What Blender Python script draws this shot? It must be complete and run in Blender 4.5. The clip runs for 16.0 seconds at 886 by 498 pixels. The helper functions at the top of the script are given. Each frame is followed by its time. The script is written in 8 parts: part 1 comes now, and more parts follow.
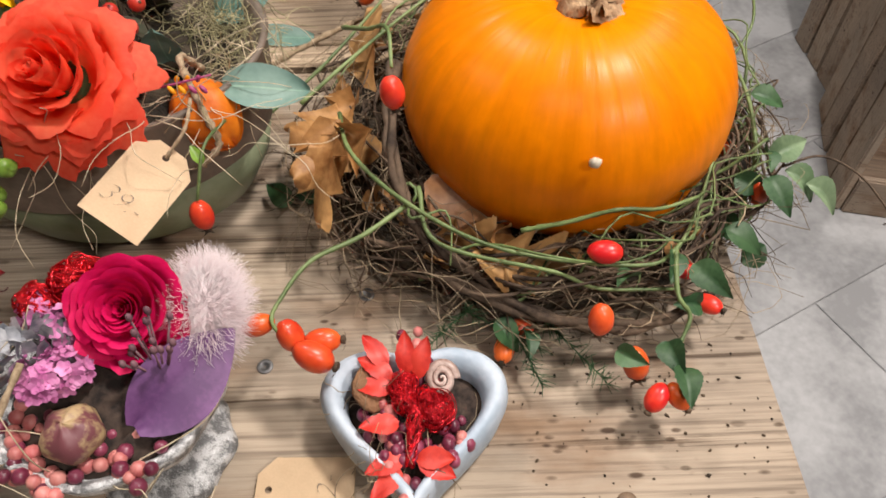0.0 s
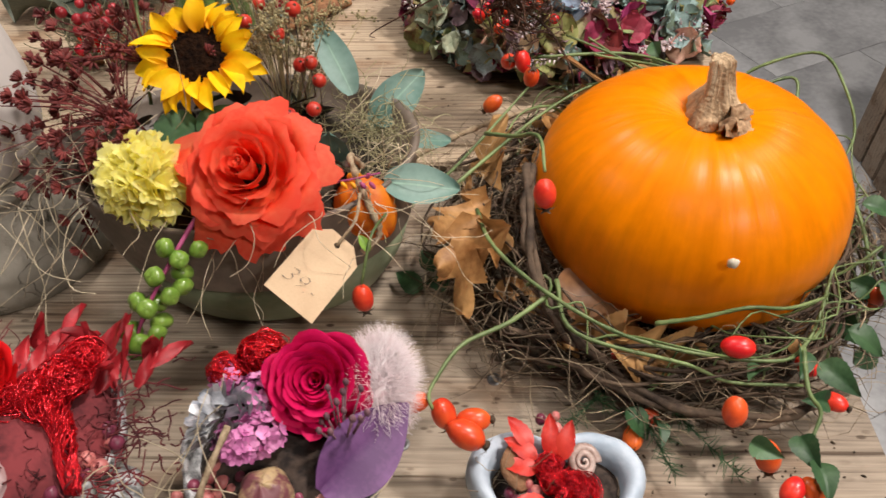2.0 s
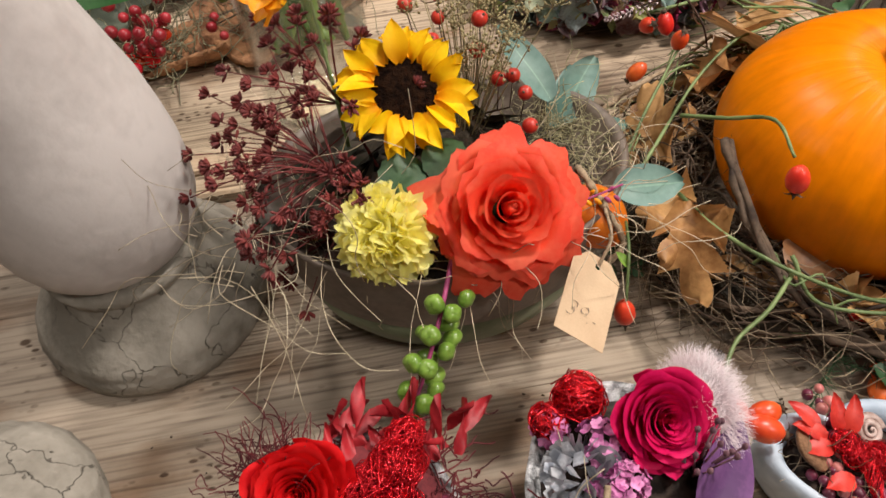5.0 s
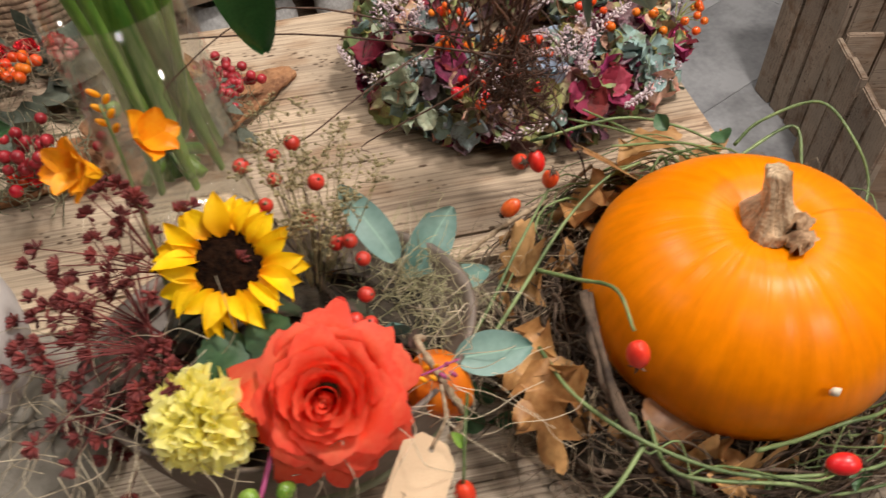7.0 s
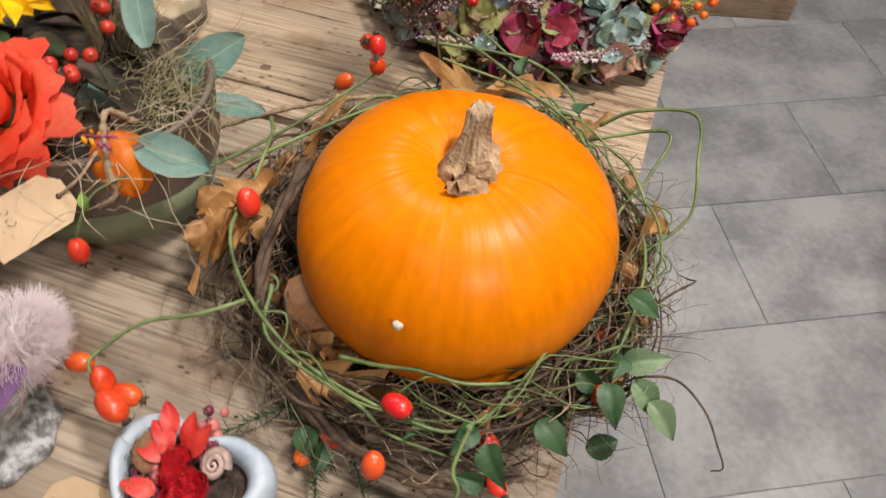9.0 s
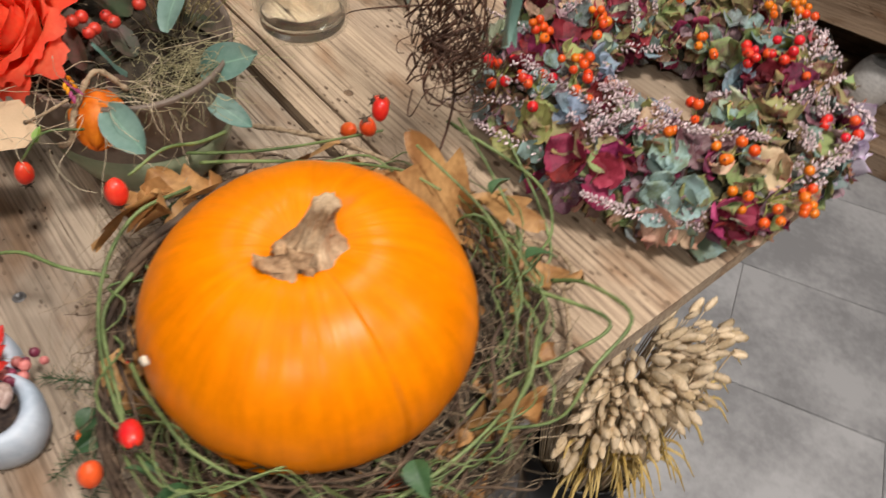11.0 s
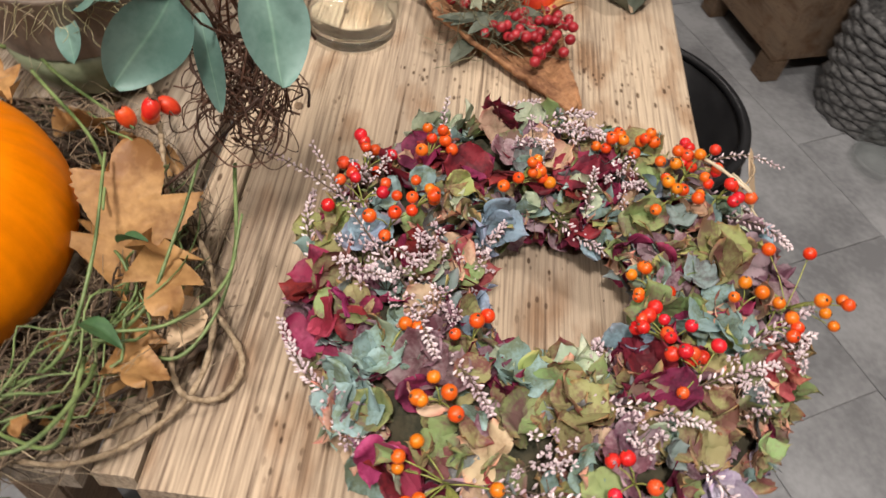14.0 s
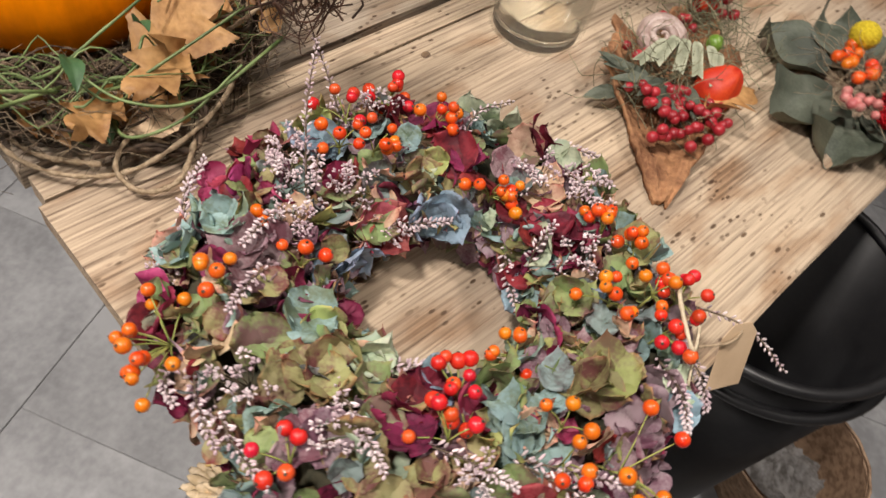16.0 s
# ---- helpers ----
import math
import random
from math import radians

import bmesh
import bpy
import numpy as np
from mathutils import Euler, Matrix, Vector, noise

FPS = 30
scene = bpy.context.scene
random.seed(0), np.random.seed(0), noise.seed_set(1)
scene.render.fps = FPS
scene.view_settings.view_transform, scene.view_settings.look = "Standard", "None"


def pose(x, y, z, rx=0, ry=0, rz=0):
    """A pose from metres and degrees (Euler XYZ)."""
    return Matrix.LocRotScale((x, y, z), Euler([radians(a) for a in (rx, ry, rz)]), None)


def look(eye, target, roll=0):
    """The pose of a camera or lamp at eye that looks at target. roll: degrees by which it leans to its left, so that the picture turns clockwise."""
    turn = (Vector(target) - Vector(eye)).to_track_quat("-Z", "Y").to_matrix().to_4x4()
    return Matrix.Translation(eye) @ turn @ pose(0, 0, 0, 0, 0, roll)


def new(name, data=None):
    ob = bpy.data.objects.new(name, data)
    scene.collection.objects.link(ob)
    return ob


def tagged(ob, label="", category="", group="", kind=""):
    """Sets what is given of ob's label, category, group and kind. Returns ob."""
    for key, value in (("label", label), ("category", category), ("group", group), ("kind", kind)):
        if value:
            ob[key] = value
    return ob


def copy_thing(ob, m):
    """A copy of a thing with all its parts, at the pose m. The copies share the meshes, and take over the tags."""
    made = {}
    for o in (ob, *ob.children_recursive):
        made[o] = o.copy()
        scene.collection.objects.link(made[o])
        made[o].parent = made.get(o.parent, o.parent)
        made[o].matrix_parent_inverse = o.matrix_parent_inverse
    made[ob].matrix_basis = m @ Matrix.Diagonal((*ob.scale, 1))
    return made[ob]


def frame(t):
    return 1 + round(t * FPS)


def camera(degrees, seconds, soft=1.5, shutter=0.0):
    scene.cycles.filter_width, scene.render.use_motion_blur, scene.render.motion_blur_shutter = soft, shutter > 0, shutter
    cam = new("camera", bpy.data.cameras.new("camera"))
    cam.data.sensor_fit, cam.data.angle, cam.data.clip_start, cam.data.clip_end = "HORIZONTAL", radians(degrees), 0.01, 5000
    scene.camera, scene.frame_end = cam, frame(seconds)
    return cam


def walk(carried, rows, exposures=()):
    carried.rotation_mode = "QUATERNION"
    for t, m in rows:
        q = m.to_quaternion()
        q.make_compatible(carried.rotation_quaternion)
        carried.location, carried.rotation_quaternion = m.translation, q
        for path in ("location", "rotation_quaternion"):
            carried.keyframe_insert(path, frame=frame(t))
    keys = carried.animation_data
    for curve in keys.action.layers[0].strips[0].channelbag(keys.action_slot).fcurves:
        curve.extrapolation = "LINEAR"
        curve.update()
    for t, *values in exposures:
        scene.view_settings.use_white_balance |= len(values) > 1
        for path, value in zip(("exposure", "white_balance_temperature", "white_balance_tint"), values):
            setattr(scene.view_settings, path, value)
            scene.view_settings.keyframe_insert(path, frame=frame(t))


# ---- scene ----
cam = camera(63.1, 16.0, shutter=0.4)
PATH = [
    (0, (-0.163, -0.224, 1.082), (-0.162, 0.384, 0.288), -1.8),
    (0.5, (-0.168, -0.229, 1.088), (-0.185, 0.415, 0.323), -2.3),
    (1, (-0.177, -0.237, 1.096), (-0.211, 0.437, 0.358), -2.6),
    (1.5, (-0.194, -0.243, 1.101), (-0.235, 0.451, 0.382), -2.5),
    (2, (-0.218, -0.244, 1.104), (-0.260, 0.460, 0.395), -2.3),
    (2.5, (-0.242, -0.242, 1.108), (-0.284, 0.462, 0.400), -2.9),
    (3, (-0.277, -0.237, 1.110), (-0.307, 0.459, 0.393), -3.5),
    (3.5, (-0.307, -0.226, 1.117), (-0.324, 0.451, 0.381), -4.6),
    (3.7, (-0.316, -0.222, 1.123), (-0.334, 0.446, 0.380), -5.7),
    (4.75, (-0.372, -0.194, 1.138), (-0.345, 0.419, 0.348), -7.0),
    (5.8, (-0.374, -0.164, 1.152), (-0.305, 0.441, 0.358), -6.3),
    (6, (-0.366, -0.159, 1.156), (-0.294, 0.456, 0.370), -6.3),
    (6.5, (-0.341, -0.147, 1.165), (-0.257, 0.495, 0.403), -5.8),
    (7, (-0.290, -0.141, 1.163), (-0.213, 0.511, 0.408), -5.1),
    (7.5, (-0.222, -0.144, 1.146), (-0.176, 0.509, 0.389), -3.8),
    (8, (-0.133, -0.155, 1.139), (-0.158, 0.486, 0.372), -1.8),
    (8.5, (-0.081, -0.168, 1.140), (-0.157, 0.448, 0.356), 3.3),
    (8.7, (-0.057, -0.166, 1.139), (-0.172, 0.439, 0.351), 3.4),
    (9.75, (0.016, -0.158, 1.133), (-0.246, 0.382, 0.333), 6.7),
    (10.8, (0.093, -0.049, 1.143), (-0.338, 0.401, 0.362), 5.6),
    (11, (0.112, -0.016, 1.149), (-0.353, 0.416, 0.376), 5.7),
    (11.5, (0.175, 0.076, 1.165), (-0.363, 0.438, 0.404), 4.7),
    (12, (0.211, 0.154, 1.175), (-0.382, 0.451, 0.426), 4.7),
    (12.5, (0.196, 0.201, 1.167), (-0.429, 0.438, 0.423), 5.0),
    (13, (0.172, 0.267, 1.151), (-0.462, 0.437, 0.396), 6.0),
    (13.5, (0.150, 0.319, 1.146), (-0.481, 0.429, 0.378), 7.7),
    (14, (0.127, 0.363, 1.144), (-0.494, 0.389, 0.361), 9.6),
    (14.5, (0.119, 0.415, 1.134), (-0.480, 0.355, 0.335), 11.5),
    (15, (0.101, 0.483, 1.133), (-0.471, 0.329, 0.327), 14.0),
    (15.5, (0.091, 0.533, 1.148), (-0.448, 0.279, 0.345), 15.5),
    (16, (0.056, 0.573, 1.139), (-0.441, 0.230, 0.343), 16.1),
]
walk(cam, [(t, look(eye, target, roll)) for t, eye, target, roll in PATH], [(0, 0.1), (2.5, 0.0), (7, -0.02), (8.7, -0.09), (11, -0.16), (14, 0.0), (16, 0.02)])

# ---- light: a closed shop lit by ceiling spots, with a dark unseen ceiling ----
world = bpy.data.worlds.new("world")
world.use_nodes = True
scene.world = world
bg = world.node_tree.nodes["Background"]
bg.inputs["Color"].default_value = (0.9, 0.95, 1.0, 1)
bg.inputs["Strength"].default_value = 0.015
scene.view_settings.exposure = 0.0
CEILING = 2.6


def ceiling_lamp(x, y, size, watts, colour):
    data = bpy.data.lights.new("lamp_light", "AREA")
    data.shape, data.size, data.energy, data.color = "SQUARE", size, watts, colour
    ob = new("lamp_light", data)
    ob.matrix_basis = pose(x, y, CEILING - 0.07)
    return ob


WARM = (1.0, 0.915, 0.85)
LAMPS = [(-0.7, 0.95, 0.22, 17), (0.55, 0.2, 0.2, 39), (-0.3, -0.7, 0.22, 4), (-1.8, 0.3, 0.25, 6), (1.3, 1.3, 0.22, 13), (1.0, -1.1, 0.22, 29)]
for lx, ly, ls, lw in LAMPS:
    ceiling_lamp(lx, ly, ls, lw, WARM)

# ---- small mesh tools ----
# The table-top pieces are modelled in units of 0.69 m about the table's corner, with the top at 0.75.
SCALE, TOP, GROUND = 0.69, 0.75, -0.337
PLACE = Matrix.Translation((0, 0, TOP * (1 - SCALE))) @ Matrix.Scale(SCALE, 4)
rnd = random.Random(7)


class Geo:
    """Vertices, faces, uv and material slots of one mesh."""

    def __init__(self):
        self.v, self.f, self.uv, self.m = [], [], [], []

    def add(self, verts, faces, uvs=None, slot=0):
        n = len(self.v)
        self.v.extend(verts)
        self.uv.extend(uvs if uvs else [(0.0, 0.0)] * len(verts))
        self.f.extend([tuple(i + n for i in f) for f in faces])
        self.m.extend([slot] * len(faces))
        return self

    def put(self, other, m, slot=None):
        n = len(self.v)
        self.v.extend([tuple(m @ Vector(p)) for p in other.v])
        self.uv.extend(other.uv)
        self.f.extend([tuple(i + n for i in f) for f in other.f])
        self.m.extend(other.m if slot is None else [slot] * len(other.f))
        return self

    def mesh(self, name, *mats, smooth=True):
        me = bpy.data.meshes.new(name)
        me.from_pydata(self.v, [], self.f)
        layer = me.uv_layers.new(name="uv")
        loops = np.empty(len(me.loops), dtype=np.int32)
        me.loops.foreach_get("vertex_index", loops)
        layer.data.foreach_set("uv", np.array(self.uv, dtype=np.float32)[loops].ravel())
        for one in mats:
            me.materials.append(one)
        me.polygons.foreach_set("material_index", np.array(self.m, dtype=np.int32))
        me.polygons.foreach_set("use_smooth", np.full(len(self.f), smooth))
        me.update()
        return me


def part(name, geo, material, parent=None, label="", m=None, smooth=True):
    """One mesh object, from a Geo or a ready mesh, under a thing or a part."""
    mats = material if isinstance(material, tuple) else (material,)
    me = geo.mesh(name, *mats, smooth=smooth) if isinstance(geo, Geo) else geo
    ob = new(name, me)
    if parent is not None:
        ob.parent = parent
    if m is not None:
        ob.matrix_basis = m
    if label:
        ob["label"] = label
    return ob


def thing(name, x, y, z, label, category, group="", kind="", turn=0.0):
    ob = new(name)
    ob.empty_display_size = 0.02
    ob.matrix_basis = PLACE @ pose(x, y, z, 0, 0, turn)
    return tagged(ob, label, category, group, kind)


def lathe(profile, seg=48, wobble=None, cap=True):
    """A turned body from (radius, height) pairs; wobble(angle, k, r, z) may move a point."""
    g = Geo()
    vs, us = [], []
    n = len(profile)
    for k, (r, z) in enumerate(profile):
        for s in range(seg):
            a = 2 * math.pi * s / seg
            rr, zz = (r, z) if wobble is None else wobble(a, k, r, z)
            vs.append((rr * math.cos(a), rr * math.sin(a), zz))
            us.append((s / seg, k / max(1, n - 1)))
    fs = [(k * seg + s, k * seg + (s + 1) % seg, (k + 1) * seg + (s + 1) % seg, (k + 1) * seg + s) for k in range(n - 1) for s in range(seg)]
    if cap:
        fs.append(tuple(range(seg - 1, -1, -1)))
        fs.append(tuple((n - 1) * seg + s for s in range(seg)))
    return g.add(vs, fs, us)


def smooth_line(points, steps=6):
    """A Catmull-Rom line through the points."""
    p = [Vector(q) for q in points]
    p = [2 * p[0] - p[1], *p, 2 * p[-1] - p[-2]]
    out = []
    for i in range(1, len(p) - 2):
        a, b, c, d = p[i - 1], p[i], p[i + 1], p[i + 2]
        for k in range(steps):
            t = k / steps
            out.append(0.5 * (2 * b + (c - a) * t + (2 * a - 5 * b + 4 * c - d) * t * t + (3 * b - a - 3 * c + d) * t ** 3))
    out.append(p[-2])
    return out


def tube(points, r0, r1=None, sides=6, geo=None, slot=0, bumps=0.0):
    g = geo or Geo()
    pts = [Vector(p) for p in points]
    r1 = r0 if r1 is None else r1
    vs, us, n = [], [], len(pts)
    side = Vector((0.31, 0.2, 0.93))
    for i, p in enumerate(pts):
        d = (pts[min(i + 1, n - 1)] - pts[max(i - 1, 0)])
        d = d.normalized() if d.length > 1e-9 else Vector((0, 0, 1))
        u = d.cross(side)
        u = u.normalized() if u.length > 1e-4 else d.orthogonal().normalized()
        w = d.cross(u)
        t = i / max(1, n - 1)
        r = r0 + (r1 - r0) * t
        if bumps:
            r *= 1 + bumps * math.sin(i * 2.4)
        for s in range(sides):
            a = 2 * math.pi * s / sides
            vs.append(tuple(p + (u * math.cos(a) + w * math.sin(a)) * r))
            us.append((s / sides, t))
    fs = [(i * sides + s, i * sides + (s + 1) % sides, (i + 1) * sides + (s + 1) % sides, (i + 1) * sides + s) for i in range(n - 1) for s in range(sides)]
    fs += [tuple(range(sides - 1, -1, -1)), tuple((n - 1) * sides + s for s in range(sides))]
    return g.add(vs, fs, us, slot)


def ball(rx, ry, rz, seg=12, rings=8, shape=None, geo=None, slot=0, m=None):
    g = geo or Geo()
    vs, us = [], []
    for k in range(rings + 1):
        b = -math.pi / 2 + math.pi * k / rings
        for s in range(seg):
            a = 2 * math.pi * s / seg
            p = Vector((math.cos(a) * math.cos(b), math.sin(a) * math.cos(b), math.sin(b)))
            f = shape(a, b) if shape else 1.0
            q = Vector((p.x * rx * f, p.y * ry * f, p.z * rz * f))
            vs.append(tuple(m @ q if m else q))
            us.append((s / seg, k / rings))
    fs = [(k * seg + s, k * seg + (s + 1) % seg, (k + 1) * seg + (s + 1) % seg, (k + 1) * seg + s) for k in range(rings) for s in range(seg)]
    return g.add(vs, fs, us, slot)


def sheet(fn, nu, nv, geo=None, slot=0, m=None):
    """A leaf or petal: fn(u, v) with u across in -1..1 and v along in 0..1."""
    g = geo or Geo()
    vs, us = [], []
    for j in range(nv + 1):
        for i in range(nu + 1):
            u, v = -1 + 2 * i / nu, j / nv
            q = Vector(fn(u, v))
            vs.append(tuple(m @ q if m else q))
            us.append((0.5 + 0.5 * u, v))
    fs = [(j * (nu + 1) + i, j * (nu + 1) + i + 1, (j + 1) * (nu + 1) + i + 1, (j + 1) * (nu + 1) + i) for j in range(nv) for i in range(nu)]
    return g.add(vs, fs, us, slot)


def box(x0, y0, z0, x1, y1, z1, bevel=0.0, geo=None, slot=0):
    g = geo or Geo()
    bm = bmesh.new()
    bmesh.ops.create_cube(bm, size=1.0)
    for v in bm.verts:
        v.co = Vector(((x0 + x1) / 2 + v.co.x * (x1 - x0), (y0 + y1) / 2 + v.co.y * (y1 - y0), (z0 + z1) / 2 + v.co.z * (z1 - z0)))
    if bevel:
        bmesh.ops.bevel(bm, geom=bm.edges[:], offset=bevel, segments=2, affect="EDGES")
    vs = [tuple(v.co) for v in bm.verts]
    fs = [tuple(v.index for v in f.verts) for f in bm.faces]
    bm.free()
    return g.add(vs, fs, None, slot)


def aim(at, normal, spin=0.0, size=1.0):
    """A pose at a point whose z axis follows the normal."""
    q = Vector(normal).to_track_quat("Z", "Y")
    return Matrix.Translation(at) @ q.to_matrix().to_4x4() @ Matrix.Rotation(spin, 4, "Z") @ Matrix.Scale(size, 4)


# ---- materials ----
def paint(name, dark, light, rough=0.5, scale=30.0, fine=300.0, bump=0.1, metal=0.0, vary=0.0, thin=0.0, spec=0.5, island=False, hue=0.0, ramp=(0.35, 0.65), stretch=(1, 1, 1), depth=0.001):
    """A surface with stains and grain at two scales; vary: how far pieces differ in value; thin: light that passes through."""
    mat = bpy.data.materials.new(name)
    mat.use_nodes = True
    nt = mat.node_tree
    N, L = nt.nodes.new, nt.links.new
    bsdf = nt.nodes["Principled BSDF"]
    co = N("ShaderNodeTexCoord")
    mp = N("ShaderNodeMapping")
    mp.inputs["Scale"].default_value = stretch
    own, far, shift = N("ShaderNodeObjectInfo"), N("ShaderNodeMath"), N("ShaderNodeVectorMath")
    far.operation, far.inputs[1].default_value = "MULTIPLY", 37.0
    L(own.outputs["Random"], far.inputs[0]), L(co.outputs["Object"], shift.inputs[0]), L(far.outputs[0], shift.inputs[1])
    L(shift.outputs[0], mp.inputs["Vector"])
    big, small = N("ShaderNodeTexNoise"), N("ShaderNodeTexNoise")
    big.inputs["Scale"].default_value, big.inputs["Detail"].default_value = scale, 4
    small.inputs["Scale"].default_value, small.inputs["Detail"].default_value = fine, 3
    L(mp.outputs[0], big.inputs["Vector"]), L(mp.outputs[0], small.inputs["Vector"])
    mixf = N("ShaderNodeMath")
    mixf.operation = "MULTIPLY_ADD"
    mixf.inputs[1].default_value, mixf.inputs[2].default_value = 0.35, -0.17
    L(small.outputs["Fac"], mixf.inputs[0])
    both = N("ShaderNodeMath")
    L(big.outputs["Fac"], both.inputs[0]), L(mixf.outputs[0], both.inputs[1])
    cr = N("ShaderNodeValToRGB")
    cr.color_ramp.elements[0].position, cr.color_ramp.elements[1].position = ramp
    cr.color_ramp.elements[0].color, cr.color_ramp.elements[1].color = (*dark, 1), (*light, 1)
    L(both.outputs[0], cr.inputs["Fac"])
    colour = cr.outputs["Color"]
    if vary or hue:
        hsv = N("ShaderNodeHueSaturation")
        src = N("ShaderNodeNewGeometry").outputs["Random Per Island"] if island else N("ShaderNodeObjectInfo").outputs["Random"]
        for value, key in ((vary, "Value"), (hue, "Hue")):
            mr = N("ShaderNodeMapRange")
            mid = 1.0 if key == "Value" else 0.5
            mr.inputs["To Min"].default_value, mr.inputs["To Max"].default_value = mid - value, mid + value
            if key == "Hue":
                fr = N("ShaderNodeMath")
                fr.operation = "MULTIPLY"
                fr.inputs[1].default_value = 7.31
                f2 = N("ShaderNodeMath")
                f2.operation = "FRACT"
                L(src, fr.inputs[0]), L(fr.outputs[0], f2.inputs[0]), L(f2.outputs[0], mr.inputs["Value"])
            else:
                L(src, mr.inputs["Value"])
            L(mr.outputs[0], hsv.inputs[key])
        L(colour, hsv.inputs["Color"])
        colour = hsv.outputs["Color"]
    L(colour, bsdf.inputs["Base Color"])
    bsdf.inputs["Roughness"].default_value, bsdf.inputs["Metallic"].default_value = rough, metal
    bsdf.inputs["Specular IOR Level"].default_value = spec
    if bump:
        bp = N("ShaderNodeBump")
        bp.inputs["Strength"].default_value, bp.inputs["Distance"].default_value = min(1.0, bump), depth
        L(both.outputs[0], bp.inputs["Height"]), L(bp.outputs[0], bsdf.inputs["Normal"])
    if thin:
        tr, mx = N("ShaderNodeBsdfTranslucent"), N("ShaderNodeMixShader")
        mx.inputs[0].default_value = thin
        L(colour, tr.inputs["Color"]), L(bsdf.outputs[0], mx.inputs[1]), L(tr.outputs[0], mx.inputs[2])
        L(mx.outputs[0], nt.nodes["Material Output"].inputs["Surface"])
    mat["base_link"] = 0
    return mat


def grade(mat, stops, along=True, amount=1.0):
    """Lets a petal's or leaf's own colour change along it (or across, from the midrib)."""
    nt = mat.node_tree
    N, L = nt.nodes.new, nt.links.new
    bsdf = nt.nodes["Principled BSDF"]
    link = bsdf.inputs["Base Color"].links[0]
    src = link.from_socket
    uv, sep, cr, mx = N("ShaderNodeTexCoord"), N("ShaderNodeSeparateXYZ"), N("ShaderNodeValToRGB"), N("ShaderNodeMixRGB")
    L(uv.outputs["UV"], sep.inputs[0])
    if along:
        L(sep.outputs["Y"], cr.inputs["Fac"])
    else:
        a, b, c = N("ShaderNodeMath"), N("ShaderNodeMath"), N("ShaderNodeMath")
        a.operation, b.operation, c.operation = "SUBTRACT", "ABSOLUTE", "MULTIPLY"
        a.inputs[1].default_value, c.inputs[1].default_value = 0.5, 2.0
        L(sep.outputs["X"], a.inputs[0]), L(a.outputs[0], b.inputs[0]), L(b.outputs[0], c.inputs[0]), L(c.outputs[0], cr.inputs["Fac"])
    els = cr.color_ramp.elements
    els[0].position, els[0].color = stops[0][0], (*stops[0][1], 1)
    els[1].position, els[1].color = stops[-1][0], (*stops[-1][1], 1)
    for p, c in stops[1:-1]:
        els.new(p).color = (*c, 1)
    mx.blend_type = "MULTIPLY"
    mx.inputs[0].default_value = amount
    L(src, mx.inputs[1]), L(cr.outputs["Color"], mx.inputs[2])
    for l in list(src.links):
        if l.to_node != mx:
            L(mx.outputs[0], l.to_socket)
    return mat


def streaks(mat, across, along, low=0.86, high=1.08, depth=0.0006):
    """Fine lines that run along a fruit's skin, in its own colour and relief."""
    nt = mat.node_tree
    N, L = nt.nodes.new, nt.links.new
    bsdf = nt.nodes["Principled BSDF"]
    src = bsdf.inputs["Base Color"].links[0].from_socket
    uv, mp, no, mr, mx, bp = N("ShaderNodeTexCoord"), N("ShaderNodeMapping"), N("ShaderNodeTexNoise"), N("ShaderNodeMapRange"), N("ShaderNodeMixRGB"), N("ShaderNodeBump")
    mp.inputs["Scale"].default_value = (across, along, 1)
    no.inputs["Scale"].default_value, no.inputs["Detail"].default_value = 1.0, 5
    mr.inputs["From Min"].default_value, mr.inputs["From Max"].default_value = 0.3, 0.7
    mr.inputs["To Min"].default_value, mr.inputs["To Max"].default_value = low, high
    mx.blend_type, mx.inputs[0].default_value = "MULTIPLY", 1.0
    L(uv.outputs["UV"], mp.inputs[0]), L(mp.outputs[0], no.inputs["Vector"]), L(no.outputs["Fac"], mr.inputs["Value"])
    L(src, mx.inputs[1]), L(mr.outputs[0], mx.inputs[2]), L(mx.outputs[0], bsdf.inputs["Base Color"])
    bp.inputs["Strength"].default_value, bp.inputs["Distance"].default_value = 0.6, depth
    old = bsdf.inputs["Normal"].links
    if old:
        L(old[0].from_socket, bp.inputs["Normal"])
    L(no.outputs["Fac"], bp.inputs["Height"]), L(bp.outputs[0], bsdf.inputs["Normal"])
    return mat


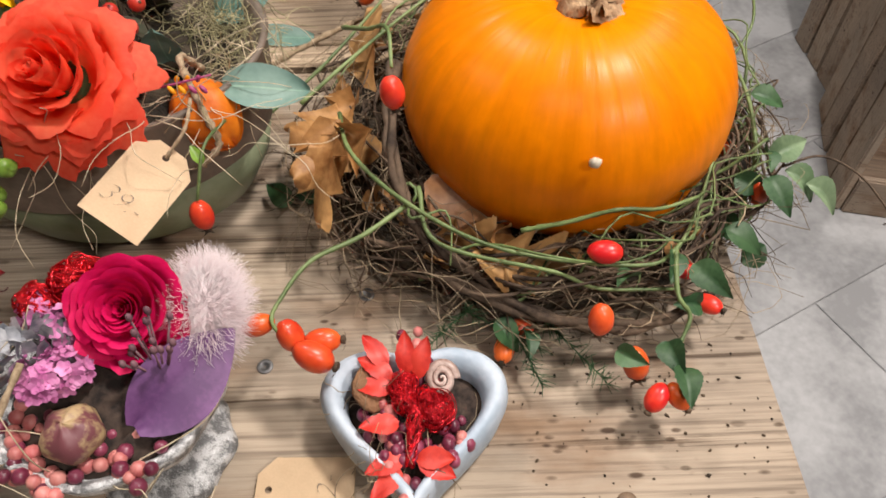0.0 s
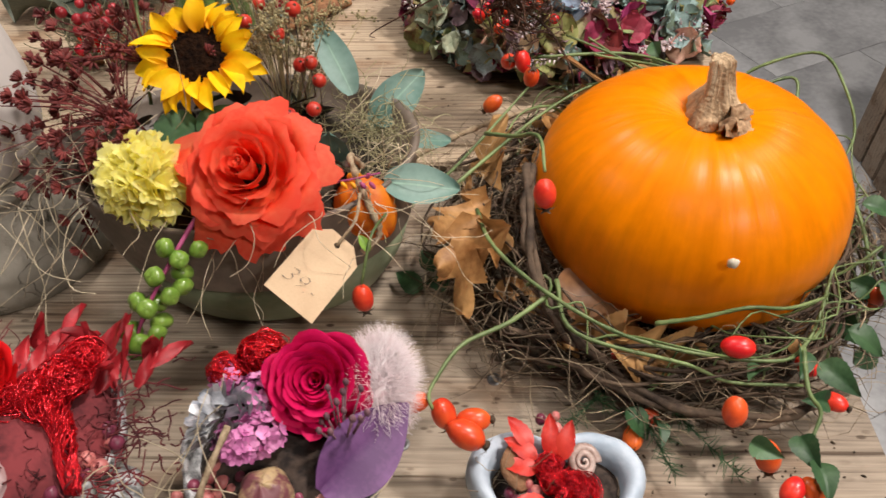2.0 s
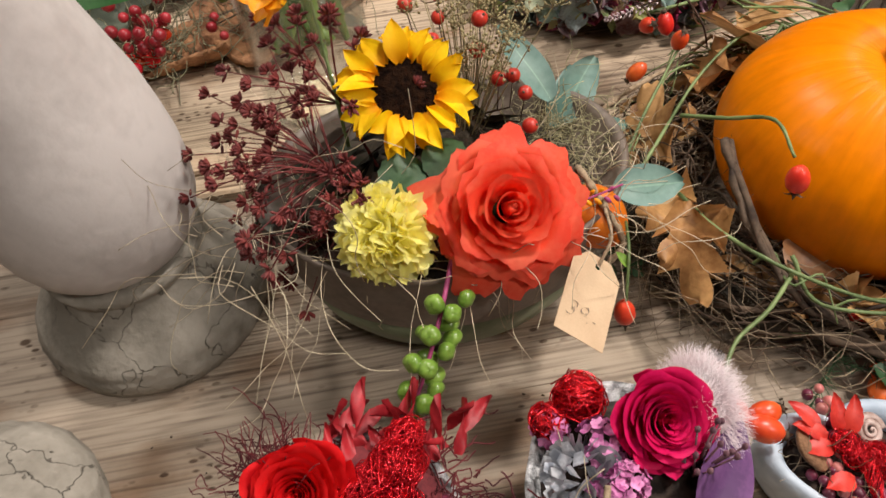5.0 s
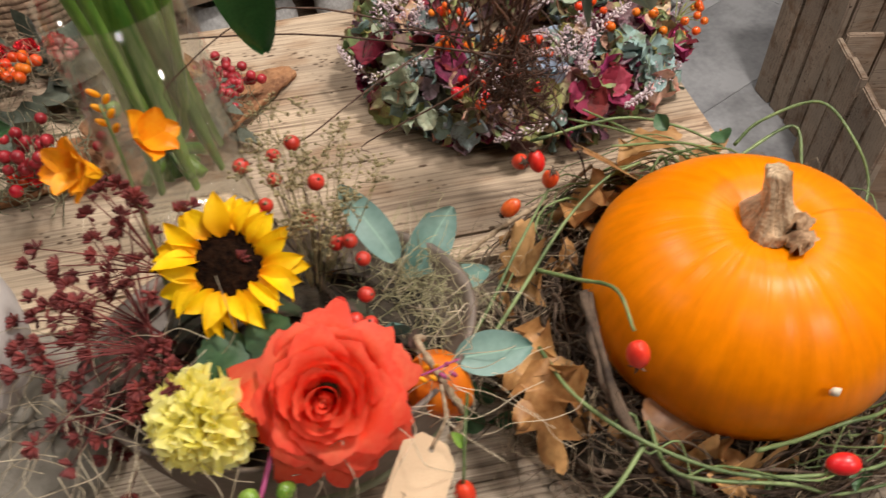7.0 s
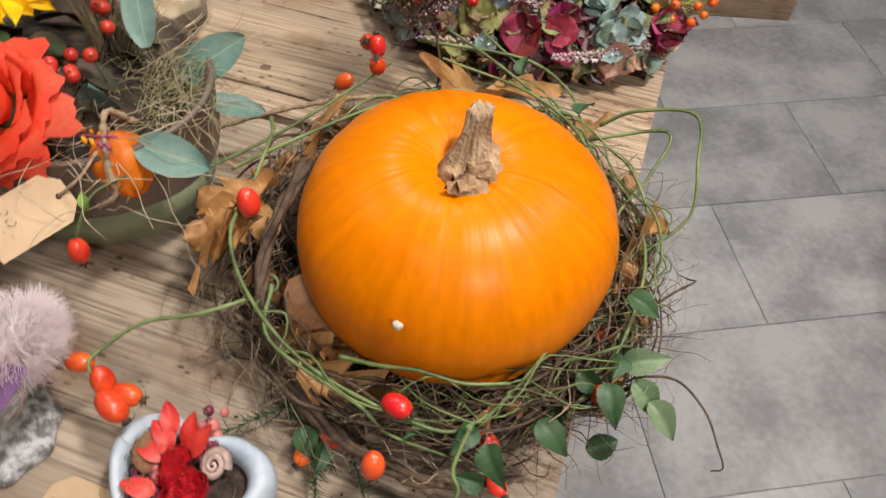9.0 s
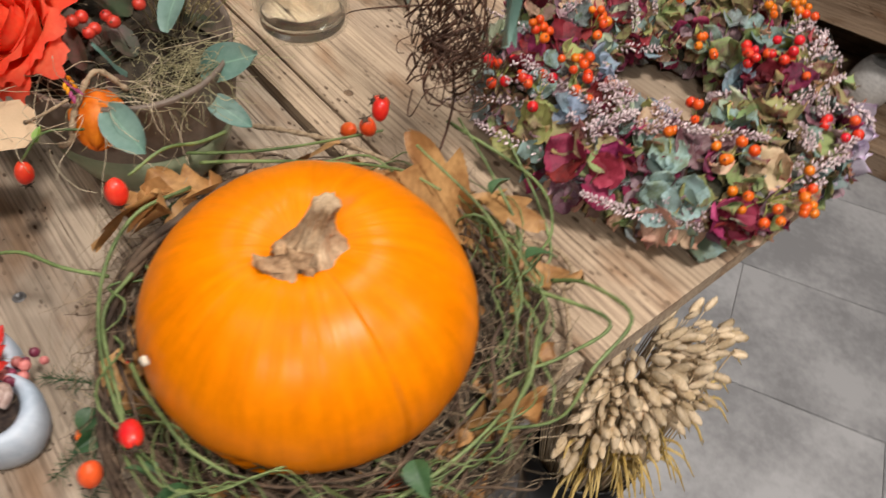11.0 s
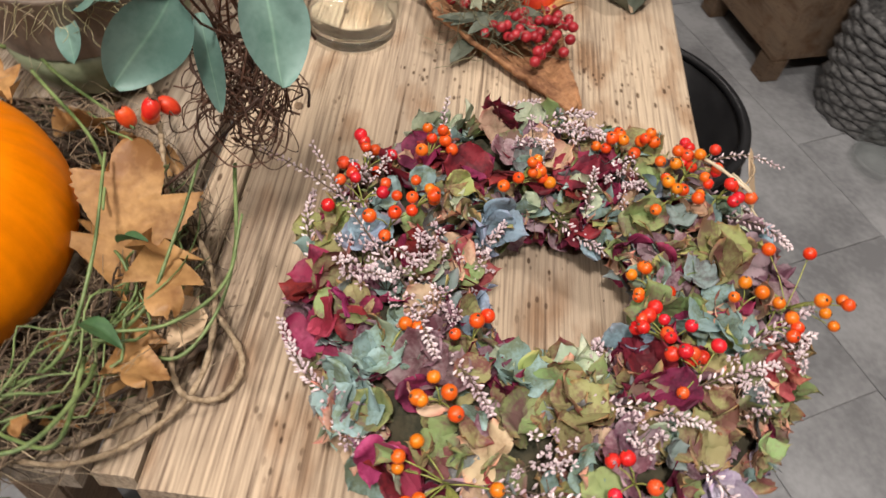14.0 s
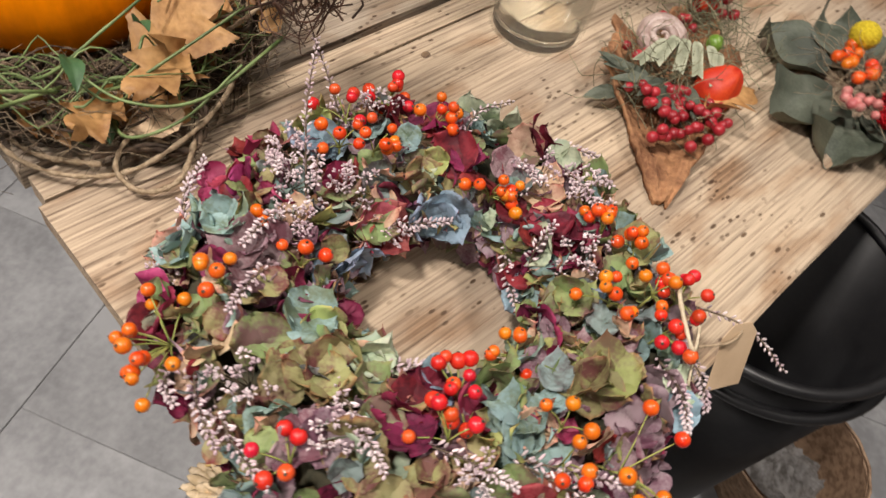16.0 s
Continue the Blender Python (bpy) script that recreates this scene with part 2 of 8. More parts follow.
def cracks(mat, scale):
    """Thin dark cracks in stone."""
    nt = mat.node_tree
    N, L = nt.nodes.new, nt.links.new
    bsdf = nt.nodes["Principled BSDF"]
    src = bsdf.inputs["Base Color"].links[0].from_socket
    co, no, ad, vo, cr, mx = N("ShaderNodeTexCoord"), N("ShaderNodeTexNoise"), N("ShaderNodeMixRGB"), N("ShaderNodeTexVoronoi"), N("ShaderNodeValToRGB"), N("ShaderNodeMixRGB")
    vo.feature = "DISTANCE_TO_EDGE"
    vo.inputs["Scale"].default_value, no.inputs["Scale"].default_value, no.inputs["Detail"].default_value = scale, scale * 1.4, 5
    ad.blend_type, ad.inputs[0].default_value = "ADD", 0.2
    cr.color_ramp.elements[0].position, cr.color_ramp.elements[1].position = 0.001, 0.010
    cr.color_ramp.elements[0].color = (0.35, 0.33, 0.30, 1)
    mx.blend_type, mx.inputs[0].default_value = "MULTIPLY", 0.55
    L(co.outputs["Object"], no.inputs["Vector"]), L(co.outputs["Object"], ad.inputs[1]), L(no.outputs["Color"], ad.inputs[2]), L(ad.outputs[0], vo.inputs["Vector"])
    L(vo.outputs["Distance"], cr.inputs["Fac"]), L(src, mx.inputs[1]), L(cr.outputs["Color"], mx.inputs[2]), L(mx.outputs[0], bsdf.inputs["Base Color"])
    bp = N("ShaderNodeBump")
    bp.inputs["Strength"].default_value, bp.inputs["Distance"].default_value = 0.8, 0.004
    L(cr.outputs["Color"], bp.inputs["Height"]), L(bsdf.inputs["Normal"].links[0].from_socket, bp.inputs["Normal"]), L(bp.outputs[0], bsdf.inputs["Normal"])
    return mat


def board_wood(name, pale, deep, grey, rough=0.75, lines=90.0, stained=0.6, ridge=1.0):
    """Old softwood with its grain along x: uneven growth lines, fibres, stains, cracks, specks."""
    mat = bpy.data.materials.new(name)
    mat.use_nodes = True
    nt = mat.node_tree
    N, L = nt.nodes.new, nt.links.new
    bsdf = nt.nodes["Principled BSDF"]
    co, oi, ad = N("ShaderNodeTexCoord"), N("ShaderNodeObjectInfo"), N("ShaderNodeVectorMath")
    cmb = N("ShaderNodeCombineXYZ")

    def maths(op, x, y=0.0, z=0.0):
        n = N("ShaderNodeMath")
        n.operation = op
        for k, v in enumerate((x, y, z)):
            if isinstance(v, (int, float)):
                n.inputs[k].default_value = v
            else:
                L(v, n.inputs[k])
        return n.outputs[0]

    def mapped(sx, sy, sz):
        mp = N("ShaderNodeMapping")
        mp.inputs["Scale"].default_value = (sx, sy, sz)
        L(ad.outputs[0], mp.inputs["Vector"])
        return mp.outputs[0]

    def cloud(sx, sy, detail):
        n = N("ShaderNodeTexNoise")
        n.inputs["Scale"].default_value, n.inputs["Detail"].default_value = 1.0, detail
        L(mapped(sx, sy, sy), n.inputs["Vector"])
        return n.outputs["Fac"]

    def ramp(fac, p0, c0, p1, c1):
        n = N("ShaderNodeValToRGB")
        els = n.color_ramp.elements
        els[0].position, els[0].color, els[1].position, els[1].color = p0, (*c0, 1), p1, (*c1, 1)
        L(fac, n.inputs["Fac"])
        return n.outputs["Color"]

    def mix(kind, fac, one, two):
        n = N("ShaderNodeMixRGB")
        n.blend_type = kind
        for k, v in enumerate((fac, one, two)):
            if isinstance(v, (int, float)):
                n.inputs[k].default_value = v
            elif isinstance(v, tuple):
                n.inputs[k].default_value = (*v, 1)
            else:
                L(v, n.inputs[k])
        return n.outputs[0]
    off = maths("MULTIPLY", oi.outputs["Random"], 17.0)
    L(off, cmb.inputs["X"]), L(off, cmb.inputs["Z"])
    L(co.outputs["Object"], ad.inputs[0]), L(cmb.outputs[0], ad.inputs[1])
    sep = N("ShaderNodeSeparateXYZ")
    L(ad.outputs[0], sep.inputs[0])
    # growth lines: their spacing drifts and bends round slow swirls
    bent = maths("MULTIPLY_ADD", cloud(1.6, 4.0, 2), 0.10, sep.outputs["Y"])
    bent = maths("MULTIPLY_ADD", cloud(3.0, 38.0, 2), 0.010, bent)
    wave = maths("SINE", maths("MULTIPLY", bent, lines * 2 * math.pi))
    line = maths("POWER", maths("MULTIPLY_ADD", wave, 0.5, 0.5), 2.2)
    strong = maths("MULTIPLY", line, maths("MULTIPLY_ADD", cloud(2.5, 11.0, 3), 1.5, -0.35))
    fibre = cloud(7.0, 330.0, 6)
    broad = cloud(1.8, 26.0, 3)
    grain = maths("MULTIPLY_ADD", strong, -0.24 * ridge, fibre)
    grain = maths("MULTIPLY_ADD", broad, 0.35, maths("SUBTRACT", grain, 0.12))
    colour = ramp(grain, 0.24, deep, 0.60, pale)
    # weathered grey and brown patches
    patch = maths("MULTIPLY", ramp(cloud(2.6, 6.0, 6), 0.40, (0, 0, 0), 0.66, (1, 1, 1)), stained)
    colour = mix("MIX", patch, colour, grey)
    colour = mix("MULTIPLY", 0.9, colour, ramp(cloud(9.0, 19.0, 7), 0.52, (1, 1, 1), 0.70, (0.62, 0.48, 0.38)))
    colour = mix("MULTIPLY", 0.8, colour, ramp(cloud(1.1, 1.7, 3), 0.36, (0.74, 0.70, 0.67), 0.58, (1.06, 1.04, 1.0)))
    # drying cracks along the grain, specks and worm holes
    crack = ramp(cloud(3.2, 150.0, 3), 0.66, (1, 1, 1), 0.72, (0.25, 0.19, 0.15))
    colour = mix("MULTIPLY", 0.75, colour, crack)
    for sx, sy, size, p0, p1 in ((24.0, 62.0, 0.10, 0.50, 0.62), (60.0, 130.0, 0.17, 0.54, 0.64), (9.0, 13.0, 0.035, 0.2, 0.3)):
        dots = N("ShaderNodeTexVoronoi")
        dots.inputs["Scale"].default_value = 1.0
        L(mapped(sx, sy, sy), dots.inputs["Vector"])
        here = maths("MULTIPLY", ramp(cloud(sx * 0.22, sy * 0.15, 3), p0, (0, 0, 0), p1, (1, 1, 1)), 0.9)
        colour = mix("MULTIPLY", here, colour, ramp(dots.outputs["Distance"], size, (0.17, 0.12, 0.09), size * 1.7, (1, 1, 1)))
    L(colour, bsdf.inputs["Base Color"])
    bsdf.inputs["Roughness"].default_value = rough
    bsdf.inputs["Specular IOR Level"].default_value = 0.25
    bp = N("ShaderNodeBump")
    bp.inputs["Strength"].default_value, bp.inputs["Distance"].default_value = 0.75, 0.0022
    L(mix("MULTIPLY", 1.0, grain, crack), bp.inputs["Height"]), L(bp.outputs[0], bsdf.inputs["Normal"])
    return mat

TABLE_WOOD = board_wood("table_wood", (0.66, 0.53, 0.385), (0.165, 0.112, 0.078), (0.33, 0.265, 0.205), lines=118, stained=0.65, ridge=0.95)
GREY_WOOD = board_wood("weathered_table_wood", (0.50, 0.415, 0.325), (0.13, 0.094, 0.068), (0.25, 0.21, 0.172), lines=84, stained=0.75, ridge=1.0)
CRATE_WOOD = board_wood("crate_wood", (0.40, 0.31, 0.235), (0.17, 0.125, 0.09), (0.26, 0.22, 0.18), lines=60)
SHELF_WOOD = board_wood("worn_shelf_wood", (0.36, 0.26, 0.18), (0.15, 0.10, 0.065), (0.24, 0.19, 0.15), lines=50)
DARK_WOOD = board_wood("shelf_wood", (0.24, 0.165, 0.11), (0.10, 0.065, 0.045), (0.15, 0.12, 0.095), lines=50)
TILE = paint("grey_slate_tile", (0.245, 0.248, 0.256), (0.42, 0.425, 0.435), rough=0.5, scale=6, fine=70, bump=0.15, vary=0.10)
GROUT = paint("grout", (0.25, 0.25, 0.25), (0.34, 0.34, 0.34), rough=0.9, scale=20)
PLASTER = paint("grey_plaster", (0.13, 0.125, 0.12), (0.18, 0.172, 0.165), rough=0.9, scale=3, fine=90)

# ---- the shop: floor, walls, ceiling, turned against the table ----
TURN = 27.0
def room_part(name, b, mat, label, category):
    return tagged(part(name, box(*b), mat, m=pose(0, 0, 0, 0, 0, TURN)), label, category, kind="structure")
floor = room_part("floor", (-3.4, -2.6, -0.1, 2.6, 2.6, -0.0035), GROUT, "grey stone floor tiles with dark joints", "floor")
# ceiling and walls stay unseen; their dark grey holds down the bounced fill light
room_part("ceiling", (-3.4, -2.6, CEILING, 2.6, 2.6, CEILING + 0.1), PLASTER, "unseen shop ceiling, plaster kept dark grey to cut bounced light", "ceiling")
for name, b in (("wall_north", (-3.4, 2.6, -0.1, 2.6, 2.7, CEILING + 0.1)), ("wall_south", (-3.4, -2.7, -0.1, 2.6, -2.6, CEILING + 0.1)),
                ("wall_east", (2.6, -2.7, -0.1, 2.7, 2.7, CEILING + 0.1)), ("wall_west", (-3.5, -2.7, -0.1, -3.4, 2.7, CEILING + 0.1))):
    room_part(name, b, PLASTER, "unseen shop wall, plaster kept dark grey to cut bounced light", "wall")

# ---- the table of old boards ----
table = thing("display_table", 0, 0, 0.0, "rustic display table of worn old softwood boards", "table")
def table_board(y0, y1, x0, x1, z1, thick, cut=0.0):
    g = Geo()
    n, wob = 90, rnd.random() * 9
    vs, fs = [], []
    for i in range(n + 1):
        x = x0 + (x1 - x0) * i / n
        e0 = 0.0012 * noise.noise((x * 14, y0 * 9, wob))
        e1 = 0.0012 * noise.noise((x * 14, y1 * 9, wob + 4)) - cut * max(0.0, 1 - (x1 - x) / 0.3) ** 1.5
        vs += [(x, y0 + e0, z1 - thick), (x, y0 + e0, z1 - 0.003), (x, y0 + 0.003 + e0, z1), (x, y1 - 0.003 + e1, z1), (x, y1 + e1, z1 - 0.003), (x, y1 + e1, z1 - thick)]
    for i in range(n):
        for k in range(6):
            a, b = i * 6 + k, i * 6 + (k + 1) % 6
            fs.append((a, a + 6, b + 6, b))
    fs += [tuple(range(5, -1, -1)), tuple(n * 6 + k for k in range(6))]
    return g.add([(a, b, c) for a, b, c in vs], [f[::-1] for f in fs])
for y0, y1, dx, cut, wood in ((-0.42, 0.281, 0.0, 0.0, GREY_WOOD), (0.293, 0.327, -0.004, 0.0, TABLE_WOOD), (0.331, 0.838, 0.004, 0.038, TABLE_WOOD)):
    part("board", table_board(y0, y1, -2.3, dx, TOP, 0.029, cut), wood, table, smooth=False)

# trestles under the boards: posts, cross rails and long rounded feet
def trestle(x):
    part("cross_rail", box(x - 0.045, -0.36, TOP - 0.13, x + 0.045, 0.78, TOP - 0.0295, 0.006), DARK_WOOD, table, smooth=False)
    part("foot", box(x - 0.05, -0.24, GROUND, x + 0.05, 0.125, GROUND + 0.075, 0.034), SHELF_WOOD, table, "worn rounded trestle foot", smooth=False)
    part("post", box(x - 0.045, -0.1, GROUND + 0.075, x + 0.045, -0.01, TOP - 0.13, 0.006), DARK_WOOD, table, smooth=False)
    part("foot", box(x - 0.05, 0.33, GROUND, x + 0.05, 0.7, GROUND + 0.075, 0.034), SHELF_WOOD, table, "worn rounded trestle foot", smooth=False)
    part("post", box(x - 0.045, 0.45, GROUND + 0.075, x + 0.045, 0.54, TOP - 0.13, 0.006), DARK_WOOD, table, smooth=False)
trestle(-0.235)
trestle(-1.95)

# screw heads sunk in the boards
ZINC = paint("zinc_screw", (0.16, 0.16, 0.165), (0.30, 0.30, 0.30), rough=0.5, metal=0.8, scale=60)
screw_mesh = lathe([(0.0062, -0.002), (0.0062, 0.0006), (0.0055, 0.0011), (0.0026, 0.0011), (0.0024, 0.0003), (0.0005, 0.0003)], 20, cap=False).mesh("screw", ZINC)
for sx, sy in ((-0.298, 0.0), (-0.372, -0.062)):
    part("screw", screw_mesh, ZINC, table, m=Matrix.Translation((sx, sy, TOP)))
# knots in the boards
KNOT = paint("wood_knot", (0.10, 0.06, 0.035), (0.26, 0.17, 0.10), rough=0.7, scale=90, bump=0.4)
for kx, ky, kr in ((-0.68, 0.53, 0.009), (-0.12, -0.17, 0.006), (-0.45, 0.36, 0.006)):
    part("knot", lathe([(kr, -0.002), (kr, 0.0004), (kr * 0.75, 0.0007), (kr * 0.5, 0.0004), (kr * 0.2, 0.0007)], 24, lambda a, k, r, z: (r * (1 + 0.12 * math.sin(2 * a + 1)), z)), KNOT, table, "dark round knot", m=Matrix.Translation((kx, ky, TOP)))
# crumbs of soil and moss on the table
CRUMB = paint("soil_crumb", (0.02, 0.013, 0.008), (0.09, 0.06, 0.035), rough=0.95, island=True, vary=0.4, bump=0)
crumbs = thing("soil_crumbs", 0, 0, TOP, "scattered crumbs of dry soil on the table", "crumbs", kind="stuff")
cg = Geo()
for k in range(260):
    if k % 3:
        x, y = rnd.gauss(-0.10, 0.07), rnd.gauss(-0.09, 0.05)
    else:
        x, y = rnd.uniform(-0.9, -0.02), rnd.uniform(-0.25, 0.8)
    if x < -0.005 and not 0.28 < y < 0.335:
        r = rnd.uniform(0.0004, 0.0013)
        ball(r * rnd.uniform(0.8, 2.2), r, r * 0.7, 5, 3, None, cg, 0, Matrix.Translation((x, y, r * 0.5)) @ Matrix.Rotation(rnd.uniform(0, 6), 4, "Z"))
tagged(part("crumb", cg, CRUMB, crumbs), kind="stuff")

# ---- pumpkin ----
ORANGE = streaks(paint("pumpkin_skin", (0.70, 0.178, 0.0), (0.84, 0.228, 0.0003), rough=0.33, spec=0.16, scale=10, fine=110, bump=0.12), 75, 5)
STEM = streaks(paint("dry_pumpkin_stem", (0.30, 0.175, 0.085), (0.74, 0.55, 0.35), rough=0.85, scale=38, fine=400, bump=0.8, depth=0.004), 34, 2, 0.5, 1.15, 0.002)
PALE_SPOT = paint("pale_scar", (0.6, 0.5, 0.35), (0.8, 0.75, 0.65), rough=0.7)
PX, PY, PR, PH = -0.136, 0.12, 0.1295, 0.090
pumpkin = thing("pumpkin", PX, PY, TOP + 0.015, "glossy bright orange pumpkin lying in a twig nest", "pumpkin")
def pumpkin_body():
    g, vs, us = Geo(), [], []
    seg, rings = 144, 60
    for k in range(rings + 1):
        b = -math.pi / 2 + math.pi * k / rings
        c, s = max(0.0, math.cos(b)) ** 0.82, math.sin(b)
        for q in range(seg):
            a = 2 * math.pi * q / seg
            w = a + 0.22 * math.sin(a * 2 + 1) + 0.10 * math.sin(a * 5 + 2)
            rib = abs(math.sin(w * 6.5)) ** 0.32 * (0.7 + 0.3 * math.sin(3 * a + 0.5))
            rib += 0.35 * abs(math.sin(w * 13 + 0.6)) ** 0.5 * max(0.0, s)
            r = PR * c * (1 + 0.010 * (rib - 0.7) * (0.3 + c) + 0.014 * math.sin(a + 0.7) + 0.006 * math.sin(3 * a))
            top = math.exp(-((c / 0.25) ** 2)) if s > 0 else 0.0
            z = PH * (1 + s) - 0.018 * top + (0.03 * math.exp(-((c / 0.3) ** 2)) if s < 0 else 0.0)
            z += 0.0022 * (rib - 0.7) * c * (1 if s > 0 else 0)
            da = math.atan2(math.sin(a + 0.95), math.cos(a + 0.95))
            r -= 0.008 * math.exp(-((da / 0.12) ** 2) - (((z - 0.068) / 0.011) ** 2))
            r += 0.005 * math.exp(-((da / 0.2) ** 2) - (((z - 0.050) / 0.012) ** 2))
            vs.append((r * math.cos(a), r * math.sin(a), z)), us.append((q / seg, k / rings))
    fs = [(k * seg + q, k * seg + (q + 1) % seg, (k + 1) * seg + (q + 1) % seg, (k + 1) * seg + q) for k in range(rings) for q in range(seg)]
    return g.add(vs, fs, us)
part("body", pumpkin_body(), ORANGE, pumpkin)
def stem_geo():
    g, vs, us = Geo(), [], []
    seg, n = 60, 34
    for k in range(n + 1):
        t = k / n
        cx, cy, cz = -0.006 * t + 0.004 * t * t, 0.014 * t * t, 0.001 + 0.049 * t
        base = 0.0088 + 0.024 * math.exp(-(t / 0.34) ** 1.4) - 0.0012 * math.sin(math.pi * t)
        for q in range(seg):
            a = 2 * math.pi * q / seg
            flute = 0.20 * math.exp(-t / 0.45) + 0.08
            lobe = 1 + flute * math.cos(5 * a + 1.6 * t + 0.5 * math.sin(a)) + 0.22 * noise.noise((math.cos(a) * 2.4, math.sin(a) * 2.4, t * 4)) + 0.05 * math.cos(14 * a + 3 * t)
            r = base * lobe * (1 if k < n else 0.66)
            zz = cz - 0.007 * math.exp(-t / 0.12) * (1 + math.cos(5 * a)) + 0.004 * noise.noise((a * 2, t * 3, 4)) * (t > 0.85)
            vs.append((cx + r * math.cos(a), cy + r * math.sin(a), zz)), us.append((q / seg, t))
    fs = [(k * seg + q, k * seg + (q + 1) % seg, (k + 1) * seg + (q + 1) % seg, (k + 1) * seg + q) for k in range(n) for q in range(seg)]
    fs.append(tuple(n * seg + q for q in range(seg)))
    return g.add(vs, fs, us)
def stem_shred():
    """Torn dry flakes of the stem's foot that hang over the shoulder."""
    g = Geo()
    for ax, ay, ln, w, turn, lift in ((0.012, -0.020, 0.030, 0.011, -0.75, 0.006), (0.002, -0.022, 0.020, 0.010, -0.15, 0.010), (0.020, -0.012, 0.024, 0.008, -1.25, 0.004), (-0.016, -0.016, 0.014, 0.008, 0.6, 0.004), (0.014, -0.010, 0.018, 0.010, -0.9, 0.015)):
        def fn(u, v, ax=ax, ay=ay, ln=ln, w=w, turn=turn, lift=lift):
            ww = w * (1 - 0.75 * v ** 1.6) * (1 + 0.3 * noise.noise((u * 2, v * 5, ax * 300)))
            x, y = u * ww, -ln * v
            xx, yy = ax + x * math.cos(turn) - y * math.sin(turn), ay + x * math.sin(turn) + y * math.cos(turn)
            z = 0.3 * math.hypot(xx, yy) + lift + 0.005 * math.cos(2.4 * u) + 0.004 * noise.noise((u * 3, v * 6, ay * 200)) + 0.008 * max(0.0, v - 0.6)
            return (xx, yy, z)
        sheet(fn, 8, 12, g)
    return g
part("stem", stem_geo(), STEM, pumpkin, "dry ridged beige stem", m=Matrix.Translation((0.010, 0.004, 2 * PH - 0.021)))
part("stem_flake", stem_shred(), paint("torn_stem_flake", (0.14, 0.07, 0.03), (0.52, 0.34, 0.19), rough=0.8, scale=60, fine=400, bump=0.6, depth=0.003), pumpkin, "torn brown flakes at the stem's foot", m=Matrix.Translation((0.010, 0.004, 2 * PH - 0.021)))
part("scar", ball(0.0042, 0.003, 0.0042, 10, 6, lambda a, b: 1 + 0.12 * math.sin(3 * a + 2 * b)), PALE_SPOT, pumpkin, "small pale scar on the skin", m=Matrix.Translation((-0.001, -PR * 0.962, 0.133)))

# ---- the nest of twigs round it ----
TWIG = paint("dry_twig", (0.034, 0.020, 0.012), (0.135, 0.09, 0.057), rough=0.85, scale=40, fine=300, bump=0.4, vary=0.25, island=True)
STRAW = paint("straw", (0.16, 0.115, 0.07), (0.40, 0.31, 0.20), rough=0.7, scale=40, vary=0.3, island=True, bump=0)
DARK_MAT = paint("nest_mat", (0.015, 0.012, 0.008), (0.06, 0.045, 0.028), rough=0.95, scale=60, fine=400, bump=0.8, depth=0.004)
VINE = paint("green_rose_stem", (0.065, 0.105, 0.03), (0.20, 0.27, 0.10), rough=0.5, scale=30, bump=0.1, vary=0.15, island=True)
HIP = paint("rose_hip_skin", (0.60, 0.035, 0.014), (0.80, 0.095, 0.025), rough=0.33, scale=25, fine=200, bump=0.03, vary=0.12, hue=0.012)
CALYX = paint("dry_calyx", (0.03, 0.02, 0.012), (0.12, 0.08, 0.05), rough=0.9)
OAK = paint("dry_oak_leaf", (0.27, 0.12, 0.036), (0.60, 0.34, 0.13), rough=0.55, scale=18, fine=160, bump=0.4, vary=0.2, thin=0.15, depth=0.003)
IVY = paint("green_leaf", (0.022, 0.068, 0.024), (0.065, 0.14, 0.055), rough=0.5, scale=30, bump=0.3, vary=0.2, thin=0.12)
EUCALIKE = paint("pale_green_leaf", (0.12, 0.20, 0.10), (0.24, 0.33, 0.19), rough=0.5, scale=30, bump=0.2, vary=0.1, thin=0.1)
PAPER = paint("kraft_paper", (0.56, 0.40, 0.25), (0.64, 0.47, 0.30), rough=0.8, scale=30, fine=700, bump=0.1)
INK = paint("pencil", (0.10, 0.085, 0.075), (0.16, 0.13, 0.11), rough=0.6)
TWINE = paint("jute_twine", (0.24, 0.17, 0.10), (0.42, 0.32, 0.21), rough=0.9, scale=200, fine=900, bump=0.7)

NX, NY = -0.152, 0.142
nest = thing("nest_wreath", NX, NY, TOP, "round nest of twigs, straw, rose hips and oak leaves", "nest")
def ring_pt(a, r, z):
    return (r * 1.02 * math.cos(a), r * 0.96 * math.sin(a), z)
# lumpy near-black ring that fills the nest beneath the twigs
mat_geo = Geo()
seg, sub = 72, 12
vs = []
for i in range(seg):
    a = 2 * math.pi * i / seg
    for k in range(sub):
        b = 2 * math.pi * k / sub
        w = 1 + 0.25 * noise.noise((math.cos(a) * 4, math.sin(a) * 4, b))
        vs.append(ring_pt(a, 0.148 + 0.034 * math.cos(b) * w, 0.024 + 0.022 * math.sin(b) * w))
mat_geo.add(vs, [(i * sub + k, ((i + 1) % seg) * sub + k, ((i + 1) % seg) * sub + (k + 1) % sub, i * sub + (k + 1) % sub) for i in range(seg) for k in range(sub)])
part("mat", mat_geo, DARK_MAT, nest, "dark matted ring core")
def strand(a0, span, r0, r1, z0, lift, rough, n=14):
    pts = []
    s = rnd.random() * 50
    for i in range(n):
        t = i / (n - 1)
        a = a0 + span * t
        w = noise.noise((s, t * 3.0, 1)) * rough
        q = noise.noise((s, t * 3.0, 9)) * rough
        pts.append(ring_pt(a, r0 + (r1 - r0) * t + w, max(0.004, z0 + lift * math.sin(math.pi * t) + q)))
    return smooth_line(pts, 2)
twigs, hay = Geo(), Geo()
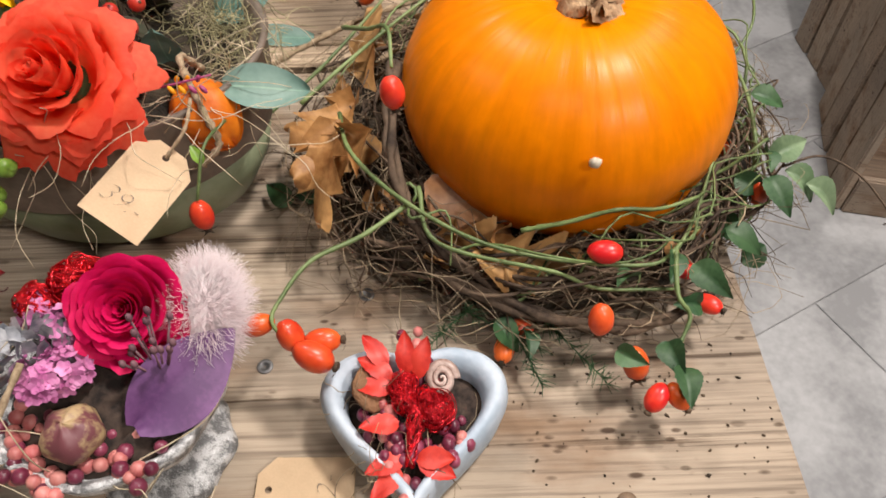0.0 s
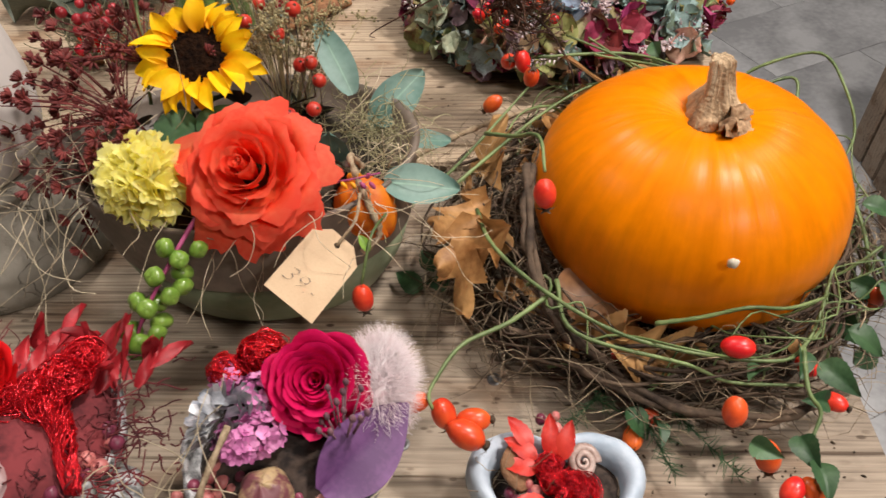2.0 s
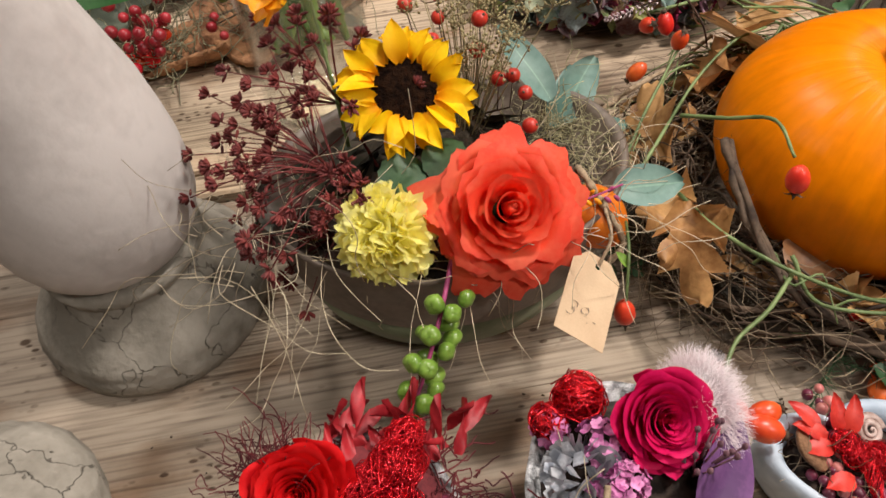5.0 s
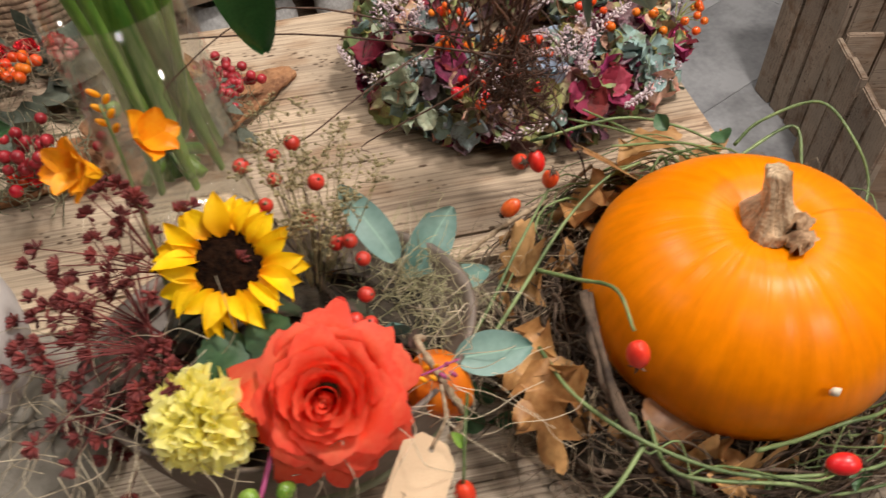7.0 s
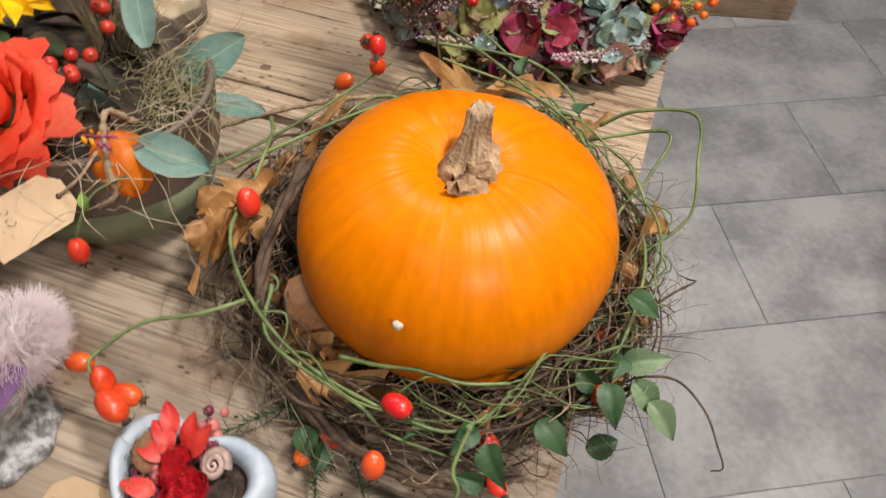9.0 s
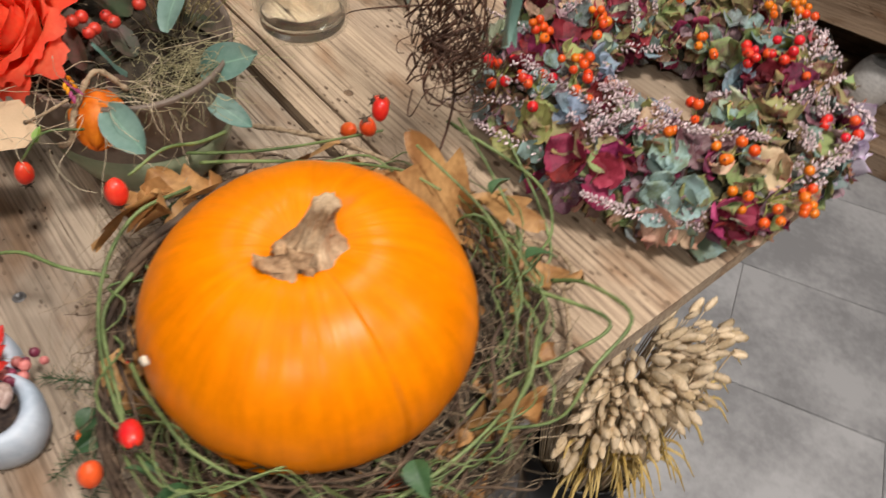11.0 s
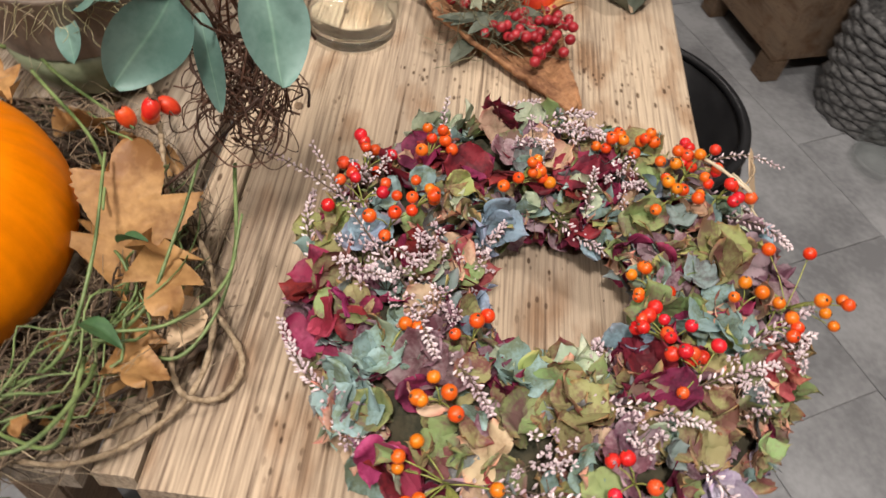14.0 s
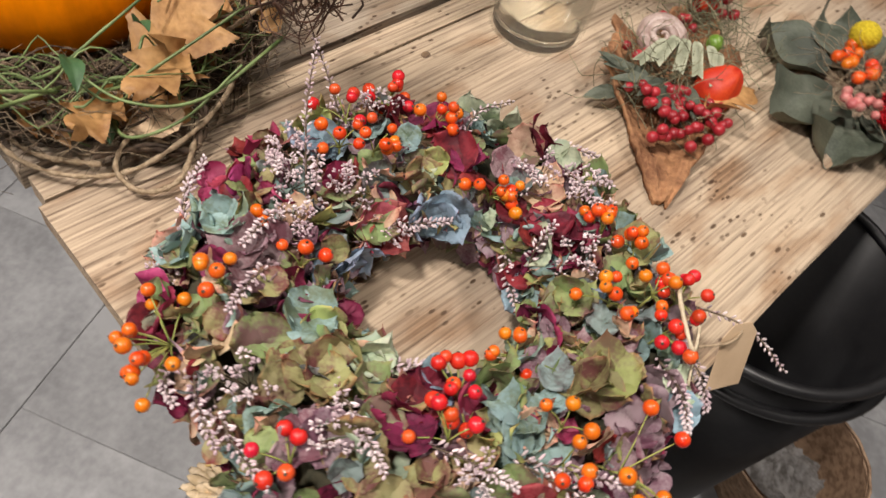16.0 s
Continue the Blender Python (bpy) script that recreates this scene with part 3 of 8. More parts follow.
for i in range(230):
    b = rnd.uniform(0, 2 * math.pi)
    rr, zz = 0.148 + 0.036 * math.cos(b), 0.030 + 0.030 * math.sin(b)
    tube(strand(rnd.uniform(0, 6.28), rnd.uniform(0.5, 1.7), rr, rr + rnd.uniform(-0.02, 0.02), max(0.006, zz), 0.010, 0.034), rnd.uniform(0.0007, 0.0026), 0.0006, 5, twigs, bumps=0.16)
for i in range(560):
    b = rnd.uniform(0, 2 * math.pi)
    rr, zz = 0.15 + 0.042 * math.cos(b), 0.028 + 0.032 * math.sin(b)
    tube(strand(rnd.uniform(0, 6.28), rnd.uniform(0.3, 0.9), rr, rr + rnd.uniform(-0.04, 0.06), max(0.004, zz), 0.014, 0.045, 8), rnd.uniform(0.0002, 0.0006), 0.0002, 4, hay)
roots = Geo()
for i in range(520):
    # thin dark roots and stalks that stand across the ring
    a, b = rnd.uniform(0, 6.28), rnd.uniform(-0.6, 3.6)
    p = Vector(ring_pt(a, 0.15 + 0.040 * math.cos(b), max(0.006, 0.028 + 0.030 * math.sin(b))))
    d = Vector((-math.sin(a), math.cos(a), 0)) * rnd.choice((-1, 1)) + Vector((math.cos(a) * rnd.gauss(0.25, 0.7), math.sin(a) * rnd.gauss(0.25, 0.7), rnd.gauss(0.05, 0.35)))
    pts = [p]
    for q in range(5):
        d = (d.normalized() + Vector((rnd.gauss(0, 0.35), rnd.gauss(0, 0.35), rnd.gauss(-0.06, 0.28)))).normalized()
        p = p + d * rnd.uniform(0.006, 0.017)
        p = Vector((p.x, p.y, max(0.002, p.z)))
        pts.append(p)
    tube(smooth_line(pts, 2), rnd.uniform(0.0003, 0.0010), 0.0002, 4, roots)
tagged(part("root", roots, TWIG, nest, "thin dark roots sticking out"), kind="stuff")
tagged(part("twig_ring", twigs, TWIG, nest, "brown dry twigs wound in a ring"), kind="stuff")
tagged(part("straw", hay, STRAW, nest, "fine pale straw stalks"), kind="stuff")
# thick bark strip on the west side and the front
def bark_strip(pts, r):
    g = Geo()
    line = smooth_line(pts, 6)
    for k in range(3):
        tube([p + Vector((0.003 * math.sin(i * 0.8 + k * 2.1), 0.003 * math.cos(i * 0.8 + k * 2.1), 0.002 * k)) for i, p in enumerate(line)], r, r * 0.7, 6, g, bumps=0.2)
    for k in range(len(line) * 5):
        p = line[rnd.randrange(len(line))]
        d = Vector((rnd.gauss(0, 1), rnd.gauss(0, 1), rnd.gauss(0, 1))).normalized()
        tube([p + d * r, p + d * r * 2.2 + Vector((0, 0, rnd.gauss(0, 0.004))), p + d * r * rnd.uniform(2.2, 4.5)], 0.0003, 0.0001, 3, g)
    part("bark_strip", g, TWIG, nest, "twisted brown bark strip")
def local(pts):
    return [(x - NX, y - NY, z - TOP) for x, y, z in pts]
bark_strip(local([(-0.268, 0.13, 0.875), (-0.272, 0.06, 0.855), (-0.25, 0.0, 0.825), (-0.2, -0.03, 0.80)]), 0.0036)
bark_strip(local([(-0.24, -0.02, 0.80), (-0.17, -0.05, 0.79), (-0.1, -0.06, 0.785), (-0.03, -0.03, 0.78)]), 0.0036)
bark_strip(local([(-0.06, 0.32, 0.77), (-0.1, 0.345, 0.775), (-0.14, 0.36, 0.765), (-0.165, 0.335, 0.79), (-0.13, 0.31, 0.795)]), 0.003)
# green rose stems
VINES = {
    "a": [(-0.313, 0.104, 0.85), (-0.30, 0.05, 0.86), (-0.259, 0.004, 0.855), (-0.195, -0.027, 0.84), (-0.106, -0.037, 0.83), (-0.074, -0.024, 0.83), (-0.05, 0.013, 0.84), (-0.024, 0.074, 0.87)],
    "b": [(-0.252, 0.024, 0.85), (-0.239, -0.012, 0.83), (-0.159, -0.033, 0.82), (-0.128, -0.045, 0.815), (-0.074, -0.044, 0.81)],
    "c": [(-0.181, -0.011, 0.84), (-0.15, -0.013, 0.85), (-0.118, -0.012, 0.86), (-0.087, -0.008, 0.855), (-0.056, 0.006, 0.85)],
    "d": [(-0.26, 0.007, 0.85), (-0.29, -0.019, 0.85), (-0.323, -0.039, 0.85), (-0.34, -0.062, 0.845), (-0.346, -0.08, 0.84), (-0.331, -0.089, 0.82)],
    "e": [(-0.074, -0.024, 0.83), (-0.077, -0.055, 0.82), (-0.069, -0.067, 0.81), (-0.079, -0.087, 0.80), (-0.081, -0.11, 0.795)],
    "f": [(-0.347, 0.128, 0.84), (-0.314, 0.161, 0.85), (-0.257, 0.222, 0.86), (-0.208, 0.258, 0.87), (-0.167, 0.273, 0.87)],
    "g": [(-0.253, 0.351, 0.85), (-0.148, 0.375, 0.84), (-0.093, 0.346, 0.84), (-0.069, 0.295, 0.85)],
    "h": [(-0.05, 0.304, 0.84), (-0.022, 0.312, 0.86), (0.029, 0.303, 0.88), (0.04, 0.252, 0.87), (0.046, 0.218, 0.84), (0.014, 0.176, 0.82)],
    "j": [(-0.059, 0.29, 0.83), (0.012, 0.307, 0.85), (0.007, 0.266, 0.83), (-0.013, 0.214, 0.81), (0.0, 0.139, 0.80)],
    "k": [(-0.402, 0.092, 0.83), (-0.346, 0.154, 0.84), (-0.307, 0.206, 0.85), (-0.25, 0.27, 0.88)],
    "l": [(-0.306, 0.144, 0.90), (-0.285, 0.113, 0.92), (-0.268, 0.081, 0.943), (-0.265, 0.05, 0.935)],
}
# short stems behind the pumpkin, toward the wreath
VINES["m"] = [(-0.07, 0.26, 0.80), (-0.10, 0.315, 0.83), (-0.16, 0.33, 0.86), (-0.22, 0.335, 0.885)]
VINES["n"] = [(-0.03, 0.20, 0.80), (-0.05, 0.27, 0.83), (-0.11, 0.285, 0.87), (-0.20, 0.27, 0.90)]
VINES["o"] = [(-0.09, 0.30, 0.80), (-0.085, 0.345, 0.80), (-0.13, 0.37, 0.82), (-0.19, 0.375, 0.86)]
VINES["p"] = [(-0.01, 0.02, 0.80), (0.015, 0.08, 0.82), (0.02, 0.16, 0.83), (0.0, 0.23, 0.82), (-0.03, 0.28, 0.81)]
for key, pts in VINES.items():
    line = smooth_line(local(pts), 7)
    part("stem", tube(line, 0.0019, 0.0012, 7, bumps=0.12), VINE, nest, "smooth green rose stem")
extra = Geo()
for i in range(64):
    a0 = rnd.uniform(-2.4, 1.9)
    tube(strand(a0, rnd.uniform(0.4, 1.1), rnd.uniform(0.14, 0.19), rnd.uniform(0.15, 0.2), rnd.uniform(0.02, 0.085), 0.018, 0.034, 9), rnd.uniform(0.0007, 0.0017), 0.0006, 5, extra)
tagged(part("stem_tangle", extra, VINE, nest, "thin green side stems"), kind="stuff")
# rose hips
hip_mesh = ball(0.0079, 0.0079, 0.0120, 16, 12, lambda a, b: 1 - 0.10 * max(0, math.sin(b)) ** 2 + 0.02 * math.sin(3 * a)).mesh("rose_hip", HIP)
cal = Geo()
for k in range(5):
    a = k * 1.257
    sheet(lambda u, v: ((0.002 + 0.006 * v) * math.cos(a) - 0.0012 * u * (1 - v) * math.sin(a), (0.002 + 0.006 * v) * math.sin(a) + 0.0012 * u * (1 - v) * math.cos(a), 0.0124 + 0.004 * v - 0.005 * v * v), 2, 3, cal)
ball(0.0032, 0.0032, 0.002, 8, 4, None, cal, 0, Matrix.Translation((0, 0, 0.012)))
cal_mesh = cal.mesh("calyx", CALYX)
def rose_hip(x, y, z, way, parent=None, size=1.0, origin=(NX, NY, TOP)):
    ob = part("rose_hip", hip_mesh, HIP, parent or nest, m=aim((x - origin[0], y - origin[1], z - origin[2]), way, rnd.uniform(0, 6), size))
    part("calyx", cal_mesh, CALYX, ob)
    return ob
for x, y, z, way, s in ((-0.265, 0.038, 0.924, (0.1, -0.1, -1), 1.05), (-0.126, -0.034, 0.842, (1, -0.2, 0.1), 1.05), (0.01, 0.043, 0.809, (0.2, -0.2, -1), 1.0),
                        (-0.32, -0.097, 0.825, (0.8, -0.3, -0.3), 1.25), (-0.336, -0.083, 0.828, (0.3, -0.3, -1), 1.1), (-0.315, -0.085, 0.825, (1, 0, 0), 1.05), (-0.357, -0.078, 0.835, (-1, -0.3, 0), 0.95),
                        (-0.193, -0.062, 0.764, (-0.3, -1, 0), 1.0), (-0.181, -0.046, 0.766, (1, 0.2, 0), 1.05), (-0.131, -0.07, 0.814, (0, -0.3, -1), 1.1), (-0.106, -0.09, 0.788, (0.2, -0.4, -1), 1.15),
                        (-0.098, -0.117, 0.79, (-0.5, -0.6, -0.4), 0.95), (-0.083, -0.116, 0.789, (0.5, -0.6, -0.4), 0.9), (-0.268, 0.280, 0.888, (-0.2, 0.3, 1), 1.0), (-0.260, 0.260, 0.882, (0.1, -0.3, 1), 1.0),
                        (-0.281, 0.289, 0.882, (0.1, -0.6, 0.5), 1.0), (-0.297, 0.262, 0.850, (-0.6, 0, -0.6), 1.0), (0.004, 0.10, 0.80, (1, 0, -0.6), 0.9), (-0.06, -0.02, 0.80, (1, -0.4, -0.5), 0.9),
                        (-0.20, -0.015, 0.805, (-1, 0, 0), 0.9), (-0.045, -0.045, 0.79, (0.7, -0.7, 0.2), 0.9)):
    rose_hip(x, y, z, way, None, s)
# dry oak leaves
def oak_leaf(length, width, lobes, curl, seed):
    def fn(u, v):
        side = 1 if u > 0 else -1
        saw = (lobes * v + 0.18 * side + seed) % 1.0
        lob = 0.36 + 0.64 * saw ** 1.1 - 0.10 * abs(math.sin(9 * math.pi * lobes * v)) * saw
        w = width * math.sin(math.pi * min(1, v * 0.95 + 0.04)) ** 0.7 * lob
        ramp = abs(u) ** 1.2 * 0.16 * lob * (1 - 0.8 * v)
        return (u * w, length * (v + ramp), curl * (0.010 * u * u * (1 - 1.6 * v) + 0.008 * math.sin(2.6 * v + seed) + 0.003 * u * math.sin(5 * v + seed)))
    return sheet(fn, 12, 60)
def put_leaf(name, geo, mat, at, tip, up, parent, label="", origin=(NX, NY, TOP)):
    a, t = Vector(at), Vector(tip)
    y = (t - a).normalized()
    x = y.cross(Vector(up)).normalized()
    z = x.cross(y)
    m = Matrix((x, y, z)).transposed().to_4x4()
    return part(name, geo, mat, parent, label, m=Matrix.Translation(a - Vector(origin)) @ m)
oaks = [oak_leaf(0.085, 0.036, 3.0, 1.3, 1.0).mesh("oak_leaf", OAK), oak_leaf(0.07, 0.030, 2.6, 1.6, 3.3).mesh("oak_leaf", OAK), oak_leaf(0.14, 0.066, 2.6, 0.8, 5.1).mesh("oak_leaf", OAK)]
for k, at, tip, up in ((0, (-0.305, 0.09, 0.85), (-0.325, 0.02, 0.83), (-0.7, -0.5, 0.6)), (1, (-0.285, 0.075, 0.86), (-0.345, 0.04, 0.845), (-0.4, -0.7, 0.6)), (1, (-0.30, 0.13, 0.84), (-0.345, 0.085, 0.86), (-0.5, -0.5, 0.8)),
                       (0, (-0.28, 0.17, 0.81), (-0.30, 0.24, 0.85), (-0.8, 0, 0.6)), (0, (-0.17, 0.30, 0.82), (-0.10, 0.345, 0.85), (0, 0.4, 1)), (1, (-0.10, 0.30, 0.81), (-0.05, 0.34, 0.835), (0, 0.5, 1)),
                       (2, (-0.119, 0.297, 0.80), (-0.222, 0.279, 0.885), (0.70, 0.45, 0.6)), (1, (-0.16, 0.27, 0.82), (-0.235, 0.255, 0.89), (0.6, 0.3, 0.8)), (0, (-0.09, 0.28, 0.78), (-0.16, 0.345, 0.80), (0.3, 0.6, 0.8)),
                       (1, (-0.24, 0.24, 0.83), (-0.20, 0.31, 0.86), (-0.3, 0.4, 0.9)), (1, (-0.25, 0.01, 0.80), (-0.21, -0.01, 0.815), (-0.3, -0.8, 0.5)), (0, (-0.015, 0.16, 0.80), (0.03, 0.235, 0.83), (0.9, 0.1, 0.4)),
                       (2, (0.01, 0.20, 0.775), (0.02, 0.10, 0.73), (0.9, -0.1, 0.5)), (0, (-0.215, -0.005, 0.815), (-0.14, -0.012, 0.80), (0, -0.9, 0.5)), (1, (-0.02, 0.26, 0.79), (-0.07, 0.31, 0.80), (0.5, 0.5, 0.8))):
    put_leaf("oak_leaf", oaks[k], OAK, at, tip, up, nest)
# green leaves
def plain_leaf(length, width, fold=0.25, wave=0.0, tip=1.0):
    def fn(u, v):
        w = width * math.sin(math.pi * min(1.0, (v * 0.97 + 0.02) ** 0.8)) ** (0.75 * tip)
        w *= 1 + 0.05 * math.sin(v * 40)
        return (u * w, length * v, fold * abs(u) * w + wave * math.sin(5 * v + 2 * u) - 0.12 * length * v * v)
    return sheet(fn, 6, 12)
def rose_leaf(length, width, fold, curl):
    """A pointed, finely toothed leaf, folded along its midrib."""
    def fn(u, v):
        w = width * math.sin(math.pi * min(1.0, v * 0.98 + 0.01) ** 0.72) ** 0.9 * (1.0 - 0.25 * v)
        tooth = 1 + 0.13 * ((v * 9) % 1.0) * abs(u) ** 2
        return (u * w * tooth, length * v, fold * abs(u) * w - curl * length * v * v + 0.05 * length * math.sin(4 * v + u))
    return sheet(fn, 8, 30)
ivy = [plain_leaf(0.034, 0.012, 0.3, 0.001).mesh("green_leaf", IVY), plain_leaf(0.045, 0.017, 0.2, 0.002).mesh("green_leaf", IVY), plain_leaf(0.028, 0.011, 0.5).mesh("green_leaf", IVY)]
small_ivy = [rose_leaf(0.028, 0.0100, 0.55, 0.25).mesh("green_leaf", IVY), rose_leaf(0.032, 0.0110, 0.35, 0.4).mesh("green_leaf", IVY), rose_leaf(0.023, 0.0085, 0.8, 0.1).mesh("green_leaf", IVY)]
for i, (x, y, z) in enumerate(((0.01, 0.11, 0.85), (0.004, 0.09, 0.835), (0.015, 0.07, 0.83), (-0.01, 0.05, 0.82), (0.012, 0.045, 0.825), (0.02, 0.06, 0.82), (-0.075, -0.02, 0.825), (-0.06, -0.03, 0.82),
                               (-0.10, -0.035, 0.815), (-0.045, -0.01, 0.83), (-0.03, 0.0, 0.82), (-0.055, -0.05, 0.80), (-0.085, -0.08, 0.80), (-0.11, -0.08, 0.81), (-0.12, -0.085, 0.80), (-0.08, -0.1, 0.80),
                               (-0.02, 0.03, 0.80), (0.01, 0.02, 0.80), (-0.352, 0.105, 0.772), (-0.362, 0.088, 0.768), (-0.338, 0.088, 0.776), (-0.03, 0.285, 0.835), (-0.07, 0.29, 0.86), (-0.13, 0.30, 0.88), (-0.08, 0.31, 0.80), (-0.02, 0.25, 0.82), (-0.18, -0.055, 0.78), (-0.2, -0.05, 0.785))):
    d = Vector((x - NX, y - NY, 0)).normalized()
    w = Vector((d.x + rnd.uniform(-0.9, 0.9), d.y + rnd.uniform(-0.9, 0.9), rnd.uniform(-0.3, 0.3))).normalized() * 0.03
    if i % 4 == 1:
        continue
    put_leaf("green_leaf", small_ivy[i % 3], IVY, (x, y, z), (x + w.x, y + w.y, z + w.z), (rnd.uniform(-0.9, 0.9), rnd.uniform(-1.0, 0.5), 0.8), nest)

# a smooth brown leaf against the pumpkin, leaf scraps and a dark conifer sprig in front
BROWN_LEAF = paint("smooth_brown_leaf", (0.20, 0.085, 0.035), (0.40, 0.20, 0.09), rough=0.45, scale=20, fine=160, bump=0.2, vary=0.15)
put_leaf("brown_leaf", plain_leaf(0.085, 0.022, 0.15, 0.003), BROWN_LEAF, (-0.245, 0.045, 0.835), (-0.175, -0.004, 0.795), (0.35, -0.75, 0.55), nest, "smooth dry brown leaf")
scrap = [plain_leaf(0.04, 0.014, 0.5, 0.006).mesh("leaf_scrap", OAK), plain_leaf(0.03, 0.011, -0.5, 0.005).mesh("leaf_scrap", OAK)]
for i in range(46):
    a = rnd.uniform(0, 6.28)
    p = Vector(ring_pt(a, rnd.uniform(0.125, 0.19), rnd.uniform(0.03, 0.07)))
    part("leaf_scrap", scrap[i % 2], OAK if i % 3 else BROWN_LEAF, nest, m=aim(p, (rnd.gauss(0, 0.8), rnd.gauss(0, 0.8), 0.8), rnd.uniform(0, 6.28), rnd.uniform(0.6, 1.1)))
needle = Geo()
for sx, sy, way in ((-0.205, -0.045, -0.5), (-0.185, -0.055, -1.2), (-0.225, -0.04, -2.4), (-0.15, -0.062, -0.9)):
    axis = Vector((math.cos(way), math.sin(way), -0.12))
    p0 = Vector((sx - NX, sy - NY, 0.026))
    tube([p0 - axis * 0.02, p0 + axis * 0.045], 0.0008, 0.0004, 4, needle)
    for k in range(70):
        p = p0 + axis * rnd.uniform(-0.02, 0.045)
        d = (axis * 0.8 + Vector((rnd.gauss(0, 1), rnd.gauss(0, 1), rnd.gauss(0.2, 0.6)))).normalized()
        e = p + d * rnd.uniform(0.008, 0.014)
        tube([p, Vector((e.x, e.y, max(0.002, e.z)))], 0.0005, 0.0002, 3, needle)
tagged(part("conifer_sprig", needle, IVY, nest, "dark green needle sprigs"), kind="stuff")
# jute cord that winds along the ring and trails over the boards
for pts in ([(-0.30, 0.22, 0.80), (-0.20, 0.33, 0.79), (-0.10, 0.36, 0.775), (-0.04, 0.335, 0.765), (0.0, 0.28, 0.77), (0.0, 0.20, 0.785)],
            [(-0.155, 0.345, 0.775), (-0.11, 0.385, 0.765), (-0.075, 0.378, 0.762), (-0.066, 0.35, 0.775), (-0.095, 0.335, 0.79), (-0.12, 0.35, 0.775)],
            [(-0.06, 0.33, 0.765), (-0.025, 0.285, 0.756), (-0.008, 0.24, 0.757), (0.0, 0.20, 0.765)],
            [(-0.42, 0.20, 0.80), (-0.36, 0.235, 0.815), (-0.30, 0.265, 0.825), (-0.24, 0.29, 0.83), (-0.20, 0.31, 0.84)]):
    part("cord", tube(smooth_line(local(pts), 8), 0.0030, 0.0022, 6, bumps=0.3), TWINE, nest, "rough jute cord")

# tendrils and a dry curl at the table's end
part("tendril", tube(smooth_line(local([(0.03, 0.06, 0.82), (0.06, 0.065, 0.825), (0.085, 0.05, 0.82), (0.10, 0.03, 0.81), (0.108, 0.02, 0.80), (0.10, 0.015, 0.80)]), 6), 0.0012, 0.0006, 5), TWIG, nest, "dry brown tendril")
curled = rose_leaf(0.034, 0.011, 0.9, 0.5).mesh("curled_leaf", EUCALIKE)
for at, tip in (((0.03, 0.055, 0.82), (0.055, 0.04, 0.812)), ((0.045, 0.045, 0.815), (0.07, 0.03, 0.808)), ((0.02, 0.065, 0.825), (0.04, 0.07, 0.835))):
    put_leaf("curled_leaf", curled, EUCALIKE, at, tip, (0.2, -0.4, 0.9), nest, "pale curled leaf")
put_leaf("dry_curl", ivy[2], CALYX, (0.016, 0.03, 0.735), (0.034, 0.04, 0.74), (0, -0.6, 0.8), nest, "black dry leaf curl")
part("thread", tube(smooth_line(local([(0.005, 0.05, 0.79), (0.012, 0.04, 0.76), (0.016, 0.03, 0.735)]), 4), 0.0004, None, 4), TWIG, nest)

# ---- price tags ----
def write(text, size, m, parent, mat=INK):
    cu = bpy.data.curves.new("writing", "FONT")
    cu.body, cu.size, cu.align_x, cu.align_y, cu.extrude, cu.shear, cu.offset = text, size, "CENTER", "CENTER", 0.00015, 0.35, -0.0008 * size / 0.02
    ob = new("writing", cu)
    dg = bpy.context.evaluated_depsgraph_get()
    me = bpy.data.meshes.new_from_object(ob.evaluated_get(dg))
    bpy.data.objects.remove(ob)
    me.materials.clear(), me.materials.append(mat)
    return part("writing", me, mat, parent, "handwritten price", m=m)
def price_tag(origin, right, up, normal, width, length, text, size, label, string_to=None):
    """A kraft tag with clipped corners and a hole at its upper end."""
    x, y, z = Vector(right).normalized(), Vector(up), Vector(normal)
    y = (y - x * y.dot(x)).normalized()
    z = x.cross(y)
    base = thing("price_tag", *origin, label, "price tag")
    base.matrix_basis = PLACE @ Matrix.Translation(origin) @ Matrix((x, y, z)).transposed().to_4x4()
    w, l, c, h = width / 2, length, width * 0.26, width * 0.055
    rim = [(-w, 0), (w, 0), (w, l - c), (w - c, l), (-w + c, l), (-w, l - c)]
    hy = l - c * 0.75
    hole = [(h * math.cos(a), hy + h * math.sin(a)) for a in [math.pi * 2 * k / 12 - math.pi / 2 for k in range(12)]]
    bm = bmesh.new()
    out = [bm.verts.new((px, py, 0.0006 * math.sin(py * 60))) for px, py in rim]
    inn = [bm.verts.new((px, py, 0.0003)) for px, py in hole]
    es = [bm.edges.new((out[k], out[(k + 1) % 6])) for k in range(6)] + [bm.edges.new((inn[k], inn[(k + 1) % 12])) for k in range(12)]
    bmesh.ops.triangle_fill(bm, use_beauty=True, edges=es)
    r = bmesh.ops.extrude_face_region(bm, geom=bm.faces[:])
    for v in r["geom"]:
        if isinstance(v, bmesh.types.BMVert):
            v.co.z += 0.0006
    bmesh.ops.recalc_face_normals(bm, faces=bm.faces[:])
    me = bpy.data.meshes.new("card")
    bm.to_mesh(me)
    bm.free()
    me.materials.append(PAPER)
    part("card", me, PAPER, base)
    if text:
        write(text, size, Matrix.Translation((-0.004, l * 0.27, 0.0017)), base)
    if string_to:
        inv = base.matrix_basis.inverted() @ PLACE
        end = inv @ Vector(string_to)
        p0 = Vector((0, hy, 0.001))
        mid = (p0 + end) / 2 + Vector((0.004, 0, 0.006))
        part("string", tube(smooth_line([p0, mid, end], 6), 0.0013, None, 6, bumps=0.2), TWINE, base, "twisted jute string")
    return base
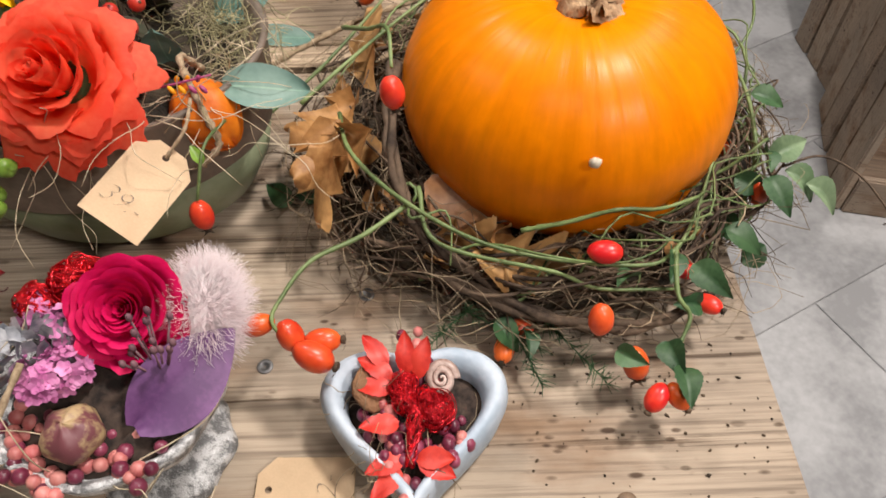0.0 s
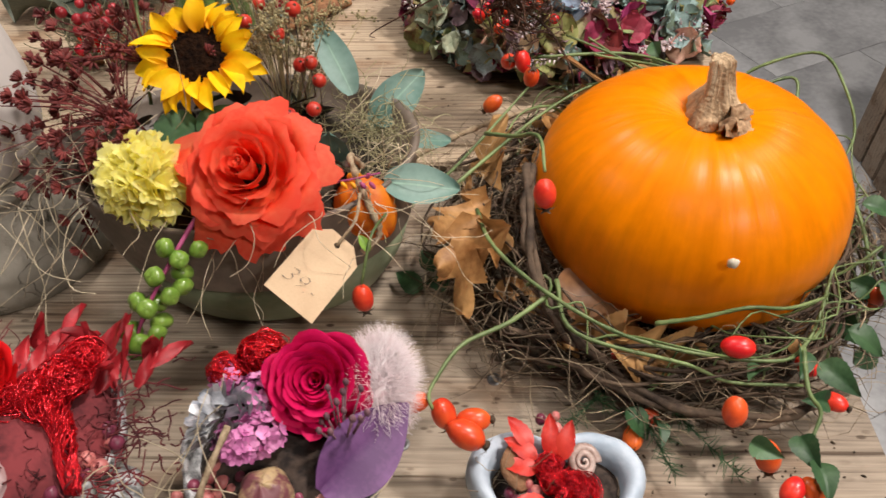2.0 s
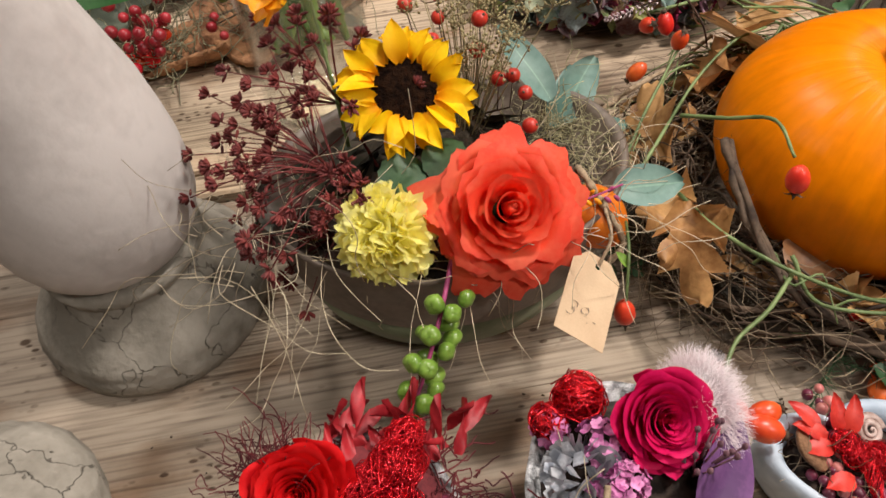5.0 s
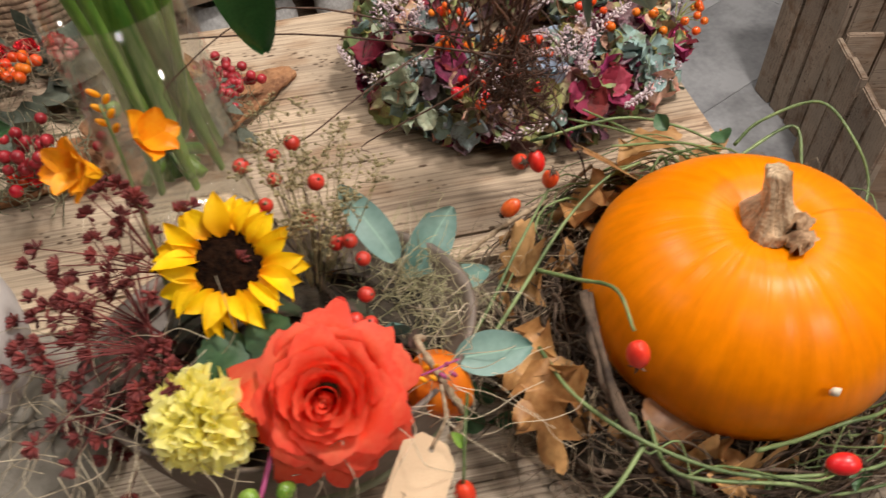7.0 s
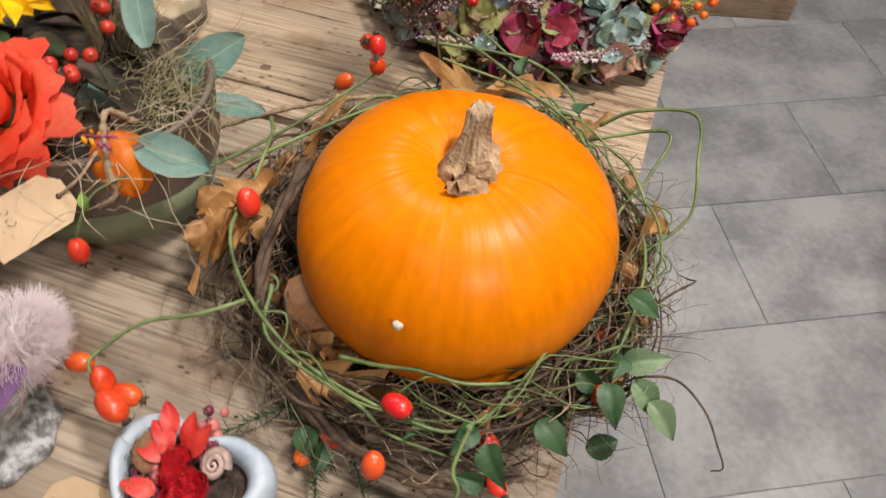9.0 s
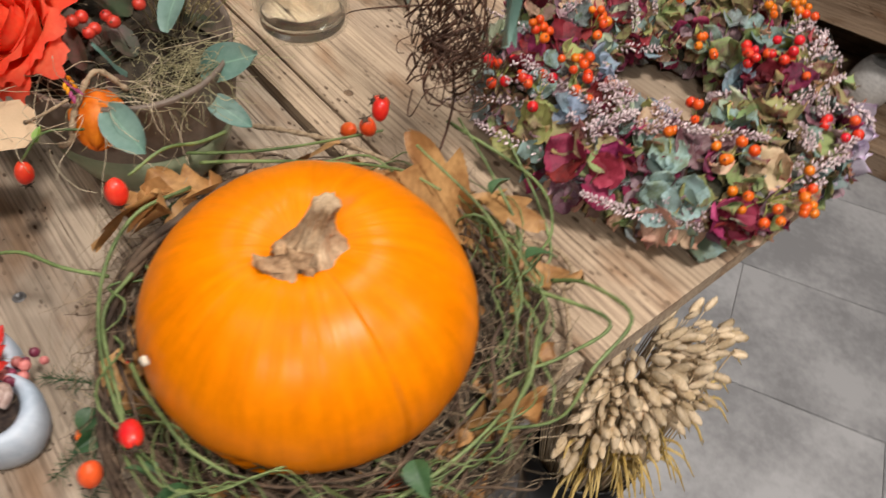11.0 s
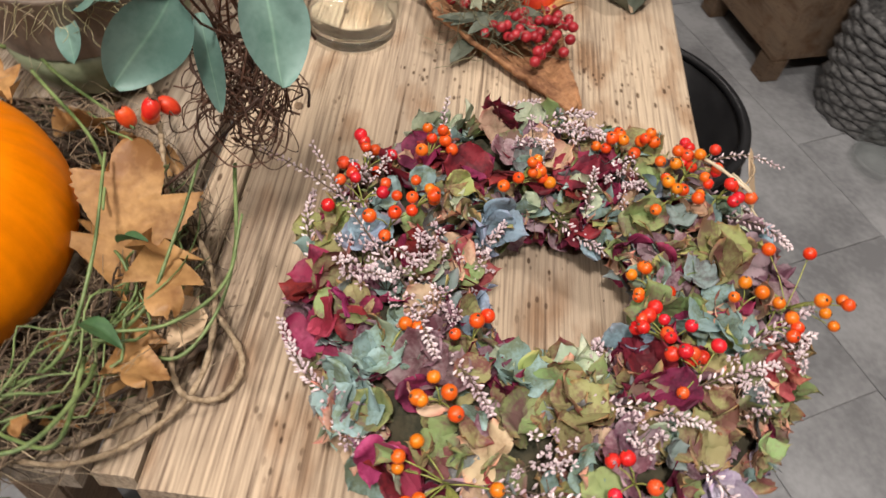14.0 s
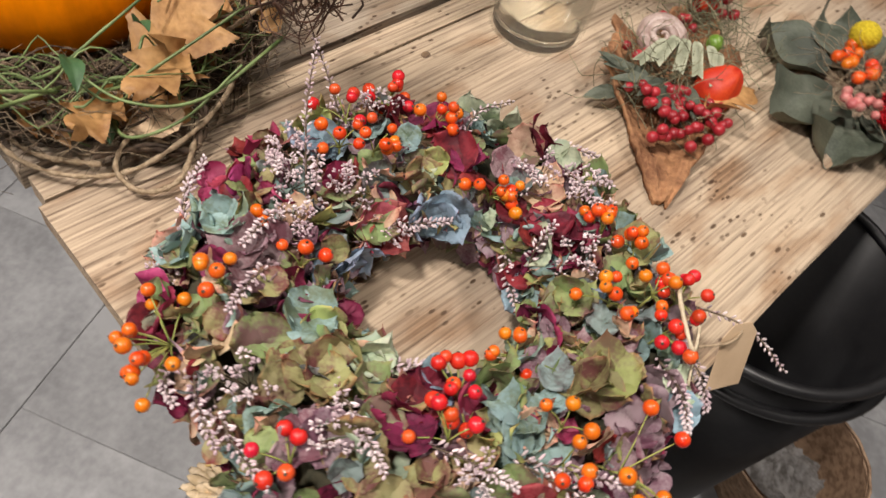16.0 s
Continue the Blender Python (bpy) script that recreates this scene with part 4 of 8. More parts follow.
price_tag((-0.4425, -0.037, 0.890), (0.031, -0.014, -0.024), (0.0305, 0.055, 0.007), (0, -0.5, 0.8), 0.042, 0.066, "39.-", 0.018, "kraft paper price tag hanging from the flower bowl", (-0.40, 0.05, 0.915))
price_tag((-0.098, 0.303, 0.787), (0.033, 0.03, -0.004), (-0.05, 0.035, 0.008), (0, 0, 1), 0.045, 0.06, "19.-", 0.02, "creased kraft price tag under the nest twigs", (-0.12, 0.31, 0.80))
price_tag((-0.300, -0.158, 0.752), (0.02, 1.0, 0.0), (-1.0, 0.02, 0.03), (0, 0, 1), 0.045, 0.066, "12-", 0.02, "kraft price tag lying beside the heart pot")

# ---- flower bowl ----
CLAY = paint("brown_glaze", (0.11, 0.085, 0.065), (0.21, 0.165, 0.13), rough=0.5, scale=12, fine=150, bump=0.3)
GREEN_GLAZE = paint("green_glaze", (0.15, 0.18, 0.10), (0.24, 0.27, 0.17), rough=0.4, scale=12, fine=150, bump=0.2)
CORAL = grade(paint("coral_petal", (0.96, 0.105, 0.042), (1.0, 0.22, 0.095), rough=0.55, spec=0.25, scale=25, fine=250, bump=0.1, vary=0.08, island=True, thin=0.38), [(0.0, (1.0, 1.0, 0.75)), (0.6, (1, 1, 1)), (1.0, (0.92, 0.7, 0.9))])
SUN = grade(paint("sunflower_petal", (0.90, 0.50, 0.002), (0.98, 0.66, 0.006), rough=0.6, spec=0.2, scale=30, bump=0.2, vary=0.08, thin=0.25), [(0, (0.9, 0.6, 0.5)), (0.5, (1, 1, 1)), (1, (1, 1, 1))])
SEED = paint("sunflower_disc", (0.004, 0.002, 0.0015), (0.022, 0.010, 0.005), rough=0.95, spec=0.05, scale=200, fine=900, bump=1.0, depth=0.003)
LEMON = paint("lemon_petal", (0.97, 0.90, 0.24), (1.0, 0.97, 0.45), rough=0.6, spec=0.2, scale=40, bump=0.1, vary=0.07, island=True, thin=0.5)
EUCA = grade(paint("eucalyptus_leaf", (0.10, 0.195, 0.165), (0.175, 0.285, 0.25), rough=0.5, scale=20, fine=200, bump=0.15, vary=0.08, thin=0.1), [(0.0, (1.6, 1.55, 1.35)), (0.07, (1.05, 1.05, 1.0)), (1.0, (1, 1, 1))], along=False)
LANTERN = paint("lantern_husk", (0.82, 0.16, 0.006), (0.95, 0.28, 0.015), rough=0.5, scale=30, fine=250, bump=0.4, thin=0.3)
WINE = paint("wine_seed_head", (0.085, 0.012, 0.012), (0.22, 0.035, 0.03), rough=0.7, scale=60, bump=0.2, vary=0.25, island=True)
BERRY = paint("red_berry", (0.42, 0.022, 0.016), (0.60, 0.055, 0.03), rough=0.36, scale=60, bump=0.05, vary=0.15)
LIME_BERRY = paint("green_berry", (0.11, 0.21, 0.025), (0.22, 0.36, 0.06), rough=0.3, scale=60, bump=0.1, vary=0.12)
MAGENTA = paint("magenta_stalk", (0.28, 0.035, 0.12), (0.42, 0.07, 0.2), rough=0.5, scale=60)
UMBEL = paint("beige_umbel", (0.22, 0.19, 0.09), (0.40, 0.33, 0.17), rough=0.8, scale=60, vary=0.2, island=True, bump=0)
SISAL = paint("sisal_fibre", (0.38, 0.31, 0.20), (0.66, 0.56, 0.40), rough=0.6, scale=60, vary=0.2, island=True, bump=0)
FREESIA = grade(paint("freesia_petal", (0.86, 0.27, 0.006), (0.95, 0.42, 0.012), rough=0.45, scale=40, bump=0.1, vary=0.06, thin=0.25), [(0, (1, 1.3, 1)), (1, (1, 1, 1))])

BX, BY = -0.523, 0.122
OVAL = Matrix.Translation((0.016, 0.004, 0)) @ Matrix.Diagonal((0.95, 0.70, 1, 1))
bowl = thing("flower_bowl", BX, BY, TOP, "low oval brown and green bowl planted with autumn flowers", "flower bowl")
outer = [(0.07, 0.0), (0.094, 0.003), (0.117, 0.022), (0.133, 0.050), (0.142, 0.082)]
rimp = [(0.1435, 0.083), (0.149, 0.108), (0.152, 0.150), (0.155, 0.155), (0.151, 0.157), (0.146, 0.150), (0.13, 0.125), (0.02, 0.12)]
part("foot", lathe(outer, 64), GREEN_GLAZE, bowl, "matt olive green glazed lower body", m=OVAL)
part("rim", lathe(rimp, 64, lambda a, k, r, z: (r * (1 + 0.006 * math.sin(3 * a)), z + 0.002 * math.sin(2 * a + 1)), cap=False), CLAY, bowl, "brown unglazed rim band", m=OVAL)
part("soil", ball(0.125, 0.125, 0.03, 32, 8, lambda a, b: 1 + 0.06 * noise.noise((math.cos(a) * 3, math.sin(a) * 3, b * 3)), m=Matrix.Translation((0, 0, 0.128))), DARK_MAT, bowl, "dark moss filling", m=OVAL)
BO = (BX, BY, TOP)
def bl(p):
    return (p[0] - BX, p[1] - BY, p[2] - TOP)

# rose: spiral of cupped petals
def rose_petals(radius, count, open_to=1.25, seed=1):
    rr = random.Random(seed)
    out = []
    for k in range(count):
        t = k / (count - 1)
        a = k * 2.39996 + rr.uniform(-0.45, 0.45)
        theta = 0.02 + open_to * 0.80 * t ** 1.15 + rr.uniform(-0.06, 0.06)
        ln = radius * (0.74 + 0.42 * t) * rr.uniform(0.93, 1.07)
        half = 1.5 * (1 - t) ** 1.2 + 0.85
        ph, ruff = rr.uniform(0, 6), rr.uniform(0.6, 1.5)
        # the petal's own line from its base: flaring out, then standing up, then rolling back at the lip
        line, r, z = [], radius * (0.02 + 0.10 * t), radius * 0.16 * (1 - t)
        for i in range(25):
            v = i / 24
            line.append((r, z))
            ang = theta * (1.75 - 1.35 * v) + max(0.0, v - 0.80) / 0.2 * (0.35 + 1.35 * t)
            r += ln / 24 * math.sin(ang)
            z += ln / 24 * math.cos(ang)
        def fn(u, v, a=a, line=line, half=half, ph=ph, t=t, ruff=ruff):
            vv = v * (1 - 0.16 * u * u + 0.030 * ruff * math.sin(3 * u + ph) + 0.020 * ruff * math.sin(13 * u + 2 * ph) * t)
            q = min(23.999, vv * 24)
            i = int(q)
            r = line[i][0] + (line[i + 1][0] - line[i][0]) * (q - i)
            z = line[i][1] + (line[i + 1][1] - line[i][1]) * (q - i)
            z += 0.030 * radius * ruff * (math.sin(4.5 * u + ph) + 0.6 * math.sin(11 * u + 2 * ph)) * v ** 3 * (0.2 + 2.0 * t)
            r *= 1 + 0.06 * ruff * math.sin(5 * u + ph) * v ** 3 * (0.1 + t) + 0.10 * u * t * v
            az = a + u * half * (0.5 + 0.5 * math.sin(math.pi * min(0.5, vv * 0.62)))
            return (r * math.cos(az), r * math.sin(az), z)
        out.append(sheet(fn, 14, 14))
    return out
def garden_rose_petals(radius, seed):
    """A tight whorl, then cupped walls, then broad outer petals whose wavy lips roll back."""
    rr = random.Random(seed)
    out = []
    # rows: how many, wall radius, height of the lip, half width, how far the lip rolls out
    for count, wall, high, half, roll in ((4, 0.07, 1.02, 2.0, 0.03), (4, 0.16, 1.02, 1.5, 0.06), (5, 0.28, 0.97, 1.15, 0.12), (5, 0.42, 0.84, 1.0, 0.19), (6, 0.56, 0.70, 0.88, 0.28), (6, 0.70, 0.50, 0.80, 0.36), (5, 0.78, 0.30, 0.80, 0.40)):
        turn = rr.uniform(0, 6)
        for k in range(count):
            a = turn + (k + rr.uniform(-0.16, 0.16)) * 2 * math.pi / count
            w, h, ro = wall * rr.uniform(0.93, 1.06), high * rr.uniform(0.94, 1.05), roll * rr.uniform(0.7, 1.3)
            ph, point = rr.uniform(0, 6), rr.uniform(0.02, 0.09)
            def fn(u, v, a=a, w=w, h=h, ro=ro, ph=ph, point=point, half=half, wall=wall):
                edge = 1 - 0.17 * abs(u) ** 2.6 + point * (1 - abs(u)) + wall * (0.065 * math.sin(5 * u + ph) + 0.045 * math.sin(12 * u + 2 * ph) + 0.020 * math.sin(29 * u + ph))
                vv = v * edge
                r = w * (0.12 + 0.88 * min(1.0, vv * 1.7) ** 0.75) + ro * max(0.0, vv - 0.62) ** 1.6 * 3.6
                z = h * vv - 0.85 * ro * max(0.0, vv - 0.80) ** 1.5 * 6.0 - 0.25 * wall * (1 - vv)
                r *= 1 + 0.06 * wall * math.sin(4 * u + ph) * v * v
                az = a + u * half * (0.45 + 0.55 * min(1.0, 1.8 * vv)) * (1 + 0.12 * u * (0.5 - wall))
                lift = 0.05 * u * wall
                return (radius * (r + lift) * math.cos(az), radius * (r + lift) * math.sin(az), radius * z)
            out.append(sheet(fn, 26, 18))
    return out
def rose(x, y, z, normal, radius, mat, parent, label, origin, seed=1):
    head = part("flower_head", ball(radius * 0.3, radius * 0.3, radius * 0.25, 10, 6), IVY, parent, label, m=aim((x - origin[0], y - origin[1], z - origin[2]), normal) @ Matrix.Translation((0, 0, -radius * 0.45)))
    part("bud", lathe([(0.02 * radius, 0.2 * radius), (0.10 * radius, 0.5 * radius), (0.085 * radius, 0.85 * radius), (0.045 * radius, 0.98 * radius), (0.015 * radius, 0.93 * radius)], 24, lambda a, k, r, z: (r * (1 + 0.15 * math.sin(3 * a + 1.4 * k)), z + 0.03 * radius * math.sin(2 * a))), mat, head)
    for g in garden_rose_petals(radius, seed):
        part("petal", g, mat, head)
    return head
rose(-0.474, 0.037, 0.948, (0.02, -0.62, 0.78), 0.0495, CORAL, bowl, "large open coral rose", BO, 4)
put_leaf("petal", plain_leaf(0.028, 0.013, 0.2, 0.002), CORAL, (-0.505, 0.045, 0.945), (-0.532, 0.052, 0.948), (0, -0.5, 0.85), bowl, "loose coral petal", origin=BO)

# sunflower
def sunflower(x, y, z, normal):
    head = part("flower_head", ball(0.0285, 0.0285, 0.008, 24, 10), SEED, bowl, "sunflower with dark brown disc", m=aim((x - BX, y - BY, z - TOP), normal, 0.2))
    pets = []
    for w in (0.0072, 0.0086, 0.0078):
        pets.append(sheet(lambda u, v: (u * w * math.sin(math.pi * min(1, v * 0.95 + 0.045)) ** 0.80, 0.0285 * v, 0.0065 * math.sin(2.4 * v + 90 * w) + 0.0025 * abs(u) - 0.006 * v * v), 4, 8).mesh("petal", SUN))
    for k in range(40):
        a = k * 2 * math.pi / 20 + (0.16 if k > 19 else 0) + rnd.uniform(-0.12, 0.12)
        part("petal", pets[k % 3], SUN, head, m=Matrix.Rotation(a, 4, "Z") @ Matrix.Translation((0, 0.023, 0.001 - 0.002 * (k > 19))) @ Matrix.Rotation(rnd.uniform(-0.2, 0.9), 4, "X") @ Matrix.Rotation(rnd.uniform(-0.8, 0.8), 4, "Y") @ Matrix.Scale(rnd.uniform(0.8, 1.08), 4))
    return head
sunflower(-0.527, 0.135, 0.978, (0.05, -0.50, 0.86))
put_leaf("green_leaf", ivy[1], IVY, (-0.515, 0.105, 0.955), (-0.50, 0.075, 0.945), (0, -0.5, 0.8), bowl, origin=BO)
put_leaf("green_leaf", ivy[1], IVY, (-0.53, 0.10, 0.95), (-0.545, 0.075, 0.945), (0, -0.5, 0.8), bowl, origin=BO)
# carnation: a dome of frilled petals
def carnation(x, y, z, normal, radius):
    head = part("flower_head", ball(radius * 0.5, radius * 0.5, radius * 0.45, 16, 8), LEMON, bowl, "frilled lemon yellow carnation", m=aim((x - BX, y - BY, z - TOP), normal))
    rr = random.Random(3)
    for k in range(58):
        t = (k + 0.5) / 58
        a, th = k * 2.39996 + rr.uniform(-0.5, 0.5), 1.42 * t ** 0.6 + rr.uniform(-0.12, 0.12)
        d = Vector((math.sin(th) * math.cos(a), math.sin(th) * math.sin(a), math.cos(th)))
        ph, tall, w = rr.uniform(0, 6), rr.uniform(0.42, 0.66), radius * rr.uniform(0.36, 0.56)
        g = sheet(lambda u, v: (u * w * (0.3 + 0.7 * v), 0.16 * radius * math.sin(6.5 * u + ph) * v ** 1.5 + 0.15 * radius * v * v, radius * (tall * v * (1 - 0.15 * u * u) + 0.06 * v * math.sin(15 * u + ph) * (v > 0.85))), 18, 6)
        part("petal", g, LEMON, head, m=aim(d * radius * 0.46, d, rr.uniform(0, 6.28)))
carnation(-0.557, 0.054, 0.925, (-0.1, -0.62, 0.78), 0.0345)
# physalis lantern
def lantern(x, y, z, way, size, mat, parent, origin):
    g = ball(size, size, size * 1.0, 30, 14, lambda a, b: (1 + 0.10 * abs(math.cos(2.5 * a)) - 0.06) * (1 + 0.25 * max(0, math.sin(b)) ** 5))
    return part("lantern_husk", g, mat, parent, "papery orange physalis lantern", m=aim((x - origin[0], y - origin[1], z - origin[2]), way))
lantern(-0.401, 0.068, 0.887, (0.5, -0.4, -0.5), 0.024, LANTERN, bowl, BO)
# eucalyptus
def euca_leaf(length, width):
    return sheet(lambda u, v: (u * width * math.sin(math.pi * min(1, (0.03 + 0.96 * v) ** 0.85)) ** 0.62, length * v, 0.10 * width * u * u * 2 - 0.10 * length * v * v + 0.02 * length * math.sin(6 * v)), 8, 16)
for at, tip, w, up in (((-0.385, 0.074, 0.905), (-0.326, 0.077, 0.898), 0.0165, (0, -0.5, 0.85)), ((-0.404, 0.170, 0.893), (-0.36, 0.204, 0.925), 0.018, (0.3, -0.6, 0.7)), ((-0.415, 0.150, 0.935), (-0.445, 0.192, 0.982), 0.0135, (0.3, -0.7, 0.6)),
                       ((-0.406, 0.165, 0.89), (-0.38, 0.215, 0.915), 0.011, (-0.4, -0.5, 0.8)), ((-0.43, 0.11, 0.90), (-0.425, 0.085, 0.94), 0.014, (0.1, -0.9, 0.2)), ((-0.38, 0.16, 0.88), (-0.335, 0.18, 0.87), 0.012, (0.2, -0.2, 0.9))):
    ln = (Vector(tip) - Vector(at)).length
    put_leaf("eucalyptus_leaf", euca_leaf(ln, w), EUCA, at, tip, up, bowl, origin=BO)
# dark wine umbels on thin stalks
def wine_umbel(centre, heads, spread, length, seed):
    rr = random.Random(seed)
    g = Geo()
    c = Vector(bl(centre))
    s = Vector(spread).normalized()
    tube(smooth_line([Vector((0.0, 0.0, 0.06)), (c + Vector((0, 0, 0.04))) / 2, c], 5), 0.0016, 0.0012, 5, g)
    for k in range(heads):
        d = (s + Vector((rr.gauss(0, 0.55), rr.gauss(0, 0.55), rr.gauss(0, 0.45)))).normalized()
        e = c + d * length * rr.uniform(0.55, 1.1)
        tube([c, (c + e) / 2 + Vector((0, 0, 0.006)), e], 0.0006, 0.0005, 4, g)
        for q in range(20):
            v = (d + Vector((rr.gauss(0, 0.6), rr.gauss(0, 0.6), rr.gauss(0, 0.6)))).normalized()
            ball(0.0013, 0.0013, 0.0038, 5, 3, None, g, 0, aim(e + v * 0.0052, v))
    part("umbel", g, WINE, bowl, "dark wine red seed umbel")
wine_umbel((-0.585, 0.10, 0.945), 26, (-0.9, 0.25, 0.30), 0.085, 1)
wine_umbel((-0.60, 0.135, 0.93), 24, (-0.9, 0.35, 0.05), 0.095, 2)
wine_umbel((-0.575, 0.15, 0.965), 22, (-0.7, 0.4, 0.6), 0.075, 3)
wine_umbel((-0.595, 0.08, 0.90), 22, (-0.8, -0.1, 0.0), 0.07, 4)
wine_umbel((-0.57, 0.09, 0.92), 18, (-0.3, -0.4, 0.5), 0.045, 5)
# red berries on twigs
def tipped(radius, height, mat):
    g = ball(radius, radius, height, 12, 8)
    ball(0.0014, 0.0014, 0.0009, 6, 4, None, g, 1, Matrix.Translation((0, 0, height * 0.97)))
    return g.mesh("berry", mat, CALYX)
berry_mesh = tipped(0.0066, 0.0068, BERRY)
def berry(p, size, parent, mat, mesh=None, way=None):
    w = way or (rnd.gauss(0, 0.5), rnd.gauss(0, 0.5) - 0.4, 0.7)
    return part("berry", mesh or berry_mesh, mat, parent, m=aim(p, w, 0, size))
sprig = Geo()
tube(smooth_line([(0.02, 0.03, 0.07), (0.045, 0.05, 0.16), (0.05, 0.08, 0.22)], 5), 0.0016, 0.001, 5, sprig)
BERRIES = [(-0.462, 0.095, 0.945), (-0.45, 0.10, 0.938), (-0.44, 0.092, 0.942), (-0.452, 0.085, 0.95), (-0.47, 0.16, 0.985), (-0.462, 0.19, 0.99), (-0.492, 0.20, 0.99), (-0.50, 0.18, 0.985), (-0.49, 0.215, 1.0), (-0.475, 0.22, 1.005), (-0.505, 0.165, 0.99), (-0.445, 0.15, 0.965), (-0.455, 0.155, 0.96), (-0.438, 0.14, 0.955), (-0.515, 0.215, 0.995), (-0.44, 0.115, 0.945), (-0.46, 0.115, 0.94)]
for p in BERRIES:
    q = Vector(bl(p))
    tube([q, q * 0.9 + Vector((0.006, 0.006, -0.012)), (0.045, 0.05, 0.16)], 0.0006, 0.0007, 4, sprig)
tw = part("berry_twig", sprig, TWIG, bowl, "brown twig with red berries")
for p in BERRIES:
    berry(bl(p), rnd.uniform(0.8, 1.05), tw, BERRY)
# airy beige umbels
air = Geo()
for k in range(48):
    b = Vector((0.035, 0.05, 0.10))
    e = Vector(bl((-0.475 + rnd.gauss(0, 0.030), 0.19 + rnd.gauss(0, 0.035), 0.985 + rnd.gauss(0, 0.025))))
    tube(smooth_line([b, (b + e) / 2 + Vector((0.004, 0, 0.01)), e], 3), 0.0005, 0.0004, 4, air)
    for q in range(14):
        v = Vector((rnd.gauss(0, 1), rnd.gauss(0, 1), rnd.gauss(0.6, 0.7))).normalized() * rnd.uniform(0.006, 0.013)
        tube([e, e + v], 0.0003, None, 3, air)
        ball(0.0013, 0.0013, 0.0013, 5, 3, None, air, 0, Matrix.Translation(e + v))
tagged(part("airy_umbel", air, UMBEL, bowl, "airy beige green filler umbels"), kind="stuff")
# green berries on a magenta stalk
gs = Geo()
tube(smooth_line([bl((-0.515, 0.03, 0.915)), bl((-0.53, -0.005, 0.90)), bl((-0.548, -0.035, 0.875)), bl((-0.56, -0.045, 0.85))], 6), 0.0019, 0.0012, 6, gs)
gp = part("berry_stalk", gs, MAGENTA, bowl, "magenta stalk with green berries")
green_mesh = ball(0.0078, 0.0078, 0.0065, 12, 8, lambda a, b: 1 + 0.05 * math.cos(8 * a) - 0.25 * max(0, math.sin(b)) ** 6).mesh("berry", LIME_BERRY)
for k in range(17):
    t = k / 16
    c = Vector(bl((-0.522 - 0.038 * t, 0.005 - 0.05 * t, 0.905 - 0.052 * t)))
    a = k * 2.4
    part("berry", green_mesh, LIME_BERRY, gp, m=aim(c + Vector((0.0115 * math.cos(a), -0.004, 0.0115 * math.sin(a))), (math.cos(a), -0.9, math.sin(a)), 0, rnd.uniform(0.85, 1.05)))
# freesia
fs_geo = Geo()
tube(smooth_line([bl((-0.575, 0.13, 0.94)), bl((-0.578, 0.16, 0.99)), bl((-0.582, 0.19, 1.03)), bl((-0.586, 0.21, 1.07))], 6), 0.0016, 0.001, 6, fs_geo)
fst = part("freesia_stem", fs_geo, VINE, bowl, "orange freesia on a green stem")
fp = sheet(lambda u, v: (u * 0.0095 * math.sin(math.pi * min(1, 0.08 + 0.90 * v)) ** 0.6, 0.026 * v, 0.012 * v * (1 - 0.6 * v) + 0.003 * u * u), 5, 7).mesh("petal", FREESIA)
for (x, y, z), n in (((-0.602, 0.18, 1.045), (-0.4, -0.6, 0.6)), ((-0.566, 0.192, 1.048), (0.7, -0.3, 0.6)), ((-0.598, 0.19, 1.03), (-0.8, -0.2, 0.3))):
    for k in range(6):
        part("petal", fp, FREESIA, fst, m=aim(bl((x, y, z)), n) @ Matrix.Rotation(k * math.pi / 3, 4, "Z") @ Matrix.Rotation(0.5 + 0.15 * (k % 2), 4, "X"))
for k in range(6):
    part("bud", ball(0.0024, 0.0024, 0.0052, 8, 6), FREESIA, fst, m=aim(bl((-0.586 + 0.0035 * (-1) ** k, 0.207 + 0.002 * k, 1.052 + 0.0045 * k)), ((-1) ** k * 0.6, -0.2, 0.8)))
# small freesia buds beside the lantern
sb = Geo()
tube(smooth_line([bl((-0.44, 0.06, 0.915)), bl((-0.415, 0.055, 0.922)), bl((-0.385, 0.06, 0.926))], 4), 0.001, 0.0008, 5, sb)
sbp = part("bud_spike", sb, MAGENTA, bowl, "dark spike with yellow orange buds")
for k in range(8):
    part("bud", ball(0.0018, 0.0018, 0.0036, 8, 5), FREESIA if k < 5 else MAGENTA, sbp, m=aim(bl((-0.415 + 0.0035 * k, 0.056 + 0.003 * (-1) ** k, 0.922 + 0.002 * (-1) ** k)), (0.5, -0.3, 0.8 * (-1) ** k + 0.3)))
# hanging hip at the bowl's side
hs = Geo()
tube(smooth_line([bl((-0.382, 0.05, 0.895)), bl((-0.39, 0.02, 0.90)), bl((-0.397, -0.005, 0.875))], 5), 0.0012, None, 5, hs)
part("hip_stalk", hs, VINE, bowl, "thin green stalk")
rose_hip(-0.397, -0.007, 0.862, (0.1, -0.2, -1), bowl, 1.0, BO)
part("green_leaf", plain_leaf(0.014, 0.004, 0.5), LIME_BERRY, bowl, m=aim(bl((-0.392, 0.012, 0.892)), (0.4, -0.5, 0.7)))
# jute cord round the lantern
part("cord", tube(smooth_line([bl((-0.405, 0.10, 0.90)), bl((-0.41, 0.08, 0.925)), bl((-0.395, 0.05, 0.905)), bl((-0.387, 0.038, 0.885)), bl((-0.40, 0.03, 0.873))], 8), 0.0026, None, 6, bumps=0.3), TWINE, bowl, "twisted jute cord")
